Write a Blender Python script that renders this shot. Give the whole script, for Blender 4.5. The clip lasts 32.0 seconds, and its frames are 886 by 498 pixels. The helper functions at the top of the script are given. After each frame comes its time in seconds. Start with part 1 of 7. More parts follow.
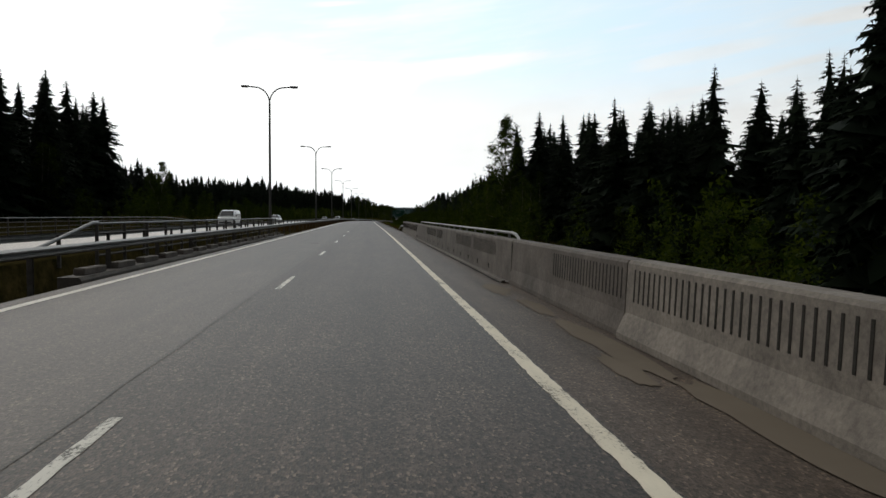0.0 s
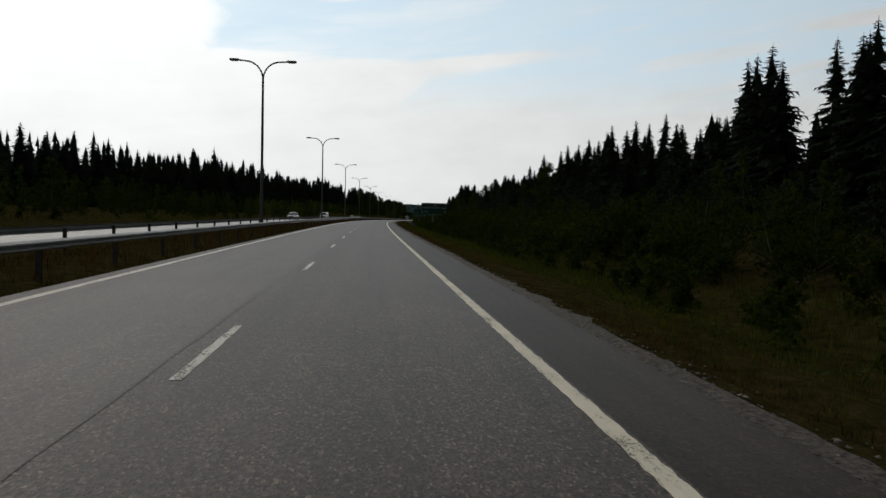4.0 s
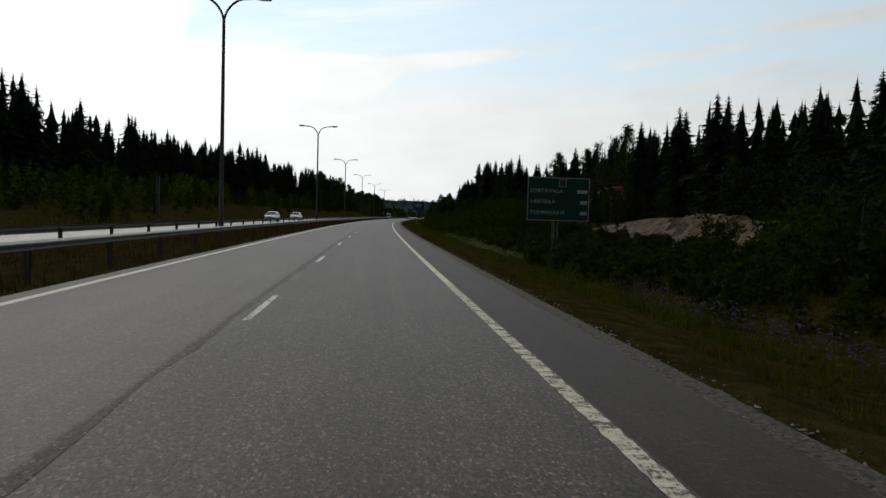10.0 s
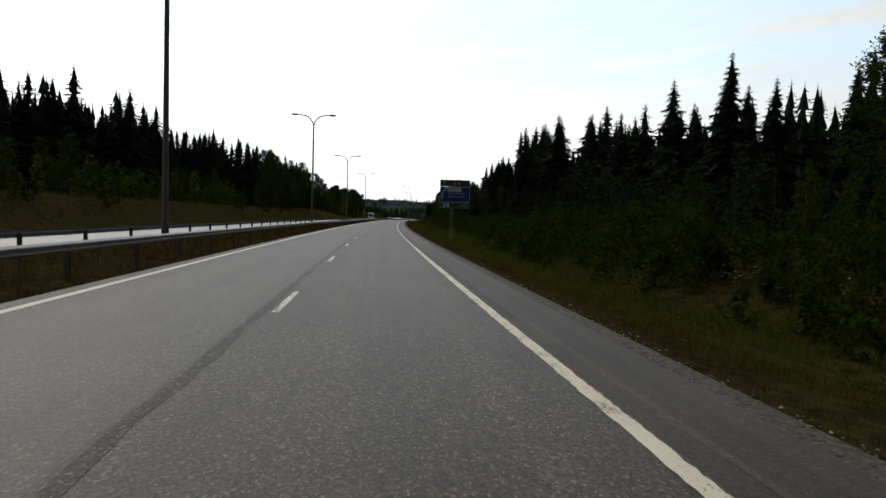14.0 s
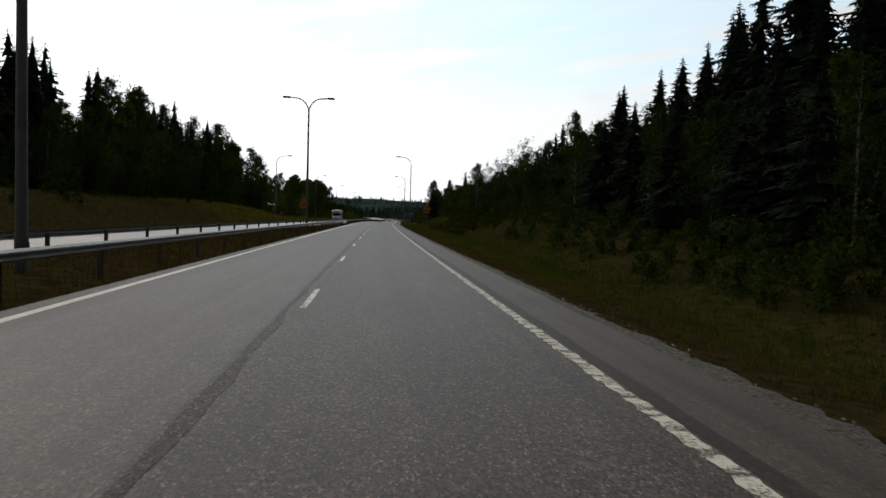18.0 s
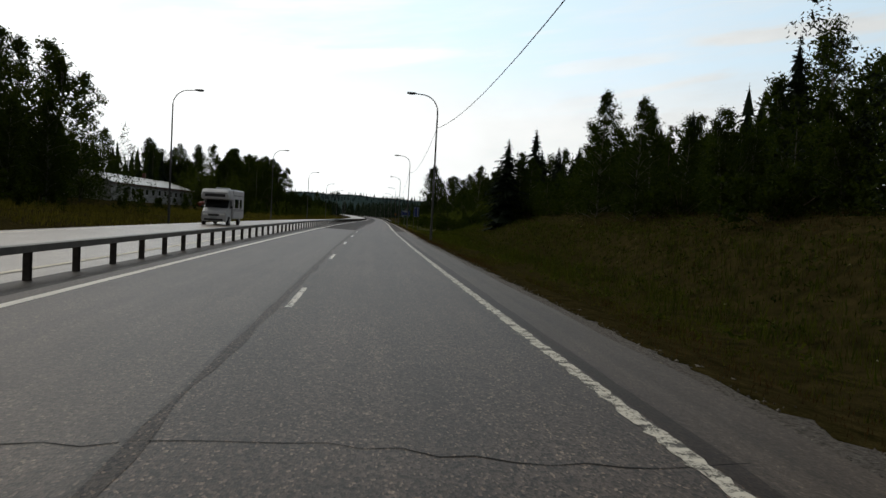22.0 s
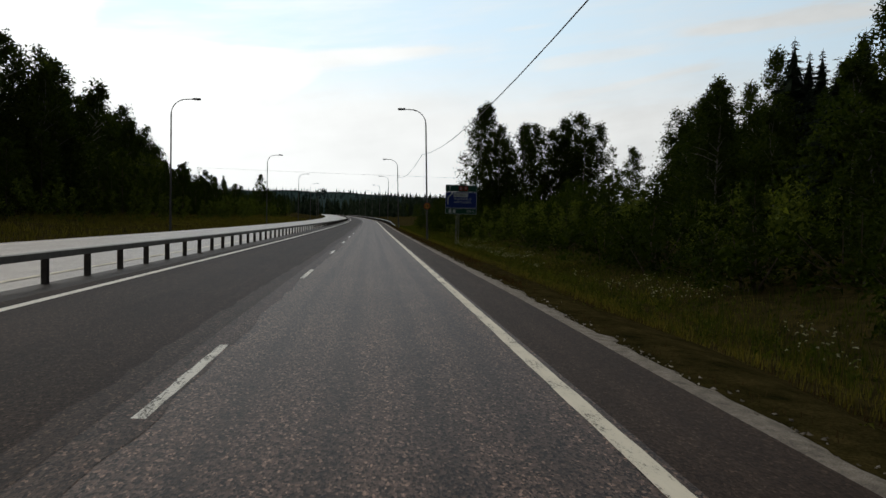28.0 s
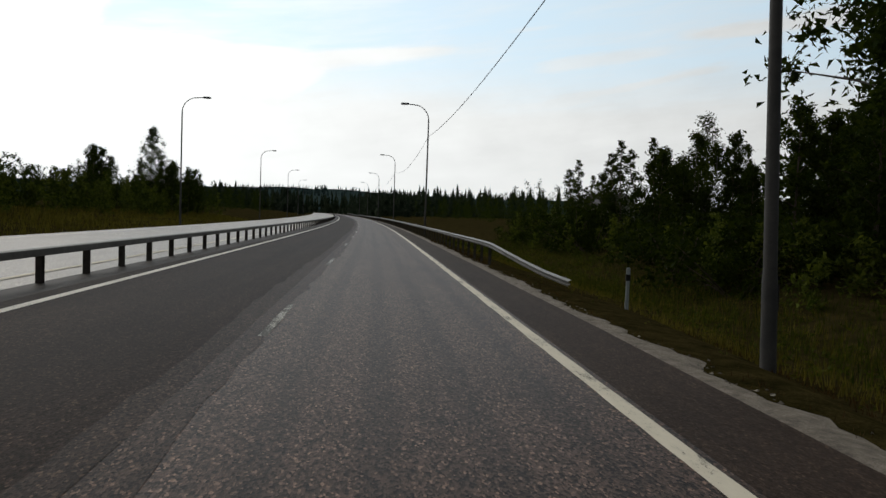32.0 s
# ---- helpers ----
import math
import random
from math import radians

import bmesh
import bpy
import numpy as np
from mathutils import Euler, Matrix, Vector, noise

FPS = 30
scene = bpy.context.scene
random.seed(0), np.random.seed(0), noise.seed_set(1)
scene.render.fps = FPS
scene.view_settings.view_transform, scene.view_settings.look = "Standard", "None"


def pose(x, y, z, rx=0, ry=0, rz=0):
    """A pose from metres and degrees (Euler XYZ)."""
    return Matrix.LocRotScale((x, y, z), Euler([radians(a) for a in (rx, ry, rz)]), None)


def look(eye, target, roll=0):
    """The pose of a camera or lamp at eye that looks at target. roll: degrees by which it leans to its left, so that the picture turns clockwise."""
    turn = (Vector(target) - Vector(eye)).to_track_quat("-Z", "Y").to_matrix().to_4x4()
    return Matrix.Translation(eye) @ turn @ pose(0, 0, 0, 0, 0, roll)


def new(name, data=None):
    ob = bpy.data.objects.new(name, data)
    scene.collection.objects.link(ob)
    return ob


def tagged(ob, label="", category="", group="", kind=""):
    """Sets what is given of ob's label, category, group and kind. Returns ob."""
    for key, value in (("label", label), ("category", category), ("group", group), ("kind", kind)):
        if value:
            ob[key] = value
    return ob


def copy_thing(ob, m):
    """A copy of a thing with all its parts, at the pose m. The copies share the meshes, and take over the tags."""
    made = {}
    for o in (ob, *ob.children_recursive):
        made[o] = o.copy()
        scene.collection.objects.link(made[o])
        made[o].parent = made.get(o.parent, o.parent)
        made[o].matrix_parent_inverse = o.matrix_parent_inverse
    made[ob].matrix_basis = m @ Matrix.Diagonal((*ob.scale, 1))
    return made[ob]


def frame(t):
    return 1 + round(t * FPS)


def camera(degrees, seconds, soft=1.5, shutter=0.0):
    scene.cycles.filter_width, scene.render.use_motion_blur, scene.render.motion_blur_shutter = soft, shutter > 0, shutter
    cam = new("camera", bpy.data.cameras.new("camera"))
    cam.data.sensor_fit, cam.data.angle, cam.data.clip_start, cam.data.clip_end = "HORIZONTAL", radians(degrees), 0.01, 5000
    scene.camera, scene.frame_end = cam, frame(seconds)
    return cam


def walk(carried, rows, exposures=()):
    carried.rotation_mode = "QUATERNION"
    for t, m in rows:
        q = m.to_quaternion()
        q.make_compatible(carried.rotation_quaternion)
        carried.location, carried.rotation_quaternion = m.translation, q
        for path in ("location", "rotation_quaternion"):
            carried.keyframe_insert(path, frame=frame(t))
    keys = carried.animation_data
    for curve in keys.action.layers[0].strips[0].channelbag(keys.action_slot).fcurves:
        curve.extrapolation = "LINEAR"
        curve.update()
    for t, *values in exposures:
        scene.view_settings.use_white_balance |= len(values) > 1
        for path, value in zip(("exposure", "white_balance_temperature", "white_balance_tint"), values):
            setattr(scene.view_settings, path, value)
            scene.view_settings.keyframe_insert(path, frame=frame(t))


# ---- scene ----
# a drive along a forest motorway past signs, lamps and guard rails
cam = camera(64.31, 32.0)
PATH = [
    (0.0, pose(-1.66, -7.39, 1.499, 87.72, -0.23, -5.88)),
    (1.0, pose(-1.61, 21.13, 1.715, 87.70, -0.28, -5.36)),
    (2.0, pose(-1.82, 50.03, 1.924, 87.55, -1.52, -5.45)),
    (3.0, pose(-2.04, 79.26, 2.119, 87.70, -0.91, -5.16)),
    (3.5, pose(-2.19, 93.91, 2.210, 87.56, -1.33, -5.46)),
    (5.5, pose(-2.30, 152.84, 2.505, 87.53, -1.26, -5.78)),
    (6.0, pose(-2.27, 167.36, 2.563, 87.60, -1.66, -6.00)),
    (7.0, pose(-2.14, 195.95, 2.659, 87.34, -1.38, -6.18)),
    (8.0, pose(-1.88, 225.67, 2.729, 87.34, -1.64, -6.78)),
    (9.0, pose(-1.25, 255.17, 2.762, 87.41, -1.66, -7.27)),
    (10.0, pose(-0.38, 285.19, 2.763, 87.33, -1.67, -7.88)),
    (11.0, pose(0.84, 314.95, 2.736, 87.22, -1.12, -8.31)),
    (12.0, pose(2.17, 344.25, 2.703, 87.26, -1.48, -8.76)),
    (13.0, pose(3.78, 374.04, 2.660, 87.15, -1.46, -9.10)),
    (14.0, pose(5.51, 404.03, 2.610, 87.38, -1.58, -9.57)),
    (15.0, pose(7.52, 433.93, 2.557, 87.40, -1.47, -10.09)),
    (15.5, pose(8.63, 448.82, 2.529, 87.19, -1.15, -10.53)),
    (17.5, pose(13.87, 507.97, 2.413, 87.39, -1.76, -11.41)),
    (18.0, pose(15.41, 522.99, 2.383, 87.43, -1.67, -11.59)),
    (19.0, pose(18.65, 553.31, 2.330, 87.45, -2.00, -11.89)),
    (20.0, pose(22.09, 583.56, 2.287, 87.41, -1.43, -12.39)),
    (21.0, pose(25.60, 613.30, 2.252, 87.52, -2.09, -12.68)),
    (22.0, pose(29.06, 642.65, 2.220, 87.44, -3.13, -13.28)),
    (23.0, pose(32.86, 672.09, 2.163, 87.10, -2.53, -13.54)),
    (24.0, pose(36.64, 700.96, 2.089, 87.29, -2.75, -13.94)),
    (25.0, pose(40.89, 729.03, 1.990, 87.46, -1.56, -14.07)),
    (28.0, pose(53.90, 814.82, 1.530, 87.24, -1.55, -13.90)),
    (29.0, pose(58.10, 844.08, 1.317, 87.22, -2.00, -13.90)),
    (30.0, pose(62.10, 873.14, 1.131, 87.28, -2.68, -13.86)),
    (31.0, pose(66.00, 901.85, 0.992, 87.49, -2.60, -13.73)),
    (32.0, pose(69.93, 930.40, 0.893, 87.27, -2.14, -13.59)),
]
walk(cam, PATH, exposures=[(0, -0.15, 6720, 9), (1, -0.55, 6720, 9), (2, -0.45, 6720, 9), (3, -0.6, 6720, 9), (6, -0.45, 6720, 9), (8, -0.38, 6720, 9), (10, -0.35, 6720, 9), (11, -0.35, 6720, 9), (12, -0.25, 6720, 9), (13, 0.05, 6720, 9), (15, 0.05, 6720, 9), (18, -0.05, 6720, 9), (19, -0.3, 6720, 9), (20, -0.4, 6720, 9), (21, -0.3, 6720, 9), (22, -0.1, 6720, 9), (23, 0.1, 6720, 9), (24, 0.15, 6720, 9), (25, -0.35, 6720, 9), (28, -0.27, 6720, 9), (30, -0.1, 6720, 9), (31, -0.12, 6720, 9), (32, -0.28, 6720, 9)])

# ---- light ----
SUN_AZ, SUN_EL = radians(-28.0), radians(42.0)
world = bpy.data.worlds.new("sky")
scene.world = world
world.use_nodes = True
wn, wl = world.node_tree.nodes, world.node_tree.links
wn.clear()


def wnode(kind, **inputs):
    n = wn.new(kind)
    for key, value in inputs.items():
        n.inputs[int(key[1:])].default_value = value
    return n


def wmath(op, a, b=0.0, c=0.0, clamp=False):
    n = wn.new("ShaderNodeMath")
    n.operation, n.use_clamp = op, clamp
    for i, v in enumerate((a, b, c)):
        if isinstance(v, (int, float)):
            n.inputs[i].default_value = v
        else:
            wl.new(v, n.inputs[i])
    return n.outputs[0]


def wramp(value, lo, hi):
    n = wn.new("ShaderNodeMapRange")
    n.interpolation_type = "SMOOTHSTEP"
    wl.new(value, n.inputs[0])
    n.inputs[1].default_value, n.inputs[2].default_value = lo, hi
    return n.outputs[0]


sky = wn.new("ShaderNodeTexSky")
sky.sky_type, sky.sun_disc = "NISHITA", False
sky.sun_elevation, sky.sun_rotation = SUN_EL, SUN_AZ
sky.air_density, sky.dust_density, sky.ozone_density = 1.0, 1.2, 1.5
coord = wn.new("ShaderNodeTexCoord")
sep = wn.new("ShaderNodeSeparateXYZ")
wl.new(coord.outputs["Generated"], sep.inputs[0])
DX, DY, DZ = sep.outputs
# azimuth (right of north) and elevation, in degrees
azim = wmath("MULTIPLY", wmath("ARCTAN2", DX, DY), 57.2958)
elev = wmath("MULTIPLY", wmath("ARCSINE", DZ), 57.2958)
# wispy noise, drawn out along streaks that climb to the right
comb = wn.new("ShaderNodeCombineXYZ")
wl.new(wmath("MULTIPLY", azim, 0.07), comb.inputs[0])
wl.new(wmath("SUBTRACT", wmath("MULTIPLY", elev, 0.5), wmath("MULTIPLY", azim, 0.06)), comb.inputs[1])
wisps = wnode("ShaderNodeTexNoise", i2=1.0, i3=7.0, i4=0.62)
wl.new(comb.outputs[0], wisps.inputs[0])
comb2 = wn.new("ShaderNodeCombineXYZ")
wl.new(wmath("MULTIPLY", azim, 0.16), comb2.inputs[0])
wl.new(wmath("MULTIPLY", elev, 0.26), comb2.inputs[1])
puffs = wnode("ShaderNodeTexNoise", i2=1.0, i3=6.0, i4=0.6)
wl.new(comb2.outputs[0], puffs.inputs[0])
stir = wmath("SUBTRACT", wisps.outputs[0], 0.5)
curl = wmath("SUBTRACT", puffs.outputs[0], 0.5)


def line(a, b, x):
    return wmath("ADD", wmath("MULTIPLY", x, b), a)


def streak(az0, el0, az1, el1, width, amount):
    """A thin drawn-out cloud between two directions, frayed by the noise."""
    slope = (el1 - el0) / (az1 - az0)
    off = wmath("SUBTRACT", elev, line(el0 - slope * az0, slope, azim))
    off = wmath("ABSOLUTE", wmath("ADD", off, wmath("MULTIPLY", stir, 3.0 * width)))
    across = wmath("SUBTRACT", 1.0, wramp(off, width * 0.1, width))
    ends = wmath("MULTIPLY", wramp(azim, az0 - 1.5, az0 + 2.5), wmath("SUBTRACT", 1.0, wramp(azim, az1 - 3.0, az1 + 1.5)))
    return wmath("MULTIPLY", wmath("MULTIPLY", across, ends), amount)


# the bright bank on the sun's side
cover = wmath("SUBTRACT", 1.0, wramp(wmath("ADD", azim, wmath("MULTIPLY", curl, 9.0)), -13.6, -10.6))
# the tongue that runs out of it to the right, and the milky haze below
rim = line(12.4, 0.075, wmath("MAXIMUM", azim, 0.0))
tongue = wramp(wmath("ADD", wmath("SUBTRACT", rim, elev), wmath("MULTIPLY", stir, 2.4)), -0.35, 0.5)
under = wmath("MINIMUM", line(9.9, 0.23, azim), line(7.2, 0.9, azim))
tongue = wmath("MULTIPLY", tongue, wramp(wmath("ADD", wmath("SUBTRACT", elev, under), wmath("MULTIPLY", stir, 2.0)), -0.9, 0.6))
tongue = wmath("MULTIPLY", tongue, wmath("SUBTRACT", 1.0, wramp(azim, 13.0, 16.5)))
haze = wmath("SUBTRACT", 1.0, wramp(wmath("ADD", elev, wmath("MULTIPLY", stir, 4.0)), 7.5, 13.5))
high = wmath("MULTIPLY", wramp(elev, 18.0, 34.0), wramp(wmath("ADD", wisps.outputs[0], wmath("MULTIPLY", curl, 0.5)), 0.2, 0.5))
thin = wmath("MULTIPLY", wramp(wisps.outputs[0], 0.36, 0.72), 0.5)
for layer in (tongue, haze, high, thin, streak(20, 11.6, 32, 13.4, 0.75, 0.7), streak(31, 14.2, 47, 15.0, 0.9, 0.95), streak(17, 8.6, 36, 11.5, 1.0, 0.85), streak(18.5, 14.5, 22, 14.9, 0.3, 0.6), streak(-4.5, 16.4, -0.5, 16.8, 0.3, 0.7), streak(24, 17.5, 40, 19.0, 0.6, 0.5)):
    cover = wmath("MAXIMUM", cover, layer)
cloud = cover
# cloud light: brightest round the hidden sun, dim behind
dot = wmath("ADD", wmath("MULTIPLY", DX, math.sin(SUN_AZ)), wmath("MULTIPLY", DY, math.cos(SUN_AZ)))
sunward = wmath("MULTIPLY", wmath("ADD", dot, 1.0), 0.5)
near_sun = wmath("ADD", wmath("MULTIPLY", dot, math.cos(SUN_EL)), wmath("MULTIPLY", DZ, math.sin(SUN_EL)))
aureole = wmath("POWER", wmath("MAXIMUM", near_sun, 0.0), 10.0)
shine = wmath("ADD", 1.2, wmath("MULTIPLY", wmath("POWER", sunward, 1.4), 9.9))
shine = wmath("ADD", shine, wmath("MULTIPLY", aureole, 12.0))
shade = wmath("ADD", wmath("MULTIPLY", curl, 2.2), wmath("MULTIPLY", stir, 1.6))
shine = wmath("ADD", shine, shade)
white = wn.new("ShaderNodeCombineColor")
wl.new(wmath("MULTIPLY", shine, 0.965), white.inputs[0])
wl.new(wmath("MULTIPLY", shine, 1.0), white.inputs[1])
wl.new(wmath("MULTIPLY", shine, 1.025), white.inputs[2])
dimmed = wmath("ADD", 0.12, wmath("MULTIPLY", sunward, 0.95))
pale = wn.new("ShaderNodeCombineColor")
for k_, v_ in enumerate((6.6, 8.3, 9.5)):
    wl.new(wmath("MULTIPLY", dimmed, 1.42 * v_), pale.inputs[k_])
blue = wn.new("ShaderNodeMix")
blue.data_type = "RGBA"
blue.inputs[0].default_value = 0.7
wl.new(sky.outputs[0], blue.inputs[6])
wl.new(pale.outputs[0], blue.inputs[7])
mixc = wn.new("ShaderNodeMix")
mixc.data_type = "RGBA"
wl.new(cloud, mixc.inputs[0])
wl.new(blue.outputs[2], mixc.inputs[6])
wl.new(white.outputs[0], mixc.inputs[7])
bg = wn.new("ShaderNodeBackground")
wl.new(mixc.outputs[2], bg.inputs[0])
# the sky deepens towards the zenith, away from the sun
deep = wmath("SUBTRACT", 1.0, wmath("MULTIPLY", wramp(elev, 22.0, 70.0), 0.4))
wl.new(wmath("MULTIPLY", deep, 0.115), bg.inputs[1])
wout = wn.new("ShaderNodeOutputWorld")
wl.new(bg.outputs[0], wout.inputs[0])

sun_data = bpy.data.lights.new("sun", "SUN")
sun_data.energy, sun_data.angle, sun_data.color = 0.6, radians(11), (1.0, 0.95, 0.88)
sun = new("sun", sun_data)
sun.matrix_world = look((0, 0, 60), (-60 * math.sin(SUN_AZ) * math.cos(SUN_EL), -60 * math.cos(SUN_AZ) * math.cos(SUN_EL), 60 - 60 * math.sin(SUN_EL)))

# ---- the road's line ----
# curvature (1/10000 per metre, right positive) every 70 m and grade (percent) every 110 m, from 40 m behind the start
STEP = 2.0
SG = np.arange(-40.0, 1501.0, STEP)
CURVE = [0.08, -0.95, -0.18, 2.23, 3.45, 2.51, 2.70, 3.29, 2.80, 0.53, 2.87, 2.25, -1.47, -0.22, 0.14, -4.42, -2.99, -2.03, -1.42, -1.02, -0.75, -0.60, -0.52]
GRADE = [0.84, 0.66, 0.35, -0.08, -0.19, -0.21, -0.09, -0.36, -0.75, -0.20, -0.04, -0.00, -0.00, -0.00, -0.00]
BEND = np.interp(SG, np.arange(-40, 1501, 70.0), CURVE) * 1e-4
HEAD = np.cumsum(BEND) * STEP
HEAD -= np.interp(0, SG, HEAD)
RX, RY = np.cumsum(np.sin(HEAD)) * STEP, np.cumsum(np.cos(HEAD)) * STEP
RX, RY = RX - np.interp(0, SG, RX), RY - np.interp(0, SG, RY)
RZ = np.cumsum(np.interp(SG, np.arange(-40, 1501, 110.0), GRADE) * 1e-2) * STEP
RZ -= np.interp(0, SG, RZ)
FALL = 0.02
LANE = 3.5


def heading(s):
    return float(np.interp(s, SG, HEAD))


def road_z(s):
    return float(np.interp(s, SG, RZ))


def cross(u):
    return -FALL * min(max(u, -9.5), 2.0)


def at(s, u, h=0.0):
    """The place s metres along, u metres right of the right edge line, h above the road's surface."""
    a = heading(s)
    if s < SG[0]:
        x, y = RX[0] + (s - SG[0]) * math.sin(a), RY[0] + (s - SG[0]) * math.cos(a)
    elif s > SG[-1]:
        x, y = RX[-1] + (s - SG[-1]) * math.sin(a), RY[-1] + (s - SG[-1]) * math.cos(a)
    else:
        x, y = float(np.interp(s, SG, RX)), float(np.interp(s, SG, RY))
    return Vector((x + u * math.cos(a), y - u * math.sin(a), road_z(s) + cross(u) + h))


def stand(s, u, h=0.0, turn=0.0, size=1.0):
    """A pose there, with its y axis along the road."""
    p = at(s, u, h)
    return Matrix.LocRotScale(p, Euler((0, 0, -heading(s) + radians(turn))), (size, size, size))


def lay(s, u, h=0.0, length=3.0):
    """A pose there for a flat thing that follows the road's slope, its y axis along the road."""
    p, q, r = at(s, u, h), at(s + length, u, h), at(s, u + 1.0, h)
    y = (q - p).normalized()
    z = (r - p).cross(y).normalized()
    x = y.cross(z)
    return Matrix.Translation(p) @ Matrix((x, y, z)).transposed().to_4x4()


def ease(s, s0, s1):
    t = min(max((s - s0) / (s1 - s0), 0.0), 1.0)
    return t * t * (3 - 2 * t)


def opp(s):
    """The inner edge line of the other carriageway."""
    return -12.9 + 4.1 * ease(s, 560, 662)


def right_bank(s):
    return 2.5 * ease(s, 545, 600) * (1 - ease(s, 715, 770)) - 3.2 * (1 - ease(s, 40, 95)) + 1.0 * ease(s, 330, 352) * (1 - ease(s, 372, 395))


def left_bank(s):
    return 2.4 * ease(s, 360, 440) * (1 - ease(s, 640, 720)) - 2.2 * (1 - ease(s, 60, 110))


def ground_h(s, u):
    if u >= 0:
        b = right_bank(s)
        us = (0, 1.32, 1.9, 3.2, 5.6, 7.6, 10.5, 14, 24, 45, 90)
        hs = (-0.07, -0.06, -0.08, -0.3, -0.85 + 0.15 * b, -0.95 + 0.3 * b, -0.4 + 0.75 * b, 0.1 + b, 0.5 + b, 1.2 + 0.6 * b, 2.0)
        return float(np.interp(u, us, hs))
    o = opp(s)
    b = left_bank(s)
    if u > o + 0.7:
        if -10.5 < u < -7.6:
            gap = ease(s, 5, 9) * (1 - ease(s, 43, 48))
            if gap > 0:
                return -0.07 - 4.0 * gap
        w = (u - (o + 0.7)) / (-7.4 - (o + 0.7))
        w = min(max(w, 0), 1)
        return -0.06 + (0.10 * 4 * w * (1 - w) if u < -7.4 else -0.01)
    if u > o - 8.1:
        return -0.08
    v = (o - 8.1) - u
    return float(np.interp(v, (0, 1.2, 3.5, 6, 10, 18, 35, 70), (-0.08, -0.3, -0.8 + 0.3 * b, -0.5 + 0.6 * b, b, 0.8 + b, 1.6 + 0.5 * b, 2.5)))


# ---- materials ----
def shader(name, rough=0.8, metal=0.0, spec=0.5):
    m = bpy.data.materials.new(name)
    m.use_nodes = True
    p = m.node_tree.nodes["Principled BSDF"]
    p.inputs["Roughness"].default_value, p.inputs["Metallic"].default_value = rough, metal
    p.inputs["Specular IOR Level"].default_value = spec
    return m, m.node_tree.nodes, m.node_tree.links, p


def ramp(nodes, links, value, stops):
    n = nodes.new("ShaderNodeValToRGB")
    while len(n.color_ramp.elements) < len(stops):
        n.color_ramp.elements.new(0.5)
    for e, (pos, c) in zip(n.color_ramp.elements, stops):
        e.position, e.color = pos, (*c, 1)
    links.new(value, n.inputs[0])
    return n.outputs[0]


def noise_of(nodes, links, scale, detail=4.0, rough=0.6, stretch=None, uv=False):
    c = nodes.new("ShaderNodeTexCoord")
    n = nodes.new("ShaderNodeTexNoise")
    n.inputs["Scale"].default_value, n.inputs["Detail"].default_value, n.inputs["Roughness"].default_value = scale, detail, rough
    out = c.outputs["UV" if uv else "Object"]
    if stretch:
        mp = nodes.new("ShaderNodeMapping")
        mp.inputs["Scale"].default_value = stretch
        links.new(out, mp.inputs[0])
        out = mp.outputs[0]
    links.new(out, n.inputs["Vector"])
    return n.outputs[0]


def blend(nodes, links, fac, a, b, mode="MIX"):
    n = nodes.new("ShaderNodeMix")
    n.data_type, n.blend_type = "RGBA", mode
    for socket, v in ((n.inputs[0], fac), (n.inputs[6], a), (n.inputs[7], b)):
        if isinstance(v, (int, float)):
            socket.default_value = v
        elif isinstance(v, tuple):
            socket.default_value = (*v, 1)
        else:
            links.new(v, socket)
    return n.outputs[2]


def mottled(name, dark, light, scale=4.0, rough=0.8, metal=0.0, spec=0.5, bump=0.0, grain=0.0, vary=0.0, streak=None):
    """Two tones mixed by noise at two scales, with fine relief and, if asked, a shift from thing to thing."""
    m, n, l, p = shader(name, rough, metal, spec)
    a = noise_of(n, l, scale, 5, 0.65, streak)
    col = ramp(n, l, a, ((0.3, dark), (0.7, light)))
    if grain:
        b = noise_of(n, l, scale * 14, 3, 0.7)
        g = ramp(n, l, b, ((0.3, (1 - grain,) * 3), (0.7, (1 + grain,) * 3)))
        col = blend(n, l, 1.0, col, g, "MULTIPLY")
    if vary:
        oi = n.new("ShaderNodeObjectInfo")
        v = ramp(n, l, oi.outputs["Random"], ((0.0, (1 - vary, 1 - vary * 0.8, 1 - vary)), (1.0, (1 + vary, 1 + vary * 0.7, 1 + vary * 0.4))))
        col = blend(n, l, 1.0, col, v, "MULTIPLY")
    l.new(col, p.inputs["Base Color"])
    if bump:
        b = n.new("ShaderNodeBump")
        b.inputs["Strength"].default_value = bump
        b.inputs["Distance"].default_value = 0.02
        l.new(noise_of(n, l, scale * 9, 4, 0.7), b.inputs["Height"])
        l.new(b.outputs[0], p.inputs["Normal"])
    return m


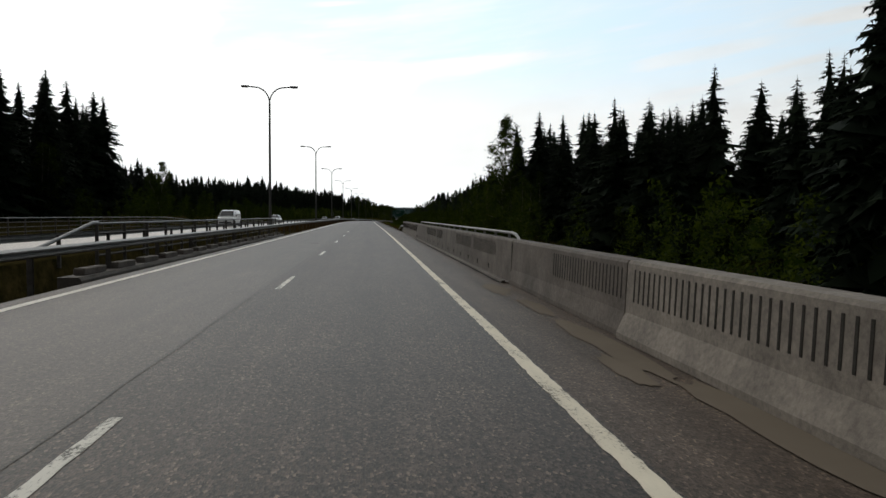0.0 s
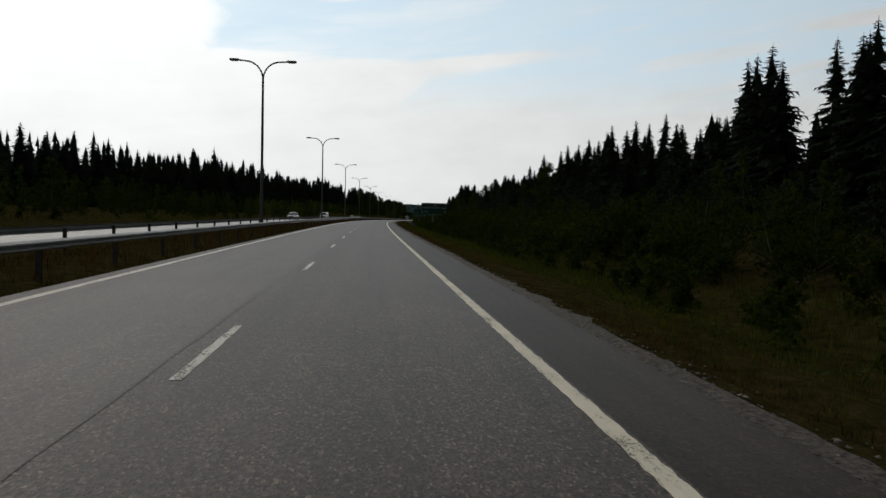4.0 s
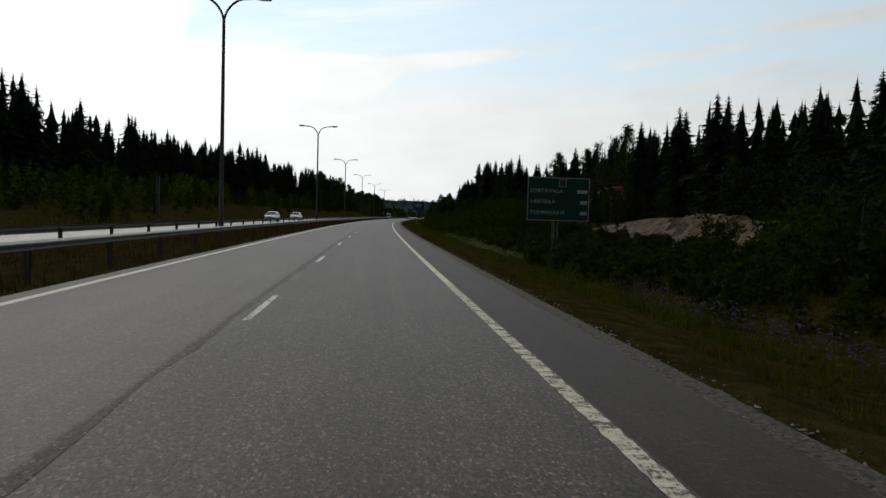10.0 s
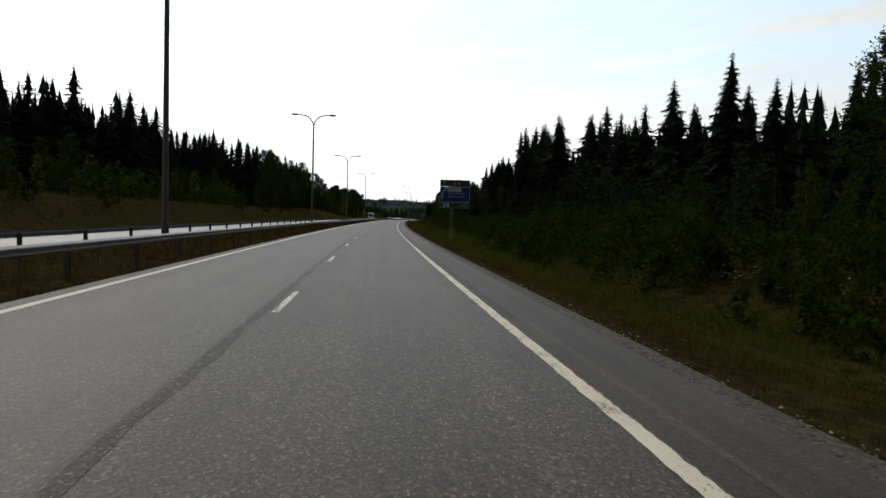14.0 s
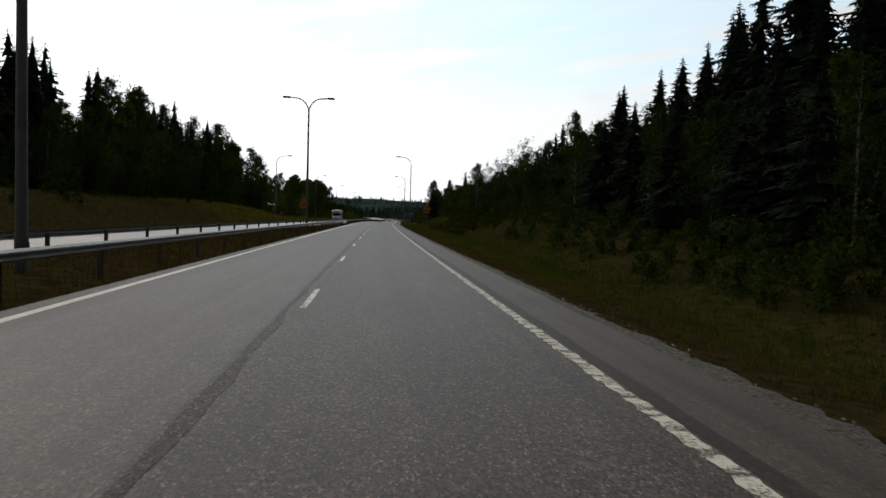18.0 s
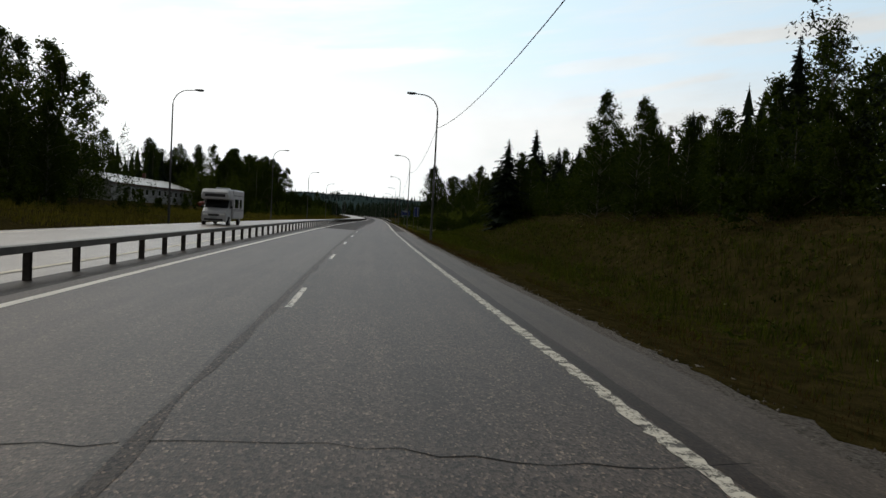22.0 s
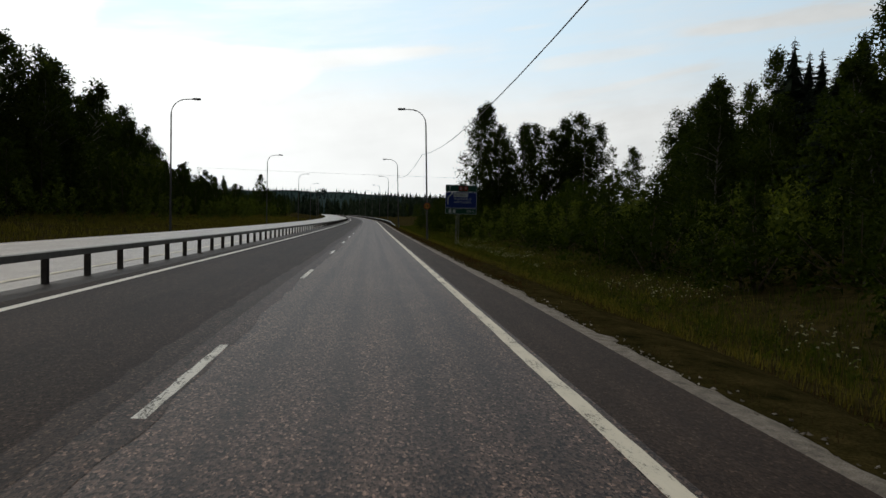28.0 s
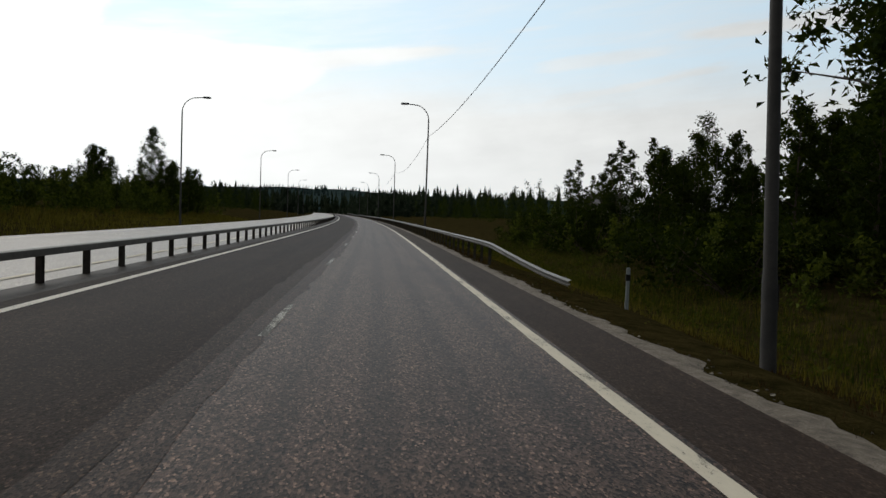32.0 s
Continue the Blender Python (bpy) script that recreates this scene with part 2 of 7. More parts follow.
def asphalt(name, tone, warm=1.0, track=0.12, centre=-1.75, width=1.5, spec=0.16, coarse=1.0, rough=0.6):
    """Stone-speckled asphalt; UV runs across (u) and along (v) the road in metres, with paler bands for polished wheel
    tracks and their sheen.
    """
    m, n, l, p = shader(name, rough, 0.0, spec)
    big = noise_of(n, l, 0.35, 5, 0.6)
    mid = noise_of(n, l, 2.6, 5, 0.7, (1.0, 0.16, 1.0), True)
    blot = noise_of(n, l, 11.0, 4, 0.75, None, True)
    base = ramp(n, l, big, ((0.3, (tone * 0.99 * warm, tone * 0.83, tone * 0.64)), (0.7, (tone * 1.33 * warm, tone * 1.12, tone * 0.87))))
    col = blend(n, l, 0.7, base, ramp(n, l, mid, ((0.28, (0.74,) * 3), (0.72, (1.25,) * 3))), "MULTIPLY")
    col = blend(n, l, 0.8, col, ramp(n, l, blot, ((0.3, (0.7,) * 3), (0.7, (1.3,) * 3))), "MULTIPLY")
    streaks = noise_of(n, l, 3.4, 4, 0.7, (1.0, 0.012, 1.0), True)
    col = blend(n, l, 0.8, col, ramp(n, l, streaks, ((0.3, (0.78,) * 3), (0.7, (1.2,) * 3))), "MULTIPLY")
    c = n.new("ShaderNodeTexCoord")
    v = n.new("ShaderNodeTexVoronoi")
    v.inputs["Scale"].default_value = 60.0
    longer = n.new("ShaderNodeMapping")
    longer.inputs["Scale"].default_value = (1.0, 0.5, 1.0)
    l.new(c.outputs["UV"], longer.inputs[0])
    l.new(longer.outputs[0], v.inputs["Vector"])
    pick = n.new("ShaderNodeSeparateColor")
    l.new(v.outputs["Color"], pick.inputs[0])
    k = min(coarse, 1.3)
    stone = ramp(n, l, pick.outputs[0], ((0.0, (1 - 0.76 * k,) * 3), (0.3, (1 - 0.44 * k,) * 3), (0.62, (1.04,) * 3), (0.9, (1 + 0.35 * k,) * 3), (1.0, (1 + 2.1 * k, 1 + 2.0 * k, 1 + 1.8 * k))))
    col = blend(n, l, 1.0, col, stone, "MULTIPLY")
    fine = noise_of(n, l, 120.0, 3, 0.8, (1.0, 0.5, 1.0), True)
    col = blend(n, l, 0.8, col, ramp(n, l, fine, ((0.3, (0.4,) * 3), (0.72, (1.64,) * 3))), "MULTIPLY")
    sx = n.new("ShaderNodeSeparateXYZ")
    l.new(c.outputs["UV"], sx.inputs[0])
    w = n.new("ShaderNodeMath")
    w.operation = "SUBTRACT"
    l.new(sx.outputs[0], w.inputs[0])
    w.inputs[1].default_value = centre
    w2 = n.new("ShaderNodeMath")
    w2.operation = "MULTIPLY"
    l.new(w.outputs[0], w2.inputs[0])
    w2.inputs[1].default_value = 2 * math.pi / width
    w3 = n.new("ShaderNodeMath")
    w3.operation = "COSINE"
    l.new(w2.outputs[0], w3.inputs[0])
    band = ramp(n, l, w3.outputs[0], ((0.0, (1 + track,) * 3), (0.9, (1 - track * 0.5,) * 3)))
    col = blend(n, l, 1.0, col, band, "MULTIPLY")
    l.new(col, p.inputs["Base Color"])
    b = n.new("ShaderNodeBump")
    b.inputs["Strength"].default_value, b.inputs["Distance"].default_value = 0.4, 0.006
    l.new(v.outputs["Distance"], b.inputs["Height"])
    l.new(b.outputs[0], p.inputs["Normal"])
    return m


def road_paint(name, wear, tint=(0.6, 0.57, 0.5), grain=(1.0, 0.3, 1.0)):
    """White line paint; wear: how much of it is rubbed down to the stones."""
    m, n, l, p = shader(name, 0.7, 0.0, 0.2)
    a = noise_of(n, l, 3.2, 6, 0.72, grain, True)
    f = noise_of(n, l, 34.0, 6, 0.85, (1.0, 0.45, 1.0), True)
    k = n.new("ShaderNodeMath")
    k.operation = "ADD"
    l.new(a, k.inputs[0])
    l.new(f, k.inputs[1])
    fac = ramp(n, l, k.outputs[0], ((0.02, (1, 1, 1)), (1.0, (0, 0, 0))))
    k2 = n.new("ShaderNodeMapRange")
    l.new(k.outputs[0], k2.inputs[0])
    k2.inputs[1].default_value, k2.inputs[2].default_value = 0.74 + wear * 0.5, 0.86 + wear * 0.5
    k2.inputs[3].default_value, k2.inputs[4].default_value = 1.0, 0.0
    # where the sum is low the stones show
    bare = n.new("ShaderNodeMath")
    bare.operation = "SUBTRACT"
    bare.inputs[0].default_value = 1.0
    l.new(k2.outputs[0], bare.inputs[1])
    soil = ramp(n, l, a, ((0.3, tuple(t * 0.78 for t in tint)), (0.7, tint)))
    col = blend(n, l, k2.outputs[0], soil, (0.062, 0.058, 0.05))
    l.new(col, p.inputs["Base Color"])
    return m


M_OLD = asphalt("asphalt_right_lane", 0.0415, 1.12, 0.10, -1.75, 1.55, 0.2, 1.0, 0.56)
M_PALE = asphalt("asphalt_left_lane", 0.047, 1.1, 0.07, -5.25, 1.6, 0.22, 0.7, 0.55)
# paler bands at lane centre and wheel tracks; their sheen is in the colour
M_NEW = asphalt("asphalt_dark", 0.040, 1.3, 0.26, -1.36, 0.76, 0.09, 1.3, 0.5)
M_NEWL = asphalt("asphalt_dark_left_lane", 0.0155, 1.3, 0.14, -5.25, 1.6, 0.035, 0.9, 0.62)
M_MID = asphalt("asphalt_seam", 0.0225, 1.3, 0.0, -3.8, 3.0, 0.05, 1.1, 0.58)
M_COARSE = asphalt("asphalt_seam_coarse", 0.0325, 1.3, 0.0, -3.8, 3.0, 0.07, 1.3, 0.55)
M_BAND = asphalt("asphalt_joint_band", 0.0345, 1.12, 0.0, -3.6, 3.0, 0.12, 1.3, 0.58)
M_SHOULDER = asphalt("asphalt_shoulder", 0.023, 1.14, 0.10, 0.75, 0.55, 0.12, 0.4)
M_SMOOTH = asphalt("asphalt_shoulder_smooth", 0.028, 1.2, 0.0, 0.6, 3.0, 0.05, 0.5, 0.7)
M_WORN = asphalt("asphalt_shoulder_worn", 0.031, 1.1, 0.11, 0.78, 0.58, 0.14, 0.4)
M_DUST = asphalt("asphalt_shoulder_dusty", 0.042, 1.08, 0.12, 0.8, 0.6, 0.16, 0.4)
M_BRIDGE = asphalt("asphalt_bridge_shoulder", 0.052, 1.12, 0.12, 0.9, 0.9, 0.14, 0.6)
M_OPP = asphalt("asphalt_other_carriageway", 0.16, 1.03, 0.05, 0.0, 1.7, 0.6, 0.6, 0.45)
M_JOINT = asphalt("joint_bitumen", 0.040, 1.05, 0.0, 0.0, 3.0, 0.2, 0.8, 0.56)
M_CRACK = mottled("crack_tar", (0.014, 0.014, 0.014), (0.03, 0.03, 0.03), 8, 0.9, 0, 0.05)
M_LINE = road_paint("line_paint", 0.14, (0.66, 0.6, 0.48))
M_LINE_LEFT = road_paint("left_line_paint", 0.02, (0.74, 0.7, 0.62))
M_LINE_WORN = road_paint("line_paint_worn", 0.34, (0.58, 0.54, 0.45), (0.7, 1.6, 1.0))
M_DASH = road_paint("dash_paint", 0.26, (0.66, 0.63, 0.56))
M_DASH_WORN = road_paint("dash_paint_worn", 0.45, (0.45, 0.43, 0.38))
M_GRAVEL = mottled("gravel", (0.02, 0.016, 0.013), (0.17, 0.148, 0.125), 16, 0.9, 0, 0.2, 1.0, 0.5)
M_SOIL = mottled("verge_soil_and_turf", (0.009, 0.009, 0.003), (0.042, 0.032, 0.012), 2.2, 0.95, 0, 0.0, 1.0, 0.5)
M_STEEL = mottled("galvanised_steel", (0.085, 0.083, 0.08), (0.17, 0.165, 0.155), 3, 0.5, 0.3, 0.5, 0.1, 0.15)
M_BEAM = mottled("dull_box_beam_steel", (0.05, 0.046, 0.04), (0.11, 0.10, 0.088), 3, 0.55, 0.2, 0.3, 0.1, 0.15)
M_POST = mottled("weathered_post_steel", (0.03, 0.026, 0.022), (0.075, 0.066, 0.058), 5, 0.75, 0.2, 0.4, 0.2, 0.2)
M_POLE = mottled("lamp_pole_steel", (0.04, 0.04, 0.04), (0.075, 0.07, 0.066), 2, 0.7, 0.15, 0.3, 0.1, 0.1)
M_LAMP = mottled("lamp_housing_grey", (0.07, 0.07, 0.075), (0.14, 0.14, 0.15), 4, 0.45, 0.2)
M_LENS = mottled("lamp_glass", (0.35, 0.36, 0.38), (0.45, 0.46, 0.48), 4, 0.15)
M_CONC = mottled("barrier_concrete", (0.048, 0.040, 0.034), (0.115, 0.097, 0.083), 1.1, 0.85, 0, 0.3, 0.5, 0.25, 0.08)
M_CONC_PALE = mottled("pale_barrier_concrete", (0.09, 0.078, 0.067), (0.2, 0.175, 0.15), 1.1, 0.85, 0, 0.3, 0.5, 0.25, 0.08)
# shade of grooves and drain openings as a colour; also the joint rubber
M_SHADE_AND_JOINT = mottled("barrier_groove_shade_and_joint", (0.018, 0.016, 0.014), (0.04, 0.035, 0.03), 3, 0.9, 0, 0.1, 0.4, 0.2)
M_BARK = mottled("spruce_bark", (0.03, 0.022, 0.015), (0.08, 0.06, 0.045), 6, 0.9, 0, 0.2, 0.8, 0.3, 0, (1, 1, 0.3))
M_BIRCH = mottled("birch_bark", (0.03, 0.026, 0.022), (0.14, 0.13, 0.115), 5, 0.8, 0, 0.3, 0.4, 0.3, 0, (1, 1, 4))


def foliage(name, dark, light, gloss=0.25, vary=0.25, thin=0.4):
    m, n, l, p = shader(name, 0.8, 0.0, gloss * 0.25)
    g = n.new("ShaderNodeNewGeometry")
    col = ramp(n, l, g.outputs["Random Per Island"], ((0.0, dark), (1.0, light)))
    big = ramp(n, l, noise_of(n, l, 0.6, 3, 0.6), ((0.3, (0.7,) * 3), (0.7, (1.25,) * 3)))
    col = blend(n, l, 1.0, col, big, "MULTIPLY")
    oi = n.new("ShaderNodeObjectInfo")
    v = ramp(n, l, oi.outputs["Random"], ((0.0, (1 - vary, 1 - vary, 1 - vary)), (1.0, (1 + vary, 1 + vary * 0.6, 1 + vary * 0.2))))
    col = blend(n, l, 1.0, col, v, "MULTIPLY")
    l.new(col, p.inputs["Base Color"])
    if thin:
        lit = n.new("ShaderNodeBsdfTranslucent")
        l.new(blend(n, l, 1.0, col, (1.15, 1.1, 0.5), "MULTIPLY"), lit.inputs[0])
        both = n.new("ShaderNodeMixShader")
        both.inputs[0].default_value = thin
        l.new(p.outputs[0], both.inputs[1])
        l.new(lit.outputs[0], both.inputs[2])
        l.new(both.outputs[0], n["Material Output"].inputs["Surface"])
    return m


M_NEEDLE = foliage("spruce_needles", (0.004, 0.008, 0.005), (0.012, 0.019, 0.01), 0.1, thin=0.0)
# pine needles; the same dark tone serves as shade in the undergrowth
M_PINE_AND_SHADE = foliage("pine_needles_and_shade", (0.007, 0.012, 0.007), (0.017, 0.024, 0.013), 0.1, thin=0.0)
M_LEAF = foliage("birch_leaves", (0.009, 0.019, 0.003), (0.034, 0.05, 0.009), 0.1)
M_WILLOW = foliage("willow_leaves", (0.007, 0.014, 0.002), (0.028, 0.042, 0.006), 0.1)
# distant wood, paler than near spruce: aerial haze mixed into the colour
M_FAR_HAZE = foliage("far_wood_haze", (0.012, 0.022, 0.013), (0.032, 0.046, 0.027), 0.1, thin=0.0)
# brighter leaf green: the lit look of open bushes put into the colour
M_LEAF_LIT = foliage("sunlit_green_leaves", (0.02, 0.036, 0.006), (0.09, 0.115, 0.024), 0.1)
M_GRASS = foliage("verge_grass", (0.018, 0.027, 0.004), (0.058, 0.064, 0.012), 0.1)
M_DRY = foliage("dry_median_grass", (0.024, 0.014, 0.007), (0.066, 0.039, 0.018), 0.1)
M_BANK = foliage("bank_grass", (0.010, 0.014, 0.003), (0.036, 0.036, 0.010), 0.1)
M_MEADOW = foliage("meadow_grass", (0.055, 0.054, 0.01), (0.145, 0.125, 0.034), 0.1)
M_WEED = foliage("tall_weeds", (0.018, 0.032, 0.004), (0.066, 0.08, 0.014), 0.1)


# ---- building helpers ----
def part(name, bm, material, parent=None, label="", smooth=False):
    me = bpy.data.meshes.new(name)
    bm.to_mesh(me)
    bm.free()
    if smooth:
        for f in me.polygons:
            f.use_smooth = True
    me.materials.append(material)
    ob = new(name, me)
    ob.parent = parent
    if label:
        ob["label"] = label
    return ob


def mesh_part(name, verts, faces, material, parent=None, label="", smooth=False):
    me = bpy.data.meshes.new(name)
    me.from_pydata(verts, [], faces)
    if smooth:
        me.polygons.foreach_set("use_smooth", [True] * len(me.polygons))
    me.materials.append(material)
    ob = new(name, me)
    ob.parent = parent
    if label:
        ob["label"] = label
    return ob


def shared(name, mesh, parent, m=None):
    ob = new(name, mesh)
    ob.parent = parent
    if m is not None:
        ob.matrix_basis = m
    return ob


def box(bm, x0, x1, y0, y1, z0, z1, bevel=0.0, m=None):
    made = bmesh.ops.create_cube(bm, size=1.0)["verts"]
    for v in made:
        v.co = Vector(((x0 + x1) / 2 + v.co.x * (x1 - x0), (y0 + y1) / 2 + v.co.y * (y1 - y0), (z0 + z1) / 2 + v.co.z * (z1 - z0)))
    if bevel:
        es = list({e for v in made for e in v.link_edges})
        made = list({v for f in bmesh.ops.bevel(bm, geom=es, offset=bevel, segments=1, affect="EDGES")["faces"] for v in f.verts} | {v for v in made if v.is_valid})
    if m is not None:
        bmesh.ops.transform(bm, matrix=m, verts=made)
    return made


def tube(bm, points, radii, sides=8, caps=True):
    """A tube along the points, of the radii given."""
    rings = []
    n = len(points)
    pts = [Vector(p) for p in points]
    for i, p in enumerate(pts):
        d = (pts[min(i + 1, n - 1)] - pts[max(i - 1, 0)]).normalized()
        a = d.cross(Vector((0, 1, 0)) if abs(d.y) < 0.9 else Vector((1, 0, 0))).normalized()
        b = d.cross(a)
        r = radii[i] if isinstance(radii, (list, tuple)) else radii
        rings.append([bm.verts.new(p + r * (math.cos(2 * math.pi * k / sides) * a + math.sin(2 * math.pi * k / sides) * b)) for k in range(sides)])
    for r0, r1 in zip(rings, rings[1:]):
        for k in range(sides):
            bm.faces.new((r0[k], r0[(k + 1) % sides], r1[(k + 1) % sides], r1[k]))
    if caps:
        bm.faces.new(rings[0][::-1])
        bm.faces.new(rings[-1])


def sweep(name, profile, s0, s1, step, material, parent=None, label="", closed=False, kind="", smooth=False):
    """A strip or bar along the road: profile(s) gives the section as (u, h) pairs. UV: u and s in metres."""
    count = max(2, int(round((s1 - s0) / step)) + 1)
    verts, faces, uvs = [], [], []
    k = 0
    for i in range(count):
        s = s0 + (s1 - s0) * i / (count - 1)
        sec = profile(s)
        k = len(sec)
        for u, h in sec:
            verts.append(at(s, u, h))
            uvs.append((u, s))
    for i in range(count - 1):
        for j in range(k if closed else k - 1):
            a, b = i * k + j, i * k + (j + 1) % k
            faces.append((a, b, b + k, a + k))
    if closed:
        faces.append(tuple(range(k))[::-1])
        faces.append(tuple((count - 1) * k + j for j in range(k)))
    ob = mesh_part(name, verts, faces, material, parent, label, smooth)
    layer = ob.data.uv_layers.new(name="UVMap")
    layer.data.foreach_set("uv", [c for lp in ob.data.loops for c in uvs[lp.vertex_index]])
    if kind:
        ob["kind"] = kind
    return ob


def empty(name, m=None):
    ob = new(name)
    if m is not None:
        ob.matrix_basis = m
    return ob


# ---- ground ----
def build_ground():
    us = [-4200, -1500, -500, -150, -110, -80, -60, -45, -36, -31, -28, -26, -24.5, -23, -21.5, -20, -17, -14, -13, -12, -11, -10, -9, -8.2, -7.4, -7.2, -3, 0, 1.32, 1.6, 1.9, 2.5, 3.2, 4.2, 5.6, 6.6, 7.6, 9, 10.5, 12, 14, 18, 24, 34, 45, 65, 90, 150, 500, 1500, 4200]
    rows = [-1500, -400, -150] + list(range(-60, 1200, 6)) + list(range(1200, 1500, 20)) + [1500, 1800, 2400, 3400, 4800]
    verts, faces = [], []
    rnd = random.Random(4)
    for s in rows:
        for u in us:
            uu = min(max(u, -150), 150)
            if abs(u) > 60 and s > 1100:
                uu = 60 if u > 0 else -60
            h = ground_h(min(max(s, -60), 1490), uu)
            if 2.2 < u < 150 or -150 < u < opp(s) - 9:
                h += rnd.uniform(-0.10, 0.10) * (1 if abs(u) < 12 else 2.0)
            p = at(s, uu, h)
            if u != uu:
                p = p + Vector((u - uu, 0, 0))
            verts.append(p)
    k = len(us)
    for i in range(len(rows) - 1):
        for j in range(k - 1):
            a = i * k + j
            faces.append((a, a + 1, a + 1 + k, a + k))
    ob = mesh_part("ground", verts, faces, M_SOIL, smooth=True)
    return tagged(ob, "dark turf and soil of the verges, ditches and forest floor", "ground", kind="structure")


build_ground()

# ---- carriageways ----
E0, E1 = -60.0, 1460.0
road = tagged(empty("road"), "worn grey asphalt motorway carriageway with two lanes", "road", kind="structure")
JOINT, SEAM = -3.80, 0.09
jit = random.Random(77)
sweep("right_lane", lambda s: [(JOINT, 0.0), (-1.7, 0.0), (SEAM, 0.0)], E0, 720.2, 4, M_OLD, road, "grey-brown worn asphalt lane")
sweep("left_lane", lambda s: [(-7.42, 0.0), (-5.2, 0.0), (JOINT, 0.0)], E0, 711.6, 4, M_PALE, road, "paler grey worn asphalt lane")
sweep("lane_joint", lambda s: [(JOINT - 0.015 + 0.012 * math.sin(s * 3.3), 0.004), (JOINT + 0.03 + 0.015 * math.sin(s * 2.1), 0.004)], E0, 711.6, 1.0, M_JOINT, road, "dark bitumen joint between the lanes")
sweep("right_lane", lambda s: [(JOINT + 0.04, 0.0), (-1.7, 0.0), (0.14, 0.0)], 720.2, E1, 4, M_NEW, road, "newer dark asphalt lane, sheen painted pale along wheel tracks and centre")
sweep("left_lane", lambda s: [(-7.42, 0.0), (-5.2, 0.0), (JOINT - 0.05, 0.0)], 711.6, E1, 4, M_NEWL, road, "newer dark asphalt lane")
sweep("lane_joint", lambda s: [(JOINT - 0.05, 0.0), (JOINT + 0.04, 0.0)], 711.6, E1, 4, M_MID, road, "thin seam between the lanes")
sweep("worn_band", lambda s: [(JOINT - 0.26 + 0.05 * math.sin(s * 0.21) + jit.uniform(-0.05, 0.05), 0.003), (JOINT + 0.05, 0.003)], 722, E1, 0.5, M_MID, road, "worn band along the seam")
sweep("worn_band", lambda s: [(JOINT + 0.04, 0.003), (JOINT + 0.38 + 0.06 * math.sin(s * 0.17 + 1) + jit.uniform(-0.06, 0.06), 0.003)], 722, E1, 0.5, M_COARSE, road, "coarse band along the seam")

for s0_, s1_, top_ in ((62, 86, M_DUST), (86, 392, M_SHOULDER), (392, 446, M_WORN), (446, 500, M_DUST)):
    sweep("shoulder", lambda s: [(SEAM, 0.0), (1.24 + 0.03 * math.sin(s * 0.9) + 0.02 * math.sin(s * 3.1), -0.012)], s0_, s1_, 3, top_, road, "rough asphalt hard shoulder")
sweep("shoulder", lambda s: [(SEAM, 0.0), (1.0, -0.006), (1.7, -0.012)], E0, 62, 3, M_BRIDGE, road, "dusty shoulder of the bridge deck")
sweep("shoulder", lambda s: [(SEAM, 0.0), (1.30 + 0.04 * math.sin(s * 0.9), -0.012)], 500, 720.2, 3, M_DUST, road, "dusty pale asphalt hard shoulder")
sweep("shoulder", lambda s: [(0.14, 0.0), (1.26 + 0.02 * math.sin(s * 0.5), -0.012)], 720.2, E1, 3, M_SMOOTH, road, "smooth dark asphalt hard shoulder")

sweep("worn_band", lambda s: [(JOINT + 0.02, 0.003), (JOINT + 0.15 + 0.03 * math.sin(s * 0.23) + 0.03 * math.sin(s * 1.7) + jit.uniform(-0.03, 0.03), 0.003)], 240, 711.6, 0.6, M_BAND, road, "darker coarse band along the seam")
sweep("dusty_streak", lambda s: [(0.36 + 0.04 * math.sin(s * 0.13), 0.0), (0.5 + 0.05 * math.sin(s * 0.19 + 2), 0.0)], 340, 415, 1.5, M_DUST, road, "pale dusty streak along the shoulder")
sweep("dark_strip", lambda s: [(SEAM, 0.003), (0.32 + 0.03 * math.sin(s * 0.21) + 0.015 * math.sin(s * 1.9), 0.002)], 415, 711.6, 1.0, M_SHOULDER, road, "dark strip beside the edge line")

other = tagged(empty("other_carriageway"), "pale grey asphalt carriageway for oncoming traffic", "road", kind="structure")
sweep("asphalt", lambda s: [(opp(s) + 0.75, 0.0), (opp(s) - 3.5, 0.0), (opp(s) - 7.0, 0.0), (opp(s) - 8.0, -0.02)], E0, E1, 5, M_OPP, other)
for edge in (0.0, -7.0):
    sweep("edge_line", lambda s: [(opp(s) + edge - 0.08, 0.004), (opp(s) + edge + 0.08, 0.004)], E0, E1, 5, M_LINE, other, "white painted edge line")

marks = tagged(empty("road_marking"), "white painted lane markings, worn by traffic", "road marking", kind="structure")
jag = random.Random(31)
for s0_, s1_, paint in ((E0, 277, M_LINE), (277, 301, M_LINE_WORN), (301, 441, M_LINE), (441, 478, M_LINE_WORN)):
    sweep("edge_line", lambda s: [(-0.11 + jag.uniform(-0.01, 0.014), 0.004), (0.06 + jag.uniform(-0.012, 0.01), 0.004)], s0_, s1_, 0.12, paint, marks, "white edge line with ragged edges")
sweep("edge_line", lambda s: [(-0.11 + jag.uniform(-0.02, 0.04), 0.004), (0.07 + jag.uniform(-0.03, 0.02), 0.004)], 478, 724, 0.12, M_LINE_WORN, marks, "chipped and faded edge line")
sweep("edge_line", lambda s: [(-0.11 + jag.uniform(-0.006, 0.008), 0.004), (0.07 + jag.uniform(-0.006, 0.006), 0.004)], 724, E1, 0.4, M_LINE, marks, "white edge line")
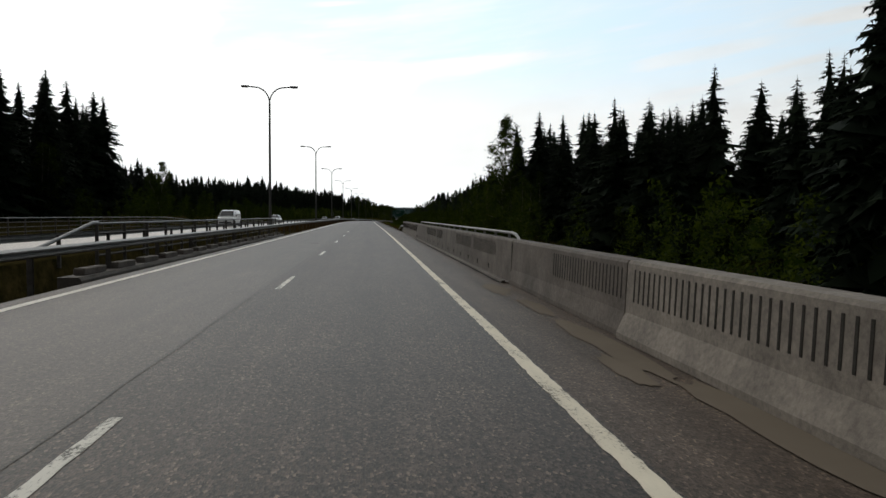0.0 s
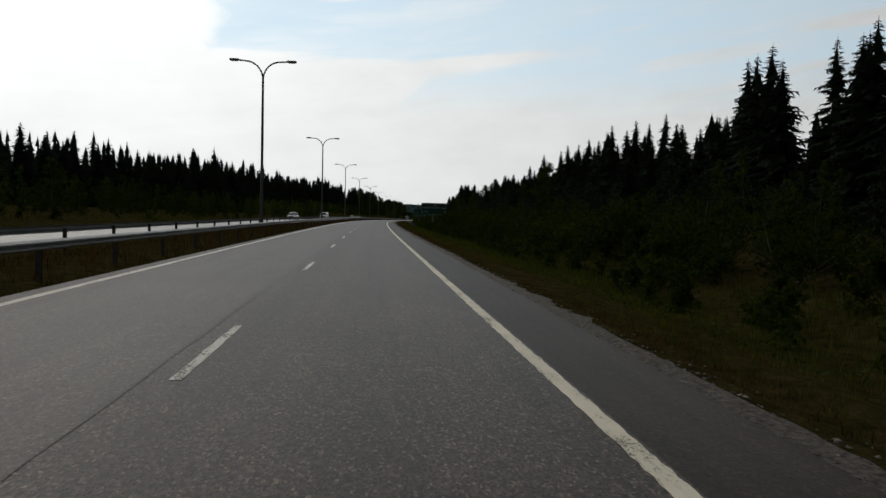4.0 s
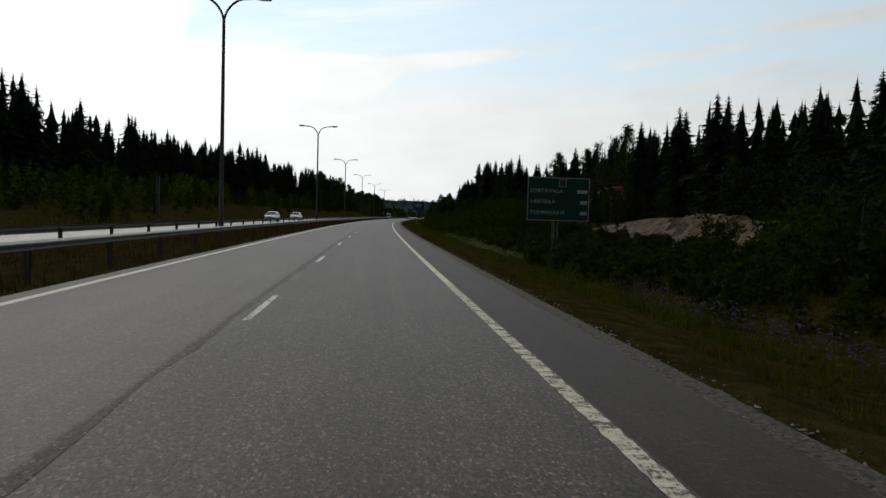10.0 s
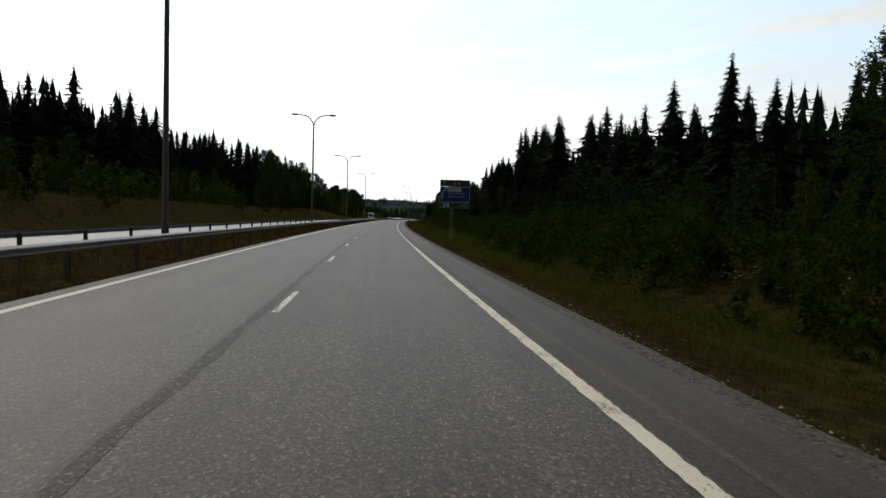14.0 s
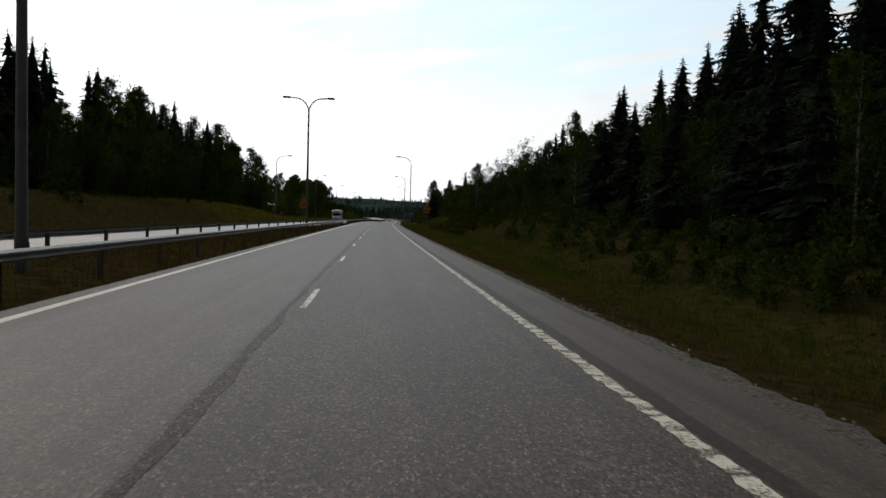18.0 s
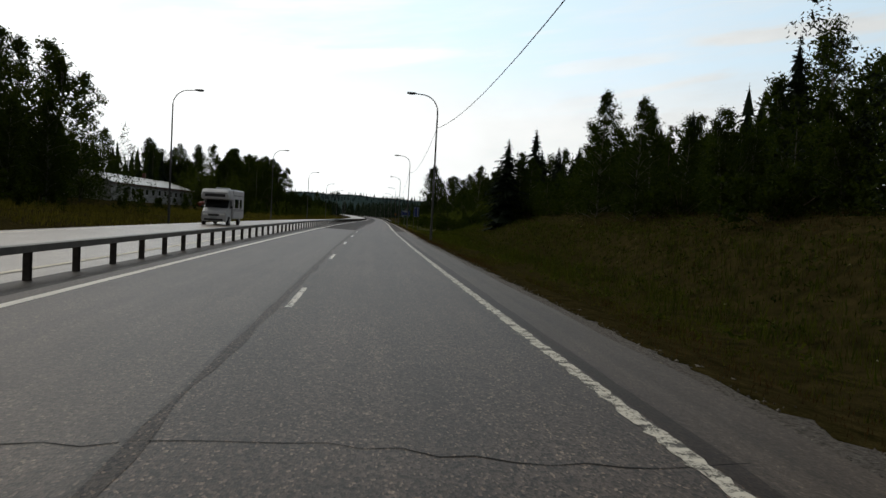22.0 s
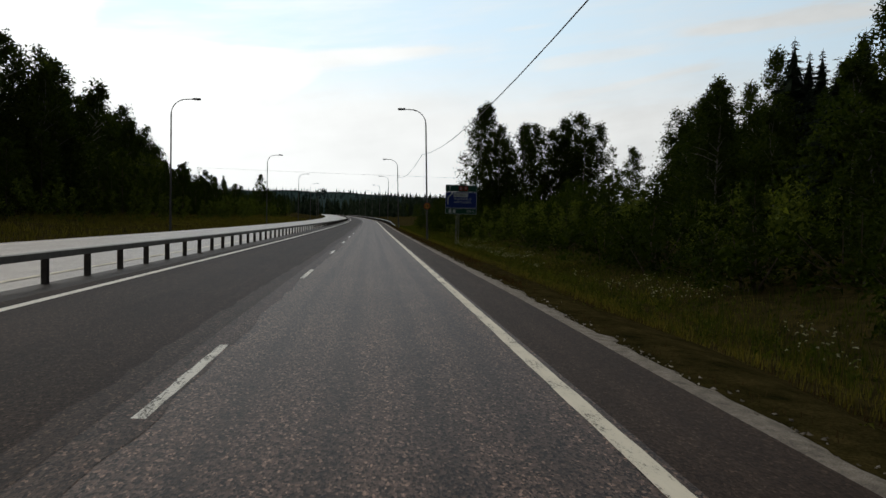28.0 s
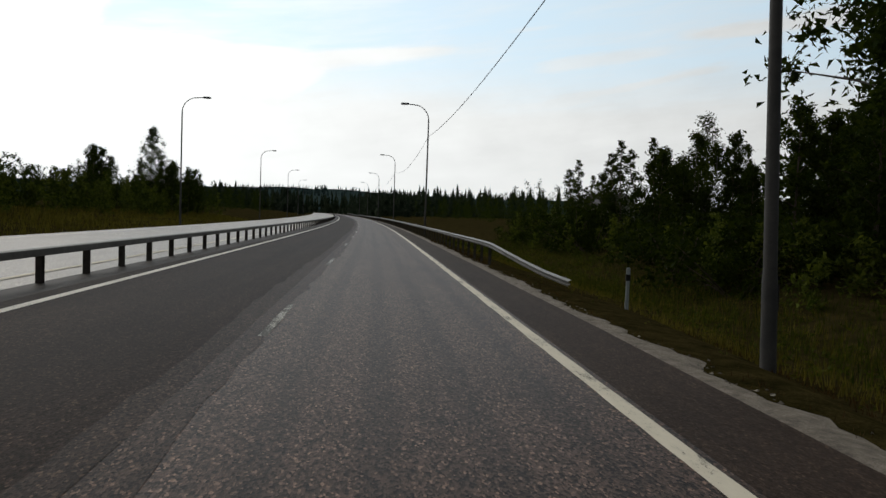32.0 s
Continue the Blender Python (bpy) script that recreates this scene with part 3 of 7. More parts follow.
sweep("edge_line", lambda s: [(-7.09, 0.004), (-6.93, 0.004)], E0, E1, 4, M_LINE_LEFT, marks, "white edge line")
DASH0 = 6.91


def dash_mesh(name, material, width):
    bm = bmesh.new()
    rnd = random.Random(3)
    left = [bm.verts.new((-width / 2 + rnd.uniform(-0.008, 0.008), y * 0.25, 0)) for y in range(13)]
    right = [bm.verts.new((width / 2 + rnd.uniform(-0.008, 0.008), y * 0.25, 0)) for y in range(13)]
    for i in range(12):
        bm.faces.new((left[i], right[i], right[i + 1], left[i + 1]))
    uvl = bm.loops.layers.uv.new("UVMap")
    for f in bm.faces:
        for lp in f.loops:
            lp[uvl].uv = lp.vert.co.xy
    me = bpy.data.meshes.new(name)
    bm.to_mesh(me)
    bm.free()
    me.materials.append(material)
    return me


DASH_FRESH, DASH_OLD = dash_mesh("dash", M_DASH, 0.105), dash_mesh("dash", M_DASH_WORN, 0.105)
for i in range(-5, 116):
    s = DASH0 + 12 * i
    worn = 885 < s < 985 or 60 < s < 100 or 704 < s < 735
    shared("dash", DASH_OLD if worn else DASH_FRESH, marks, lay(s, -LANE, 0.005))
# cracks across the lanes
rc = random.Random(12)


def crack(s, u0, u1, wide=0.03):
    verts, faces = [], []
    n = int(abs(u1 - u0) / 0.25) + 2
    for i in range(n):
        u = u0 + (u1 - u0) * i / (n - 1)
        d = 0.12 * math.sin(u * 1.7) + rc.uniform(-0.06, 0.06)
        w = wide * rc.uniform(0.15, 0.6)
        verts += [at(s + d, u, 0.003), at(s + d + w, u, 0.003)]
    faces = [(2 * i, 2 * i + 2, 2 * i + 3, 2 * i + 1) for i in range(n - 1)]
    mesh_part("crack", verts, faces, M_CRACK, road, "thin dark crack across the asphalt")


crack(99.1, -7.2, 1.2, 0.05)
crack(20.5, -7.0, 1.0, 0.05)
crack(590.3, -7.2, 1.0, 0.04)
crack(648.3, -7.2, 0.4, 0.035)
crack(710.2, -6.5, -2.6, 0.05)


# gravel edge beside the shoulder, with loose stones
M_SANDY = mottled("pale_sandy_gravel", (0.10, 0.085, 0.068), (0.26, 0.225, 0.185), 6, 0.95, 0, 0.2, 1.0, 0.5)
verge = tagged(empty("gravel_edge"), "gravel edge along the hard shoulder, ragged towards the turf", "gravel edge", kind="structure")


rg = random.Random(15)


def ragged(s):
    return 0.06 * math.sin(s * 0.37) + 0.05 * math.sin(s * 1.9) + 0.04 * math.sin(s * 5.3) + rg.uniform(-0.08, 0.08)


sweep("gravel", lambda s: [(1.14, -0.035), (1.4, -0.025), (1.6, -0.035), (1.74 - 0.2 * ease(s, 235, 265) * (1 - ease(s, 455, 480)) + 1.3 * ragged(s), -0.085)], 62, 700, 0.3, M_GRAVEL, verge, "dark grey gravel")

def spill(s):
    """How much wider the sandy gravel lies beside the first stretch of new asphalt."""
    return (0.2 + 0.1 * math.sin(s * 0.8) + 0.1 * math.sin(s * 2.3)) * (ease(s, 700, 708) * (1 - 0.85 * ease(s, 752, 775)) + 0.5 * ease(s, 915, 940))


sweep("gravel", lambda s: [(1.14, -0.03), (1.38, -0.02), (1.5 + 0.7 * spill(s), -0.025), (1.66 + spill(s) + ragged(s), -0.078)], 700, 1240, 0.3, M_SANDY, verge, "pale sandy gravel")
stone_me = []
for k in range(3):
    bm = bmesh.new()
    bmesh.ops.create_icosphere(bm, subdivisions=1, radius=0.05)
    rs = random.Random(k)
    for v in bm.verts:
        v.co = Vector((v.co.x * rs.uniform(0.7, 1.5), v.co.y * rs.uniform(0.7, 1.5), v.co.z * rs.uniform(0.5, 0.9)))
    me = bpy.data.meshes.new("stone")
    bm.to_mesh(me)
    bm.free()
    me.materials.append(M_SANDY if k else M_GRAVEL)
    stone_me.append(me)
rs = random.Random(9)
for i in range(280):
    s = rs.uniform(60, 960)
    u = 1.25 + abs(rs.gauss(0.2, 0.2))
    k = rs.uniform(0.25, 0.8)
    o = shared("stone", stone_me[i % 3], verge)
    o.matrix_basis = Matrix.LocRotScale(at(s, u, -0.03 if u < 1.9 else ground_h(s, u) + 0.01), Euler((0, 0, rs.uniform(0, 6))), (k, k, k))


def patch(s, u, length, wide, label, material):
    """A ragged flat repair or stain on the asphalt."""
    n = 22
    verts = [at(s, u, 0.004)]
    for k in range(n):
        q = k * 6.2832 / n
        r = rc.uniform(0.75, 1.15)
        verts.append(at(s + math.sin(q) * length / 2 * r, u + math.cos(q) * wide / 2 * r, 0.004))
    mesh_part("patch", verts, [(0, 1 + k, 1 + (k + 1) % n) for k in range(n)], material, road, label)


M_DUSTY = asphalt("dust_on_asphalt", 0.1, 1.02, 0.0, 0.6, 3.0, 0.05, 0.5, 0.8)
for s_, u_, l_, w_ in ((1.0, 1.25, 4.0, 0.5), (-2.4, 1.35, 3.0, 0.45), (4.6, 1.2, 2.4, 0.35), (7.6, 1.05, 2.6, 0.5), (-0.4, 0.95, 1.6, 0.3)):
    patch(s_, u_, l_, w_, "pale dust drifted against the barrier", M_DUSTY)
patch(29.4, -4.48, 0.75, 0.5, "small dark repaired hollow in the asphalt", M_SHOULDER)
patch(29.34, -4.34, 0.22, 0.12, "dark pit in the asphalt", M_CRACK)


def stone_tones(name, dark, light):
    """Loose stones, each of its own tone."""
    m, n, l, p = shader(name, 0.9, 0.0, 0.2)
    g = n.new("ShaderNodeNewGeometry")
    l.new(ramp(n, l, g.outputs["Random Per Island"], ((0.0, dark), (0.6, tuple((a + b) / 3 for a, b in zip(dark, light))), (1.0, light))), p.inputs["Base Color"])
    return m


M_STONES = stone_tones("grey_stones", (0.01, 0.009, 0.007), (0.24, 0.21, 0.185))
M_STONES_PALE = stone_tones("pale_stones", (0.06, 0.05, 0.04), (0.36, 0.32, 0.27))


def pebbles(s0, s1, count, material, label):
    """Loose small stones strewn along the edge of the shoulder."""
    rnd = random.Random(int(s0))
    V, F = [], []
    for _ in range(count):
        s, u = rnd.uniform(s0, s1), 1.22 + abs(rnd.gauss(0.2, 0.22))
        p = at(s, u, -0.03 - 0.06 * max(0, u - 1.4))
        r = rnd.uniform(0.009, 0.03)
        b = len(V)
        V += [p + Vector((rnd.uniform(-r, r), rnd.uniform(-r, r), r * rnd.uniform(0.25, 0.6)))] + [p + Vector((math.cos(k * 1.57 + r * 90) * r * rnd.uniform(0.7, 1.3), math.sin(k * 1.57 + r * 90) * r * rnd.uniform(0.7, 1.3), -0.008)) for k in range(4)]
        F += [(b, b + 1 + k, b + 1 + (k + 1) % 4) for k in range(4)]
    ob = mesh_part("loose_gravel", V, F, material)
    return tagged(ob, label, "gravel", kind="stuff")


pebbles(64, 700, 44000, M_STONES, "loose grey gravel along the shoulder's edge")
pebbles(700, 990, 13000, M_STONES_PALE, "loose pale gravel along the shoulder's edge")

# ---- guard rails ----
def wbeam(u, side, top=0.76):
    """Section of a corrugated beam at u, its face towards side (+1 right, -1 left)."""
    out = [(a, 0.66 * b) for a, b in ((0.0, 0.0), (0.03, -0.02), (0.08, -0.06), (0.08, -0.10), (0.02, -0.14), (0.02, -0.17), (0.08, -0.21), (0.08, -0.25), (0.03, -0.29), (0.0, -0.31))]
    return [(u + side * a, top + b) for a, b in out] + [(u + side * (a - 0.006), top + b) for a, b in out[::-1]]


def post_mesh(name, wide, deep, height, material):
    """A C-shaped rolled post, standing on its foot."""
    bm = bmesh.new()
    t = 0.008
    box(bm, -wide / 2, -wide / 2 + t, -deep / 2, deep / 2, -0.25, height)
    box(bm, -wide / 2 + t, wide / 2, -deep / 2, -deep / 2 + t, -0.25, height)
    box(bm, -wide / 2 + t, wide / 2, deep / 2 - t, deep / 2, -0.25, height)
    me = bpy.data.meshes.new(name)
    bm.to_mesh(me)
    bm.free()
    me.materials.append(material)
    return me


POST_W = post_mesh("post", 0.10, 0.07, 0.72, M_POST)
POST_B = post_mesh("post", 0.11, 0.11, 0.495, M_POST)
SPACER = bpy.data.meshes.new("spacer")
_b = bmesh.new()
box(_b, -0.06, 0.06, -0.05, 0.05, 0.5, 0.72, 0.01)
_b.to_mesh(SPACER)
_b.free()
SPACER.materials.append(M_STEEL)


def rail(name, line, s0, s1, side, spacing, top, label, flare=False):
    thing = tagged(empty(name), label, "guard rail")

    def prof(s):
        drop = 0.0
        if flare:
            drop = 0.62 * (1 - ease(s, s0, s0 + 9))
        return wbeam(line(s), side, top - drop)
    sweep("beam", prof, s0, s1, 2.0, M_STEEL, thing, "corrugated galvanised beam", closed=True)
    s = s0 + (9 if flare else 0.6)
    while s < s1:
        shared("post", POST_W, thing, stand(s, line(s) - side * 0.09, 0.0, 0 if side > 0 else 180))
        s += spacing
    return thing


NEAR = -7.95
rail("median_guard_rail", lambda s: NEAR, -30, 642, 1, 4.0, 0.76, "grey galvanised corrugated guard rail along the grassy median")


def far_line(s):
    return -10.95 + 2.55 * ease(s, 566, 642)


rail("median_guard_rail", far_line, -30, 642, -1, 4.0, 0.80, "galvanised guard rail on posts facing the oncoming carriageway")
rail("roadside_guard_rail", lambda s: 2.15 + 0.75 * (1 - ease(s, 951, 960)), 952, 1330, -1, 2.0, 0.74, "galvanised roadside guard rail with its end bent down to the turf", True)
off_rail = tagged(empty("roadside_guard_rail"), "galvanised guard rail off the bridge barrier, its end bent down", "guard rail")
sweep("beam", lambda s: wbeam(2.12, -1, 0.74 - 0.2 * ease(s, 62, 73) - 0.72 * min(max((s - 73.7) / 9.3, 0), 1)), 61.9, 83.0, 0.7, M_STEEL, off_rail, "corrugated galvanised beam", closed=True)
POST_LOW = post_mesh("post", 0.10, 0.07, 0.5, M_POST)
for s in (63.2, 65.2, 67.2, 69.2, 71.2, 73.2, 75.4):
    shared("post", POST_LOW, off_rail, stand(s, 2.21, -0.08 if s < 72 else -0.2, 180))

# box-beam rail between the carriageways, on closely set posts
box_rail = tagged(empty("box_beam_rail"), "steel box-beam rail on closely set dark posts between the carriageways", "guard rail")
sweep("beam", lambda s: [(NEAR - 0.07, 0.49), (NEAR + 0.07, 0.49), (NEAR + 0.08, 0.50), (NEAR + 0.08, 0.61), (NEAR + 0.07, 0.62), (NEAR - 0.07, 0.62), (NEAR - 0.08, 0.61), (NEAR - 0.08, 0.50)], 640, 1330, 3, M_BEAM, box_rail, "grey box-section beam", closed=True)
s = 642.25
while s < 1230:
    shared("post", POST_B, box_rail, stand(s, NEAR, 0.0))
    s += 1.993
sweep("kerb_strip", lambda s: [(-7.42, 0.0), (-7.5, 0.012), (opp(s) + 0.78, 0.012), (opp(s) + 0.74, 0.0)], 640, E1, 4, M_SHOULDER, other, "narrow paved strip under the rail")

# ---- concrete barrier of the bridge ----
barrier = tagged(empty("bridge_barrier"), "weathered concrete bridge barrier with dark vertical grooves", "barrier")


def barrier_section(foot):
    back = [(1.72, 1.02), (2.06, 1.02), (2.09, 0.98), (2.12, -0.6)]
    if not foot:
        return [(1.64, 0.0), (1.69, 0.98)] + back
    return [(1.66 - foot, 0.0), (1.66 - foot, 0.08), (1.66, 0.34), (1.69, 0.98)] + back


for s0, s1, foot in ((-40, -27.1, 0.12), (-27.05, -9.1, 0.12), (-9.05, 1.50, 0.12), (1.54, 8.98, 0.06), (9.04, 15.54, 0), (15.57, 28.04, 0), (28.07, 41.96, 0), (42.04, 51.9, 0.06), (51.94, 61.8, 0.06)):
    sweep("block", lambda s: barrier_section(foot), s0, s1, 2.0, M_CONC_PALE if s0 < 1.52 else M_CONC, barrier, "", closed=True)
# narrow dark strip down the face's upper half, groove shade painted as its colour
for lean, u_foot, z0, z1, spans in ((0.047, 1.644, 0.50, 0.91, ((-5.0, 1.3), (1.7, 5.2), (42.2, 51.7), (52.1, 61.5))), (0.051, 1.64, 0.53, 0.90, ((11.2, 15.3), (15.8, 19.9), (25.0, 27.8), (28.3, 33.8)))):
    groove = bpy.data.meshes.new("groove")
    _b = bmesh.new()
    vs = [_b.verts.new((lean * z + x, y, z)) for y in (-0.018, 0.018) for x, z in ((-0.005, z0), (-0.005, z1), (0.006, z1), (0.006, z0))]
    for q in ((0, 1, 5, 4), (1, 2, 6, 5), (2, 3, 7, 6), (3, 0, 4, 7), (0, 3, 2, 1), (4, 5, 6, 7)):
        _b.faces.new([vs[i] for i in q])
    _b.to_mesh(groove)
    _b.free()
    groove.materials.append(M_SHADE_AND_JOINT)
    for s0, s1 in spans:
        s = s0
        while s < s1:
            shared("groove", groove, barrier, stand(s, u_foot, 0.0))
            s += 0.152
# dark block on the face; the opening's inner shade is its colour
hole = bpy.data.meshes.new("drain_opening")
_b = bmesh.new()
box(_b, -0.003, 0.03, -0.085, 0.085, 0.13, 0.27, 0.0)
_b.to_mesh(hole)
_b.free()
hole.materials.append(M_SHADE_AND_JOINT)
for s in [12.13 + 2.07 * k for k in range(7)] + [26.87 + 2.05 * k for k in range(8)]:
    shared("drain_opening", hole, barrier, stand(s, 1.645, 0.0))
sweep("kerb", lambda s: [(1.43, -0.04), (1.43, 0.03), (1.45, 0.055), (1.51, 0.06), (1.53, 0.015), (1.57, 0.01), (1.638, 0.02), (1.638, -0.04)], 9.04, 41.0, 2, M_CONC, barrier, "low concrete kerb with a rounded lip", closed=True)
sweep("gutter", lambda s: [(1.37 + 0.015 * math.sin(s * 2.3), 0.003), (1.428, 0.003)], 9.04, 41.0, 0.5, M_CRACK, barrier, "thin dark strip along the foot of the kerb")
for s0, w in ((9.0, 0.035), (42.0, 0.04)):
    bm = bmesh.new()
    box(bm, -0.012, 0.2, -w, w, 0.0, 0.94)
    o = part("expansion_joint", bm, M_SHADE_AND_JOINT, barrier, "dark rubber joint between the blocks")
    o.matrix_basis = stand(s0, 1.68, 0)
top_rail = tagged(empty("bridge_hand_rail"), "galvanised pipe rail on short posts along the bridge barrier", "railing")
sweep("pipe", lambda s: [(1.93 + 0.04 * math.cos(a), 1.165 + 0.04 * math.sin(a) - 0.2 * (1 - ease(s, 9.2, 9.9)) - 0.2 * ease(s, 41.4, 42.2)) for a in (0, 1.05, 2.1, 3.14, 4.19, 5.24)], 9.2, 42.2, 0.5, M_STEEL, top_rail, "", closed=True)
for i in range(16):
    bm = bmesh.new()
    tube(bm, [(0, 0, 1.0), (0, 0, 1.14)], 0.035, 6)
    o = part("post", bm, M_STEEL, top_rail)
    o.matrix_basis = stand(10.6 + 2 * i, 1.93, 0)
# drain grate in the shoulder
grate = tagged(empty("drain_grate", lay(43.7, 1.05, 0.006)), "round cast-iron drain grate set in the shoulder", "drain")
bm = bmesh.new()
bmesh.ops.create_circle(bm, cap_ends=True, radius=0.30, segments=24)
part("rim", bm, M_POST, grate)
# flat dark discs laid on the rim, painted with the holes' shade
hole_me = bpy.data.meshes.new("slot")
_b = bmesh.new()
bmesh.ops.create_circle(_b, cap_ends=True, radius=0.032, segments=8)
_b.to_mesh(hole_me)
_b.free()
hole_me.materials.append(M_CRACK)
for i in range(-3, 4):
    for j in range(-3, 4):
        if i * i + j * j < 10:
            shared("slot", hole_me, grate, Matrix.Translation((i * 0.082 + 0.02 * (j % 2), j * 0.08, 0.003)))
# kerb and railings on the median and the far side of the bridge
sweep("median_kerb", lambda s: [(-8.15, -0.4), (-8.15, 0.06), (-7.72, 0.07), (-7.66, 0.0), (-7.66, -0.4)], 8, 43.5, 2, M_CONC, None, closed=True, kind="structure")
tagged(bpy.data.objects["median_kerb"], "low concrete kerb of the bridge deck beside the median rail", "kerb")
plinth_me = bpy.data.meshes.new("plinth")
_b = bmesh.new()
box(_b, -0.12, 0.12, -0.65, 0.65, 0.0, 0.15, 0.02)
_b.to_mesh(plinth_me)
_b.free()
plinth_me.materials.append(M_CONC)
for k in range(17):
    shared("plinth", plinth_me, bpy.data.objects["median_kerb"], stand(9.2 + 2.05 * k, -7.93, 0.06))


def bridge_railing(s0, s1, u, top, sink, label):
    thing = tagged(empty("bridge_railing"), label, "railing")
    def drop(s):
        return -sink * ease(s, 60, 92)
    for h in (top - 0.8, top - 0.53, top - 0.25, top):
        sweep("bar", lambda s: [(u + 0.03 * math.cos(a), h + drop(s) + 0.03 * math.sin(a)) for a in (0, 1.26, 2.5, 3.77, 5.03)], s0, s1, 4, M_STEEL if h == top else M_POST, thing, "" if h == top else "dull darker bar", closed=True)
    k = s0
    while k <= s1:
        bm = bmesh.new()
        box(bm, -0.04, 0.04, -0.03, 0.03, top - 1.35, top - 0.01, 0.008)
        o = part("post", bm, M_POST, thing)
        o.matrix_basis = stand(k, u, drop(k))
        k += 2.0


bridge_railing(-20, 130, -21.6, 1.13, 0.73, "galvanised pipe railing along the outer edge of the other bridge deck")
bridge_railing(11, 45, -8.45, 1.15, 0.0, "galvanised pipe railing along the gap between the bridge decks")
bm = bmesh.new()
tube(bm, [(0, -3.6, 0.55), (0, -0.2, 1.16), (0, 0.2, 1.17)], 0.045, 8)
slope = part("sloped_rail_end", bm, M_STEEL)
slope.matrix_basis = stand(10.9, -8.45)
tagged(slope, "pale galvanised pipe sloping down at the end of the bridge railing", "railing")


# ---- street lamps ----
def arc(x0, z0, x1, z1, n=9):
    return [(x0 + (x1 - x0) * (1 - math.cos(i / n * math.pi / 2)), 0, z0 + (z1 - z0) * math.sin(i / n * math.pi / 2)) for i in range(n + 1)]


def lamp_head(bm, x, z, way):
    box(bm, min(x, x + way * 0.72), max(x, x + way * 0.72), -0.15, 0.15, z - 0.07, z + 0.09, 0.04)


def build_lamp(name, height, arms, label, stout=1.0):
    lamp = tagged(empty(name), label, "street lamp")
    fork = height - 1.35
    bm = bmesh.new()
    tube(bm, [(0, 0, -0.8), (0, 0, 0.9), (0, 0, 1.0), (0, 0, fork)], [0.105 * stout, 0.10 * stout, 0.09 * stout, 0.06 * stout], 16, False)
    part("pole", bm, M_POLE, lamp, smooth=True)
    bm = bmesh.new()
    box(bm, 0.098 * stout, 0.108 * stout, -0.05, 0.05, 0.5, 0.85, 0.004)
    part("service_door", bm, M_POST, lamp)
    for way, reach in arms:
        bm = bmesh.new()
        pts = arc(0, fork - 0.03, way * reach * 0.72, height) + [(way * reach, 0, height + 0.04)]
        tube(bm, pts, [0.06 * stout] + [0.045 * stout] * (len(pts) - 1), 8)
        arm = part("arm", bm, M_POLE, lamp)
        bm = bmesh.new()
        lamp_head(bm, way * reach, height + 0.05, way)
        head = part("lamp_head", bm, M_LAMP, arm, "grey lamp head")
        bm = bmesh.new()
        box(bm, min(way * (reach + 0.15), way * (reach + 0.6)), max(way * (reach + 0.15), way * (reach + 0.6)), -0.11, 0.11, height - 0.045, height - 0.02, 0.01)
        part("lens", bm, M_LENS, head)
    return lamp


LAMPS_M = [2.6, 56.6, 110.3, 163.3, 216.7, 270.1, 323.9, 378.1, 432.2, 485.4, 538.9, 593.0]
LAMPS_R = [644.8, 702.9, 762.3, 823.1, 884.2, 943.2, 1000.3, 1058.3, 1116.0, 1174.0, 1232.0]
LAMPS_L = [646.9, 708.4, 767.4, 825.9, 884.7, 944.4, 1003.8, 1062.0, 1120.2, 1178.2, 1236.2]
HM, HR, HL = 12.80, 11.83, 11.51
twin = build_lamp("twin_street_lamp", HM, ((-1, 1.75), (1, 1.75)), "tall grey twin-armed street lamp standing in the median", 1.35)
single = build_lamp("street_lamp", HR, ((-1, 1.9),), "tall grey street lamp with one curved arm over the road")
single_l = build_lamp("street_lamp", HL, ((1, 1.9),), "tall grey street lamp with one curved arm over the oncoming lanes")
tagged(twin, group="twin lamps along the median")
tagged(single, group="lamps along the road")
tagged(single_l, group="lamps along the oncoming road")
UM, UR, UL = -9.98, 2.83, -20.33


def line_of(first, u, places, shifts, rise=0.0):
    for i, (s, d) in enumerate(zip(places, shifts)):
        m = stand(s, u + d, rise * min(1.0, i / 2) - cross(u + d))
        if first is single and i in (4, 5):
            m = m @ Matrix.Translation((0, 0, 3.8)) @ Matrix.Rotation(radians(-2.2), 4, "Y") @ Matrix.Translation((0, 0, -3.8))
        if i == 0:
            first.matrix_basis = m
        else:
            copy_thing(first, m)


# how far each stands off the line
SHIFT_M = [0.00, -0.41, -0.15, -0.21, 0.03, 0.04, -0.04, -0.04, -0.16, 0.04, 0.24, 0.68]
SHIFT_R = [-0.14, -0.09, 0.04, -0.06, 0.48, 0.08, -0.07, -0.12, -0.04, 0.00, 0.00]
SHIFT_L = [-0.05, 0.07, -0.11, -0.12, 0.12, 0.23, 0.03, -0.27, 0.09, 0.00, 0.00]
line_of(twin, UM, LAMPS_M, SHIFT_M)
line_of(single, UR, LAMPS_R, SHIFT_R)
line_of(single_l, UL, LAMPS_L, SHIFT_L, 0.42)


def cable(name, a, b, sag, label, r=0.018):
    pts = [a.lerp(b, i / 14) - Vector((0, 0, sag * 4 * (i / 14) * (1 - i / 14))) for i in range(15)]
    bm = bmesh.new()
    tube(bm, pts, r, 5)
    o = part(name, bm, M_POST)
    return tagged(o, label, "cable")


HUNG = (9.2, 9.2, 9.3, 7.0, 7.7, 8.8, 9.0, 9.0, 9.0, 9.0, 9.0)
SAG = (1.4, 1.3, 1.2, 1.1, 0.9, 0.8, 1.2, 1.2, 1.2, 1.2)
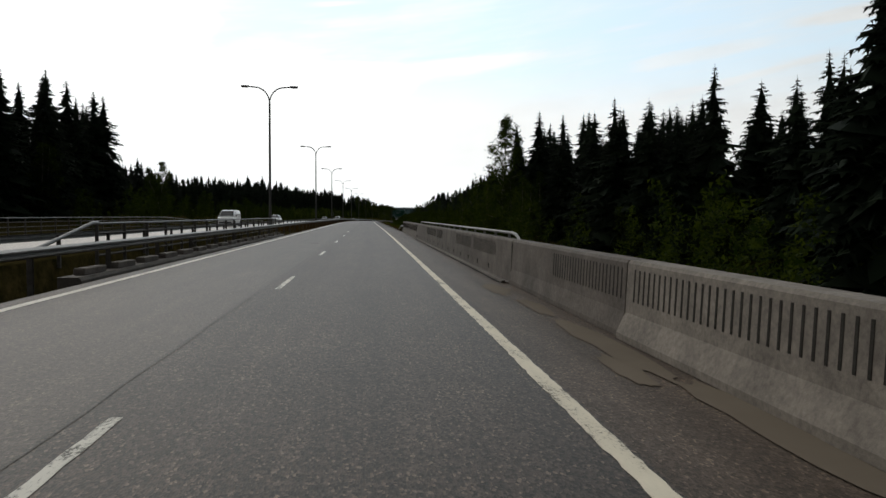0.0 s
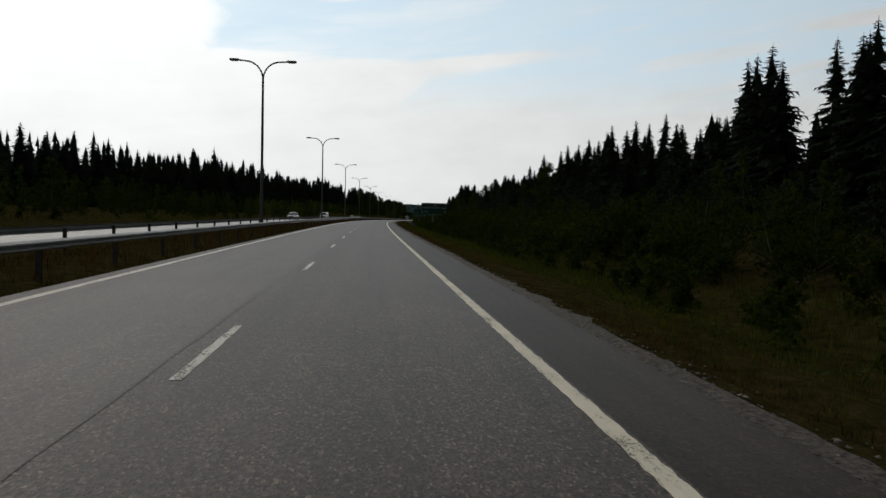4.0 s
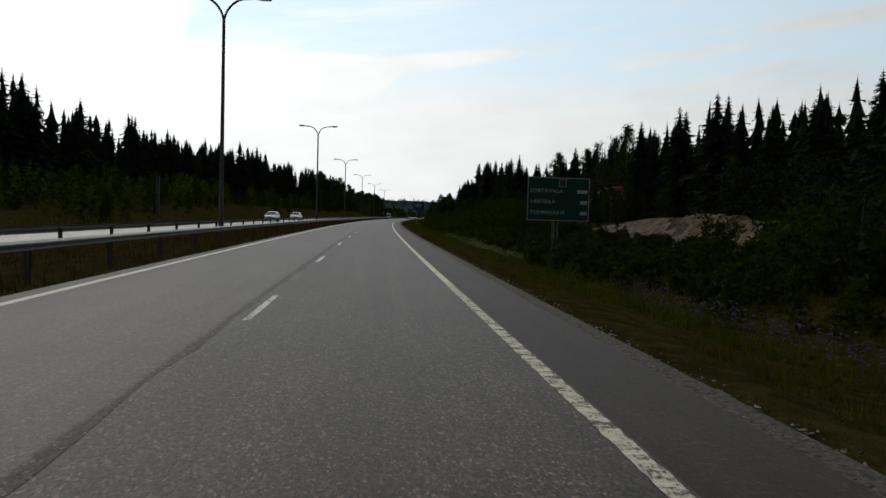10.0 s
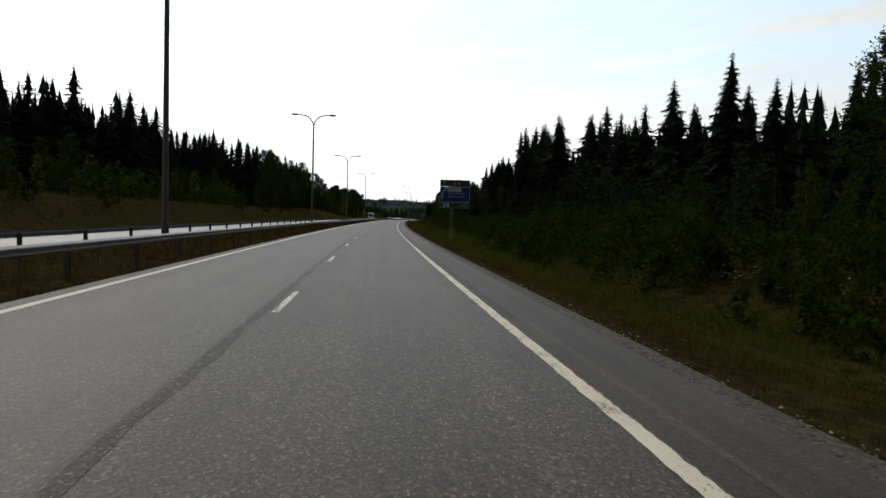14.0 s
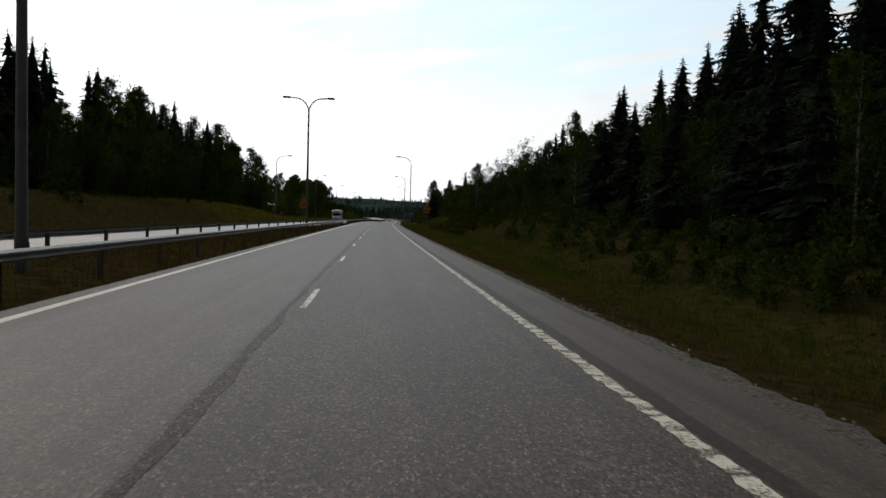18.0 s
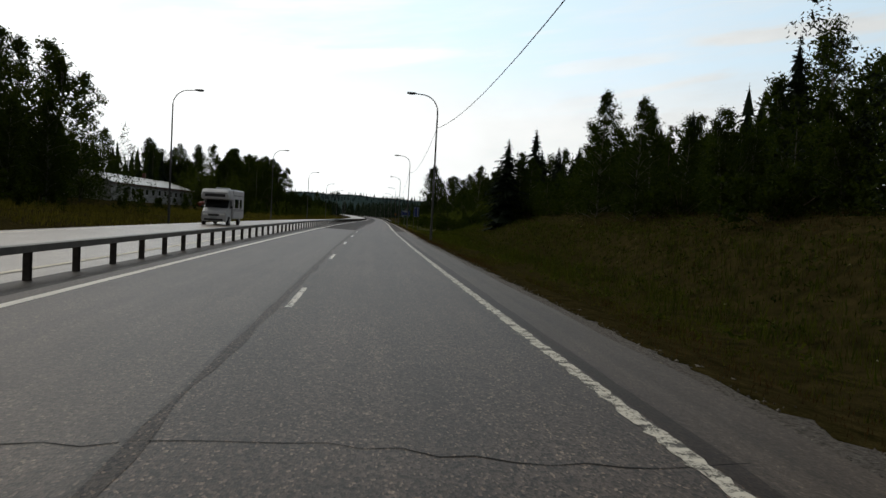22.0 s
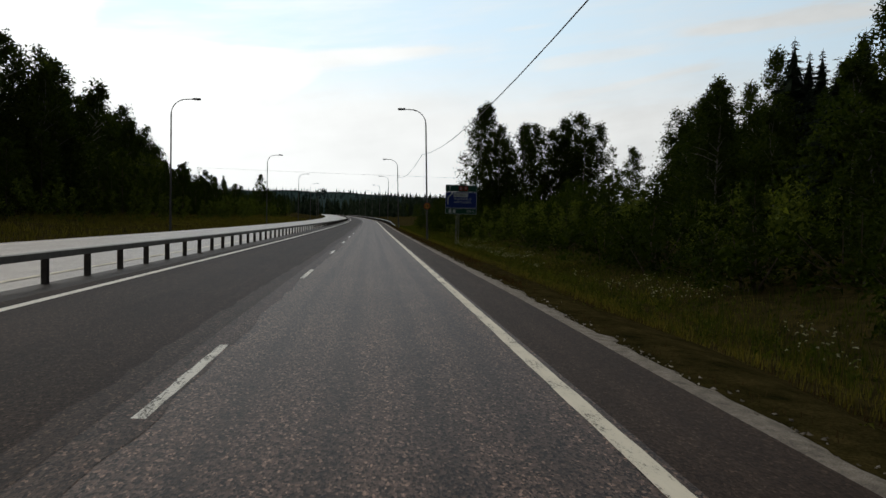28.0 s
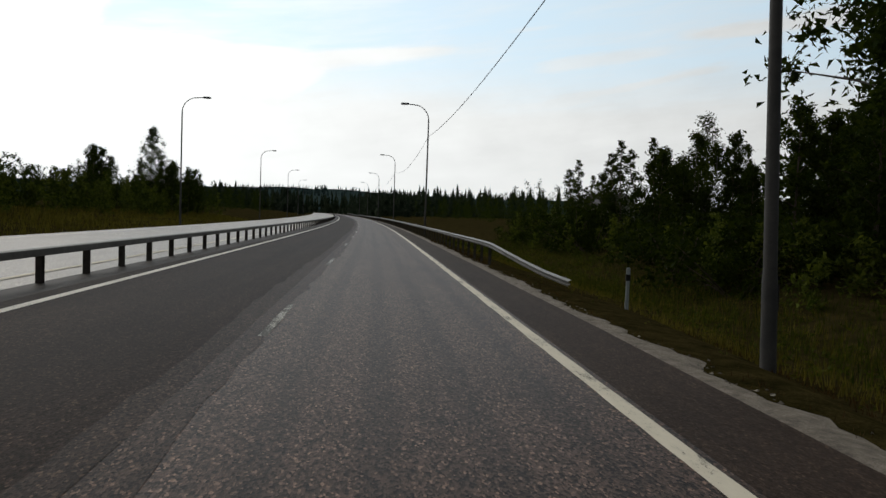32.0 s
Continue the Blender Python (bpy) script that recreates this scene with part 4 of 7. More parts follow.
for i in range(len(SAG)):
    cable("lamp_cable", at(LAMPS_R[i], UR - 0.05, HUNG[i]), at(LAMPS_R[i + 1], UR - 0.05, HUNG[i + 1]), SAG[i], "thin dark cable slung between the street lamps")


def power_pole(s, u, top):
    thing = tagged(empty("power_pole", stand(s, u, 0, 8)), "wooden power pole with a crossarm at the wood's edge", "power pole")
    foot = ground_h(s, u) - 0.5
    bm = bmesh.new()
    tube(bm, [(0, 0, foot), (0, 0, top + 0.4)], [0.15, 0.1], 10)
    part("pole", bm, M_TIMBER, thing)
    bm = bmesh.new()
    box(bm, -0.06, 0.06, -1.2, 1.2, top - 0.14, top - 0.02, 0.01)
    part("crossarm", bm, M_TIMBER, thing)
    for y in (-1.0, 1.0):
        bm = bmesh.new()
        tube(bm, [(0, y, top - 0.02), (0, y, top + 0.06)], [0.05, 0.035], 8)
        part("insulator", bm, M_POST, thing)
    return [at(s, u, 0) + Matrix.Rotation(-heading(s) + radians(8), 3, "Z") @ Vector((0, y, top + 0.05)) for y in (-1.0, 1.0)]


M_TIMBER = mottled("tarred_timber", (0.03, 0.024, 0.018), (0.07, 0.058, 0.045), 5, 0.9, 0, 0.2, 0.5, 0.3, 0, (1, 1, 0.2))
ends_l, ends_r = power_pole(956, -60, 10.2), power_pole(926, 45, 8.0)
cable("power_line", ends_l[0], ends_r[0], 0.4, "thin power line crossing high over the road", 0.014)

# ---- signs ----
M_GREEN = mottled("sign_green_sheet", (0.004, 0.035, 0.022), (0.006, 0.045, 0.028), 1.5, 0.5, 0, 0.2)
M_BLUE = mottled("sign_blue_sheet", (0.006, 0.017, 0.1), (0.009, 0.023, 0.13), 1.5, 0.5, 0, 0.2)
M_SIGNWHITE = mottled("sign_white_sheet", (0.26, 0.29, 0.29), (0.34, 0.37, 0.37), 2, 0.5, 0, 0.2)
M_RED = mottled("sign_red_sheet", (0.13, 0.012, 0.009), (0.18, 0.016, 0.011), 2, 0.5, 0, 0.2)
M_YELLOW = mottled("sign_yellow_sheet", (0.26, 0.11, 0.012), (0.32, 0.14, 0.016), 2, 0.5, 0, 0.2)
M_BLACK = mottled("sign_black_sheet", (0.01, 0.01, 0.01), (0.02, 0.02, 0.02), 2, 0.5, 0, 0.2)
M_ALU = mottled("mast_steel", (0.06, 0.06, 0.06), (0.12, 0.12, 0.118), 3, 0.6, 0.3)


def text_part(words, size, x, z, material, parent, align="LEFT", y=-0.036, name="lettering"):
    c = bpy.data.curves.new(name, "FONT")
    c.body, c.size, c.align_x, c.align_y, c.extrude = words, size, align, "CENTER", 0.002
    c.resolution_u = 3
    c.space_character = 1.08
    tmp = new(name, c)
    me = bpy.data.meshes.new_from_object(tmp.evaluated_get(bpy.context.evaluated_depsgraph_get()))
    bpy.data.objects.remove(tmp)
    bpy.data.curves.remove(c)
    me.materials.clear()
    me.materials.append(material)
    o = new(name, me)
    o.parent = parent
    o.matrix_basis = Matrix.Translation((x, y, z)) @ Euler((radians(90), 0, 0)).to_matrix().to_4x4()
    return o


def plate(name, x0, x1, z0, z1, material, parent, y0=-0.03, y1=0.0, bevel=0.01, label=""):
    bm = bmesh.new()
    box(bm, x0, x1, y0, y1, z0, z1, bevel)
    return part(name, bm, material, parent, label)


def outline(x0, x1, z0, z1, w, material, parent, y=-0.033, name="border"):
    bm = bmesh.new()
    box(bm, x0, x1, y - 0.002, y, z1 - w, z1)
    box(bm, x0, x1, y - 0.002, y, z0, z0 + w)
    box(bm, x0, x0 + w, y - 0.002, y, z0 + w, z1 - w)
    box(bm, x1 - w, x1, y - 0.002, y, z0 + w, z1 - w)
    return part(name, bm, material, parent, "pale border line")


def lattice_mast(x, top, foot, parent):
    """A three-legged lattice mast with zigzag bracing."""
    for dx, dy in ((-0.16, 0.12), (0.16, 0.12), (0.0, 0.36)):
        bm = bmesh.new()
        tube(bm, [(x + dx, dy, foot), (x + dx, dy, top)], 0.024, 6)
        part("mast_leg", bm, M_ALU, parent)
    pts = ((-0.16, 0.12), (0.16, 0.12), (0.0, 0.36))
    for i in range(3):
        bm = bmesh.new()
        z, k, zig = foot + 0.1, 0, []
        while z < top:
            dx, dy = pts[(i + k % 2) % 3]
            zig.append((x + dx, dy, z))
            z += 0.33
            k += 1
        tube(bm, zig, 0.01, 4)
        part("bracing", bm, M_ALU, parent)


def sign_at(name, s, u, label, turn=0.0):
    return tagged(empty(name, stand(s, u, -cross(u), turn)), label, "road sign")


def distance_sign(s, u0, u1, z0, z1, number, rows, foot, label, red=False):
    w = u1 - u0
    thing = sign_at("distance_sign", s, (u0 + u1) / 2, label)
    board = plate("board", -w / 2, w / 2, z0, z1, M_GREEN, thing, label="dark green board")
    outline(-w / 2 + 0.03, w / 2 - 0.03, z0 + 0.03, z1 - 0.03, 0.03, M_SIGNWHITE, thing)
    n = len(rows)
    hh = z1 - z0
    size = min(hh * (0.66 / (n + 0.9)), w * 0.088)
    outline(0.02, 0.42, z1 - 0.10 - 0.44, z1 - 0.10, 0.025, M_SIGNWHITE, thing, name="number_frame")
    text_part(number, 0.4, 0.22, z1 - 0.33, M_RED if red else M_SIGNWHITE, thing, "CENTER")
    z = z1 - 0.55 - size * 0.75
    for town, km in rows:
        text_part(town, size, -w / 2 + 0.16, z, M_SIGNWHITE, thing)
        if km.isdigit():
            text_part(km, size, w / 2 - 0.14, z, M_SIGNWHITE, thing, "RIGHT")
        else:
            plate("number_bar", w / 2 - 0.14 - size * 0.62 * len(km), w / 2 - 0.14, z - size * 0.3, z + size * 0.3, M_SIGNWHITE, thing, -0.036, -0.031, 0)
        z -= (z1 - 0.55 - z0 - 0.1) / n
    lattice_mast(-0.12, z1 - 0.2, foot, thing)


distance_sign(228.1, 5.7, 9.9, 1.75, 3.75, "6", (("LAPPEENRANTA", "226"), ("KITEE", "58")), -1.3, "dark green distance sign with pale lettering on a lattice mast")
distance_sign(323.7, 6.55, 10.1, 1.5, 3.95, "9", (("SORTAVALA", "---"), ("VÄRTSILÄ", "--"), ("TOHMAJÄRVI", "--")), -1.3, "dark green distance sign with three towns on a lattice mast", True)


def arrow_bent(x, z, size, parent):
    bm = bmesh.new()
    w = 0.055
    for a, b in (((x, z), (x, z + size * 0.55)), ((x, z + size * 0.55), (x + size * 0.32, z + size * 0.95))):
        dx, dz = b[0] - a[0], b[1] - a[1]
        ln = math.hypot(dx, dz)
        nx, nz = -dz / ln * w, dx / ln * w
        vs = [bm.verts.new((px, -0.037, pz)) for px, pz in ((a[0] - nx, a[1] - nz), (b[0] - nx, b[1] - nz), (b[0] + nx, b[1] + nz), (a[0] + nx, a[1] + nz))]
        bm.faces.new(vs)
    tx, tz = x + size * 0.32, z + size * 0.95
    vs = [bm.verts.new((tx + a, -0.0385, tz + b)) for a, b in ((0.11, 0.11), (-0.10, 0.09), (0.09, -0.12))]
    bm.faces.new(vs)
    return part("arrow", bm, M_SIGNWHITE, parent, "white bent arrow")


def exit_sign(s, u0, u1, z0, z1, foot):
    w, hh = u1 - u0, z1 - z0
    thing = sign_at("exit_sign", s, (u0 + u1) / 2, "blue and green exit sign with white lettering on a lattice mast")
    zt, zb = z1 - hh * 0.24, z0 + hh * 0.2
    plate("top_board", -w / 2, w / 2, zt + 0.006, z1, M_GREEN, thing, label="green top board")
    plate("middle_board", -w / 2, w / 2, zb + 0.006, zt - 0.006, M_BLUE, thing, label="blue middle board")
    plate("lower_board", -w / 2, w / 2, z0, zb - 0.006, M_GREEN, thing, label="dark green lower board")
    outline(-w / 2 + 0.02, w / 2 - 0.02, zt + 0.02, z1 - 0.02, 0.025, M_SIGNWHITE, thing)
    outline(-w / 2 + 0.02, w / 2 - 0.02, zb + 0.03, zt - 0.03, 0.03, M_SIGNWHITE, thing)
    outline(-w / 2 + 0.02, w / 2 - 0.02, z0 + 0.02, zb - 0.02, 0.025, M_SIGNWHITE, thing)
    arrow_bent(-w / 2 + 0.25, zb + 0.35, (zt - zb) * 0.72, thing)
    size = min((zt - zb) * 0.25, (w - 1.05) / 6.9)
    x = -w / 2 + 0.85
    plate("name_panel", x - 0.05, x + size * 4.6, zt - 0.16 - size * 1.15, zt - 0.12, M_SIGNWHITE, thing, -0.035, -0.028, 0, "white panel with a black name")
    text_part("REIJOLA", size, x, zt - 0.14 - size * 0.6, M_BLACK, thing, y=-0.039)
    text_part("MULONSALO", size * 0.9, x, zt - 0.14 - size * 1.85, M_SIGNWHITE, thing)
    text_part("NIITTYLAHTI", size * 0.9, x, zt - 0.14 - size * 2.95, M_SIGNWHITE, thing)
    bm = bmesh.new()
    box(bm, -w / 2 + 0.40, -w / 2 + 0.45, -0.037, -0.033, zt + 0.12, z1 - 0.16)
    box(bm, -w / 2 + 0.33, -w / 2 + 0.52, -0.037, -0.034, z1 - 0.2, z1 - 0.15)
    part("arrow", bm, M_SIGNWHITE, thing, "small upward arrow")
    for k, number in enumerate(("6", "9")):
        plate("number_panel", -0.25 + 0.5 * k, 0.13 + 0.5 * k, zt + 0.12, z1 - 0.12, M_RED, thing, -0.036, -0.03, 0, "red road number panel")
        text_part(number, (z1 - zt) * 0.55, -0.06 + 0.5 * k, (zt + z1) / 2, M_SIGNWHITE, thing, "CENTER", -0.039)
    text_part("500 m", (zb - z0) * 0.5, w / 2 - 0.25, (z0 + zb) / 2, M_SIGNWHITE, thing, "RIGHT")
    for k in range(2):
        bm = bmesh.new()
        box(bm, -w / 2 + 0.35 + 0.4 * k, -w / 2 + 0.62 + 0.4 * k, -0.037, -0.032, z0 + 0.12, zb - 0.12)
        part("symbol_bar", bm, M_SIGNWHITE, thing)
    lattice_mast(-0.3, z1 - 0.3, foot, thing)


exit_sign(480.7, 4.3, 7.55, 2.7, 5.75, -0.9)
exit_sign(886.2, 5.3, 8.4, 2.15, 5.0, -1.0)


def tube_leg(x, z0, z1, parent, r=0.035):
    bm = bmesh.new()
    tube(bm, [(x, 0.035 + r, z0), (x, 0.035 + r, z1)], r, 8)
    part("leg", bm, M_POST, parent, "grey tube leg")


def lane_sign(s, u0, u1, z0, z1):
    w = u1 - u0
    thing = sign_at("lane_sign", s, (u0 + u1) / 2, "tall blue lane sign with white arrows on two legs")
    plate("board", -w / 2, w / 2, z0, z1, M_BLUE, thing, label="blue board")
    outline(-w / 2 + 0.02, w / 2 - 0.02, z0 + 0.02, z1 - 0.02, 0.02, M_SIGNWHITE, thing)
    for k in (-1, 1):
        bm = bmesh.new()
        box(bm, k * w * 0.25 - 0.03, k * w * 0.25 + 0.03, -0.037, -0.033, z0 + 0.12, z1 - 0.2)
        vs = [bm.verts.new((k * w * 0.25 + a, -0.036, z1 - 0.22 + b)) for a, b in ((-0.11, 0), (0.11, 0), (0, 0.13))]
        bm.faces.new(vs)
        part("arrow", bm, M_SIGNWHITE, thing, "white arrow")
        tube_leg(k * w * 0.42, -0.7, z1, thing)


lane_sign(746.2, 3.2, 3.98, 1.75, 3.15)


def warning_sign(s, u, top, foot, label):
    thing = sign_at("warning_sign", s, u, label)
    side = 0.95
    hgt = side * 0.87

    def tri(k, y):
        cz = top - hgt * 0.62
        return [(-side / 2 * k, y, cz - hgt * 0.38 * k), (side / 2 * k, y, cz - hgt * 0.38 * k), (0, y, cz + hgt * 0.62 * k)]
    for name, k, y0, y1, m in (("red_border", 1.0, -0.004, 0.012, M_RED), ("yellow_field", 0.78, -0.010, -0.004, M_YELLOW)):
        bm = bmesh.new()
        a = [bm.verts.new(p) for p in tri(k, y0)]
        b = [bm.verts.new(p) for p in tri(k, y1)]
        bm.faces.new(a)
        bm.faces.new(b[::-1])
        for i in range(3):
            bm.faces.new((a[i], b[i], b[(i + 1) % 3], a[(i + 1) % 3]))
        part(name, bm, m, thing)
    # elk silhouette from simple pieces
    bm = bmesh.new()
    cz = top - hgt * 0.70
    y = -0.0125
    trunk_pts = ((0.20, 0.05), (0.205, -0.01), (0.155, -0.02), (0.03, -0.015), (-0.02, -0.02), (-0.055, 0.03), (-0.09, 0.063), (-0.135, 0.07), (-0.175, 0.098), (-0.15, 0.135), (-0.075, 0.138), (-0.01, 0.128), (0.05, 0.092), (0.17, 0.09))
    for pts in (trunk_pts[:5] + ((-0.01, 0.128), (0.05, 0.092), (0.17, 0.09)), (trunk_pts[4], trunk_pts[5], trunk_pts[6], trunk_pts[10], trunk_pts[11]), trunk_pts[6:11],
                ((-0.15, 0.14), (-0.08, 0.132), (-0.02, 0.15), (0.0, 0.185), (-0.08, 0.155), (-0.135, 0.16)),
                ((-0.055, 0.02), (0.0, -0.01), (-0.03, -0.07), (-0.07, -0.143), (-0.10, -0.143), (-0.065, -0.06)),
                ((-0.02, -0.005), (0.035, -0.01), (0.02, -0.06), (0.055, -0.11), (0.05, -0.125), (0.0, -0.08)),
                ((0.15, -0.01), (0.2, 0.0), (0.165, -0.07), (0.12, -0.14), (0.085, -0.14), (0.135, -0.075)),
                ((0.17, 0.03), (0.205, 0.03), (0.225, -0.05), (0.25, -0.115), (0.225, -0.115), (0.2, -0.05))):
        bm.faces.new([bm.verts.new((px, y, cz + pz)) for px, pz in pts])
    part("symbol", bm, M_BLACK, thing, "black elk symbol")
    plate("text_plate", -0.36, 0.30, top - hgt - 0.30, top - hgt - 0.04, M_RED, thing, -0.006, 0.012, 0.006, "red-edged plate under the triangle")
    plate("plate_field", -0.33, 0.27, top - hgt - 0.27, top - hgt - 0.07, M_YELLOW, thing, -0.011, -0.006, 0)
    bm = bmesh.new()
    box(bm, -0.26, 0.2, -0.014, -0.011, top - hgt - 0.20, top - hgt - 0.14)
    part("text_bars", bm, M_BLACK, thing)
    tube_leg(0, foot, top - 0.1, thing, 0.032)


warning_sign(593.0, 2.38, 3.18, -0.5, "red-edged yellow elk warning triangle with a plate on a tube post")
warning_sign(592.0, -9.5, 3.3, -0.2, "red-edged yellow warning triangle in the median beside a lamp")


def speed_sign(s, u, z):
    thing = sign_at("speed_limit_sign", s, u, "round speed limit sign clamped to a lamp pole")
    for name, r, y0, y1, m in (("red_ring", 0.31, -0.02, 0.0, M_RED), ("yellow_disc", 0.25, -0.026, -0.018, M_YELLOW)):
        bm = bmesh.new()
        bmesh.ops.create_cone(bm, cap_ends=True, segments=32, radius1=r, radius2=r, depth=y1 - y0, matrix=Matrix.Translation((0, (y0 + y1) / 2, z)) @ Euler((radians(90), 0, 0)).to_matrix().to_4x4())
        part(name, bm, m, thing)
    text_part("100", 0.28, 0, z, M_BLACK, thing, "CENTER", -0.029)
    bm = bmesh.new()
    box(bm, -0.12, 0.12, 0.002, 0.05, z - 0.04, z + 0.04, 0.004)
    part("clamp", bm, M_ALU, thing)


speed_sign(LAMPS_R[4] - 0.17, UR + SHIFT_R[4] + 0.04, 2.82)

# marker post beside the end of the roadside rail
bm = bmesh.new()
box(bm, -0.04, 0.04, -0.02, 0.02, -0.3, 1.0, 0.012)
marker = tagged(empty("marker_post", stand(949.4, 3.4, ground_h(949, 3.4))), "thin white and black reflector post in the grass", "marker post")
part("body", bm, M_SIGNWHITE, marker)
bm = bmesh.new()
box(bm, -0.052, 0.052, -0.022, 0.022, 0.7, 0.85, 0.006)
part("black_band", bm, M_BLACK, marker)

# ---- trees ----
def spruce_arrays(h, r, seed, levels, per, sprays=3, droop=0.38, core=8):
    """Tiers of drooping boughs, each a spine with side sprays, round a ragged inner cone; returns vertices and triangles."""
    rnd = random.Random(seed)
    V, F = [], []
    lop = [rnd.uniform(0.72, 1.2) for _ in range(7)]

    def reach_at(f, a=0.0):
        return 1.12 * r * min(1.0, 1.5 * (1 - f) ** 0.9) * lop[int(a / 6.2832 * 7) % 7] ** (0.5 if f < 0.7 else 0.15)
    for i in range(levels):
        f0 = 1 - (1 - min(max((i + rnd.uniform(-0.3, 0.3)) / levels, 0), 1)) ** 1.22
        n = per if f0 < 0.85 else max(5, per - 1)
        tier = rnd.uniform(0.6, 1.3)
        off = rnd.uniform(0, 6.28)
        for k in range(n):
            f = min(max(f0 + rnd.uniform(-0.4, 0.4) / levels, 0), 0.985)
            z = h * (0.04 + 0.95 * f)
            a = off + 6.283 * k / n + rnd.uniform(-0.35, 0.35)
            ln = (reach_at(f, a % 6.2832) * tier + 0.007 * h) * rnd.uniform(0.66, 1.24)
            ca, sa = math.cos(a), math.sin(a)
            dz = ln * (0.10 - (droop + 0.06) * min(1.0, (1 - f) * 1.8)) * rnd.uniform(0.7, 1.3)
            w = 0.075 * ln + 0.0014 * h
            b = len(V)
            V += [(0, 0, z + 0.006 * h), (ca * ln * 0.55 - sa * w, sa * ln * 0.55 + ca * w, z + dz * 0.62 - 0.04 * ln), (ca * ln * 0.55 + sa * w, sa * ln * 0.55 - ca * w, z + dz * 0.62 - 0.04 * ln), (ca * ln, sa * ln, z + dz * 0.9)]
            F += [(b, b + 1, b + 3), (b, b + 3, b + 2)]
            for q in range(sprays):
                g = 0.32 + 0.62 * (q + 0.5) / sprays
                sx, sy, sz = ca * ln * g, sa * ln * g, z + dz * g * 0.9
                size = ln * 0.25 * (1.2 - 0.6 * g) + 0.0055 * h * min(1.0, 5 * (1 - f))
                for sgn in (-1, 1):
                    aa = a + sgn * rnd.uniform(0.5, 1.1)
                    b = len(V)
                    V += [(sx - ca * 0.2 * size, sy - sa * 0.2 * size, sz), (sx + ca * 0.4 * size, sy + sa * 0.4 * size, sz - 0.1 * size), (sx + math.cos(aa) * size, sy + math.sin(aa) * size, sz - size * rnd.uniform(0.3, 0.95))]
                    F.append((b, b + 1, b + 2))
    # ragged inner skirts, thinning out towards the top
    rows = max(5, int(levels * 0.62))
    for i in range(rows):
        f0, f1 = 0.95 * i / rows, min(0.985, 0.95 * (i + 1.4) / rows)
        b, off = len(V), rnd.uniform(0, 6)
        V.append((0, 0, h * (0.04 + 0.95 * f1)))
        thick = 0.8 - 0.22 * f0
        for k in range(core):
            a = off + 6.283 * k / core
            q = reach_at(f0, a % 6.2832) * thick * rnd.choice((0.35, 0.8, 1.2)) + 0.002 * h
            V.append((math.cos(a) * q, math.sin(a) * q, h * (0.03 + 0.95 * f0) - q * rnd.uniform(0.0, 0.9)))
        F += [(b, b + 1 + k, b + 1 + (k + 1) % core) for k in range(core)]
    b = len(V)
    V += [(0.003 * h, 0, h * 0.95), (-0.003 * h, 0.002 * h, h * 0.95), (-0.001 * h, -0.003 * h, h * 0.95), (0, 0, h * 1.01)]
    F += [(b, b + 1, b + 3), (b + 1, b + 2, b + 3), (b + 2, b, b + 3)]
    return V, F


def leaf_arrays(clumps, per, size, rnd, flat=0.8, heart=0.62, core=16):
    """Clumps of foliage round the given centres (x, y, z, radius): a ragged dense heart and loose leaf blades about it."""
    V, F = [], []
    for cx, cy, cz, cr in clumps:
        c = Vector((cx, cy, cz))
        if heart:
            for _ in range(core):
                b = len(V)
                q = c + Vector((rnd.gauss(0, 0.5), rnd.gauss(0, 0.5), rnd.gauss(0, 0.5) * flat)) * cr * heart
                z = max(size * 1.1, min(cr * 0.34, 0.17))
                V += [q + Vector((rnd.uniform(-1, 1), rnd.uniform(-1, 1), rnd.uniform(-1, 1))) * z for _ in range(3)]
                F.append((b, b + 1, b + 2))
        for _ in range(per):
            d = Vector((rnd.gauss(0, 1), rnd.gauss(0, 1), rnd.gauss(0, 1))).normalized()
            p = c + Vector((d.x, d.y, d.z * flat)) * cr * (0.35 + 0.95 * rnd.random() ** 0.8)
            t = Vector((rnd.uniform(-1, 1), rnd.uniform(-1, 1), rnd.uniform(-1.0, 0.6))).normalized()
            s = t.cross(Vector((rnd.uniform(-1, 1), rnd.uniform(-1, 1), rnd.uniform(-1, 1)))).normalized()
            z = size * rnd.uniform(0.6, 1.4)
            b = len(V)
            V += [p - t * z + s * z * 0.4, p - t * z * 0.6 - s * z * 0.5, p + t * z]
            F.append((b, b + 1, b + 2))
    return V, F


def limb_mesh(bm, a, b, r0, r1, rnd, sides=5):
    a, b = Vector(a), Vector(b)
    mid = a.lerp(b, 0.5) + Vector((rnd.uniform(-0.15, 0.15), rnd.uniform(-0.15, 0.15), 0.1)) * (b - a).length * 0.4
    tube(bm, [a, mid, b], [r0, (r0 + r1) / 2, r1], sides)


def build_spruce(h, r, seed, levels=None):
    tree = tagged(empty("spruce_tree"), "dark green spruce with drooping boughs at the forest edge", "tree")
    V, F = spruce_arrays(h, r, seed, levels or int(h * 2.2), 9, 3)
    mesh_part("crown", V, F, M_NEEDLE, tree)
    bm = bmesh.new()
    tube(bm, [(0, 0, -0.6), (0, 0, h * 0.3), (0, 0, h * 0.97)], [0.011 * h, 0.009 * h, 0.02], 7)
    part("trunk", bm, M_BARK, tree)
    return tree


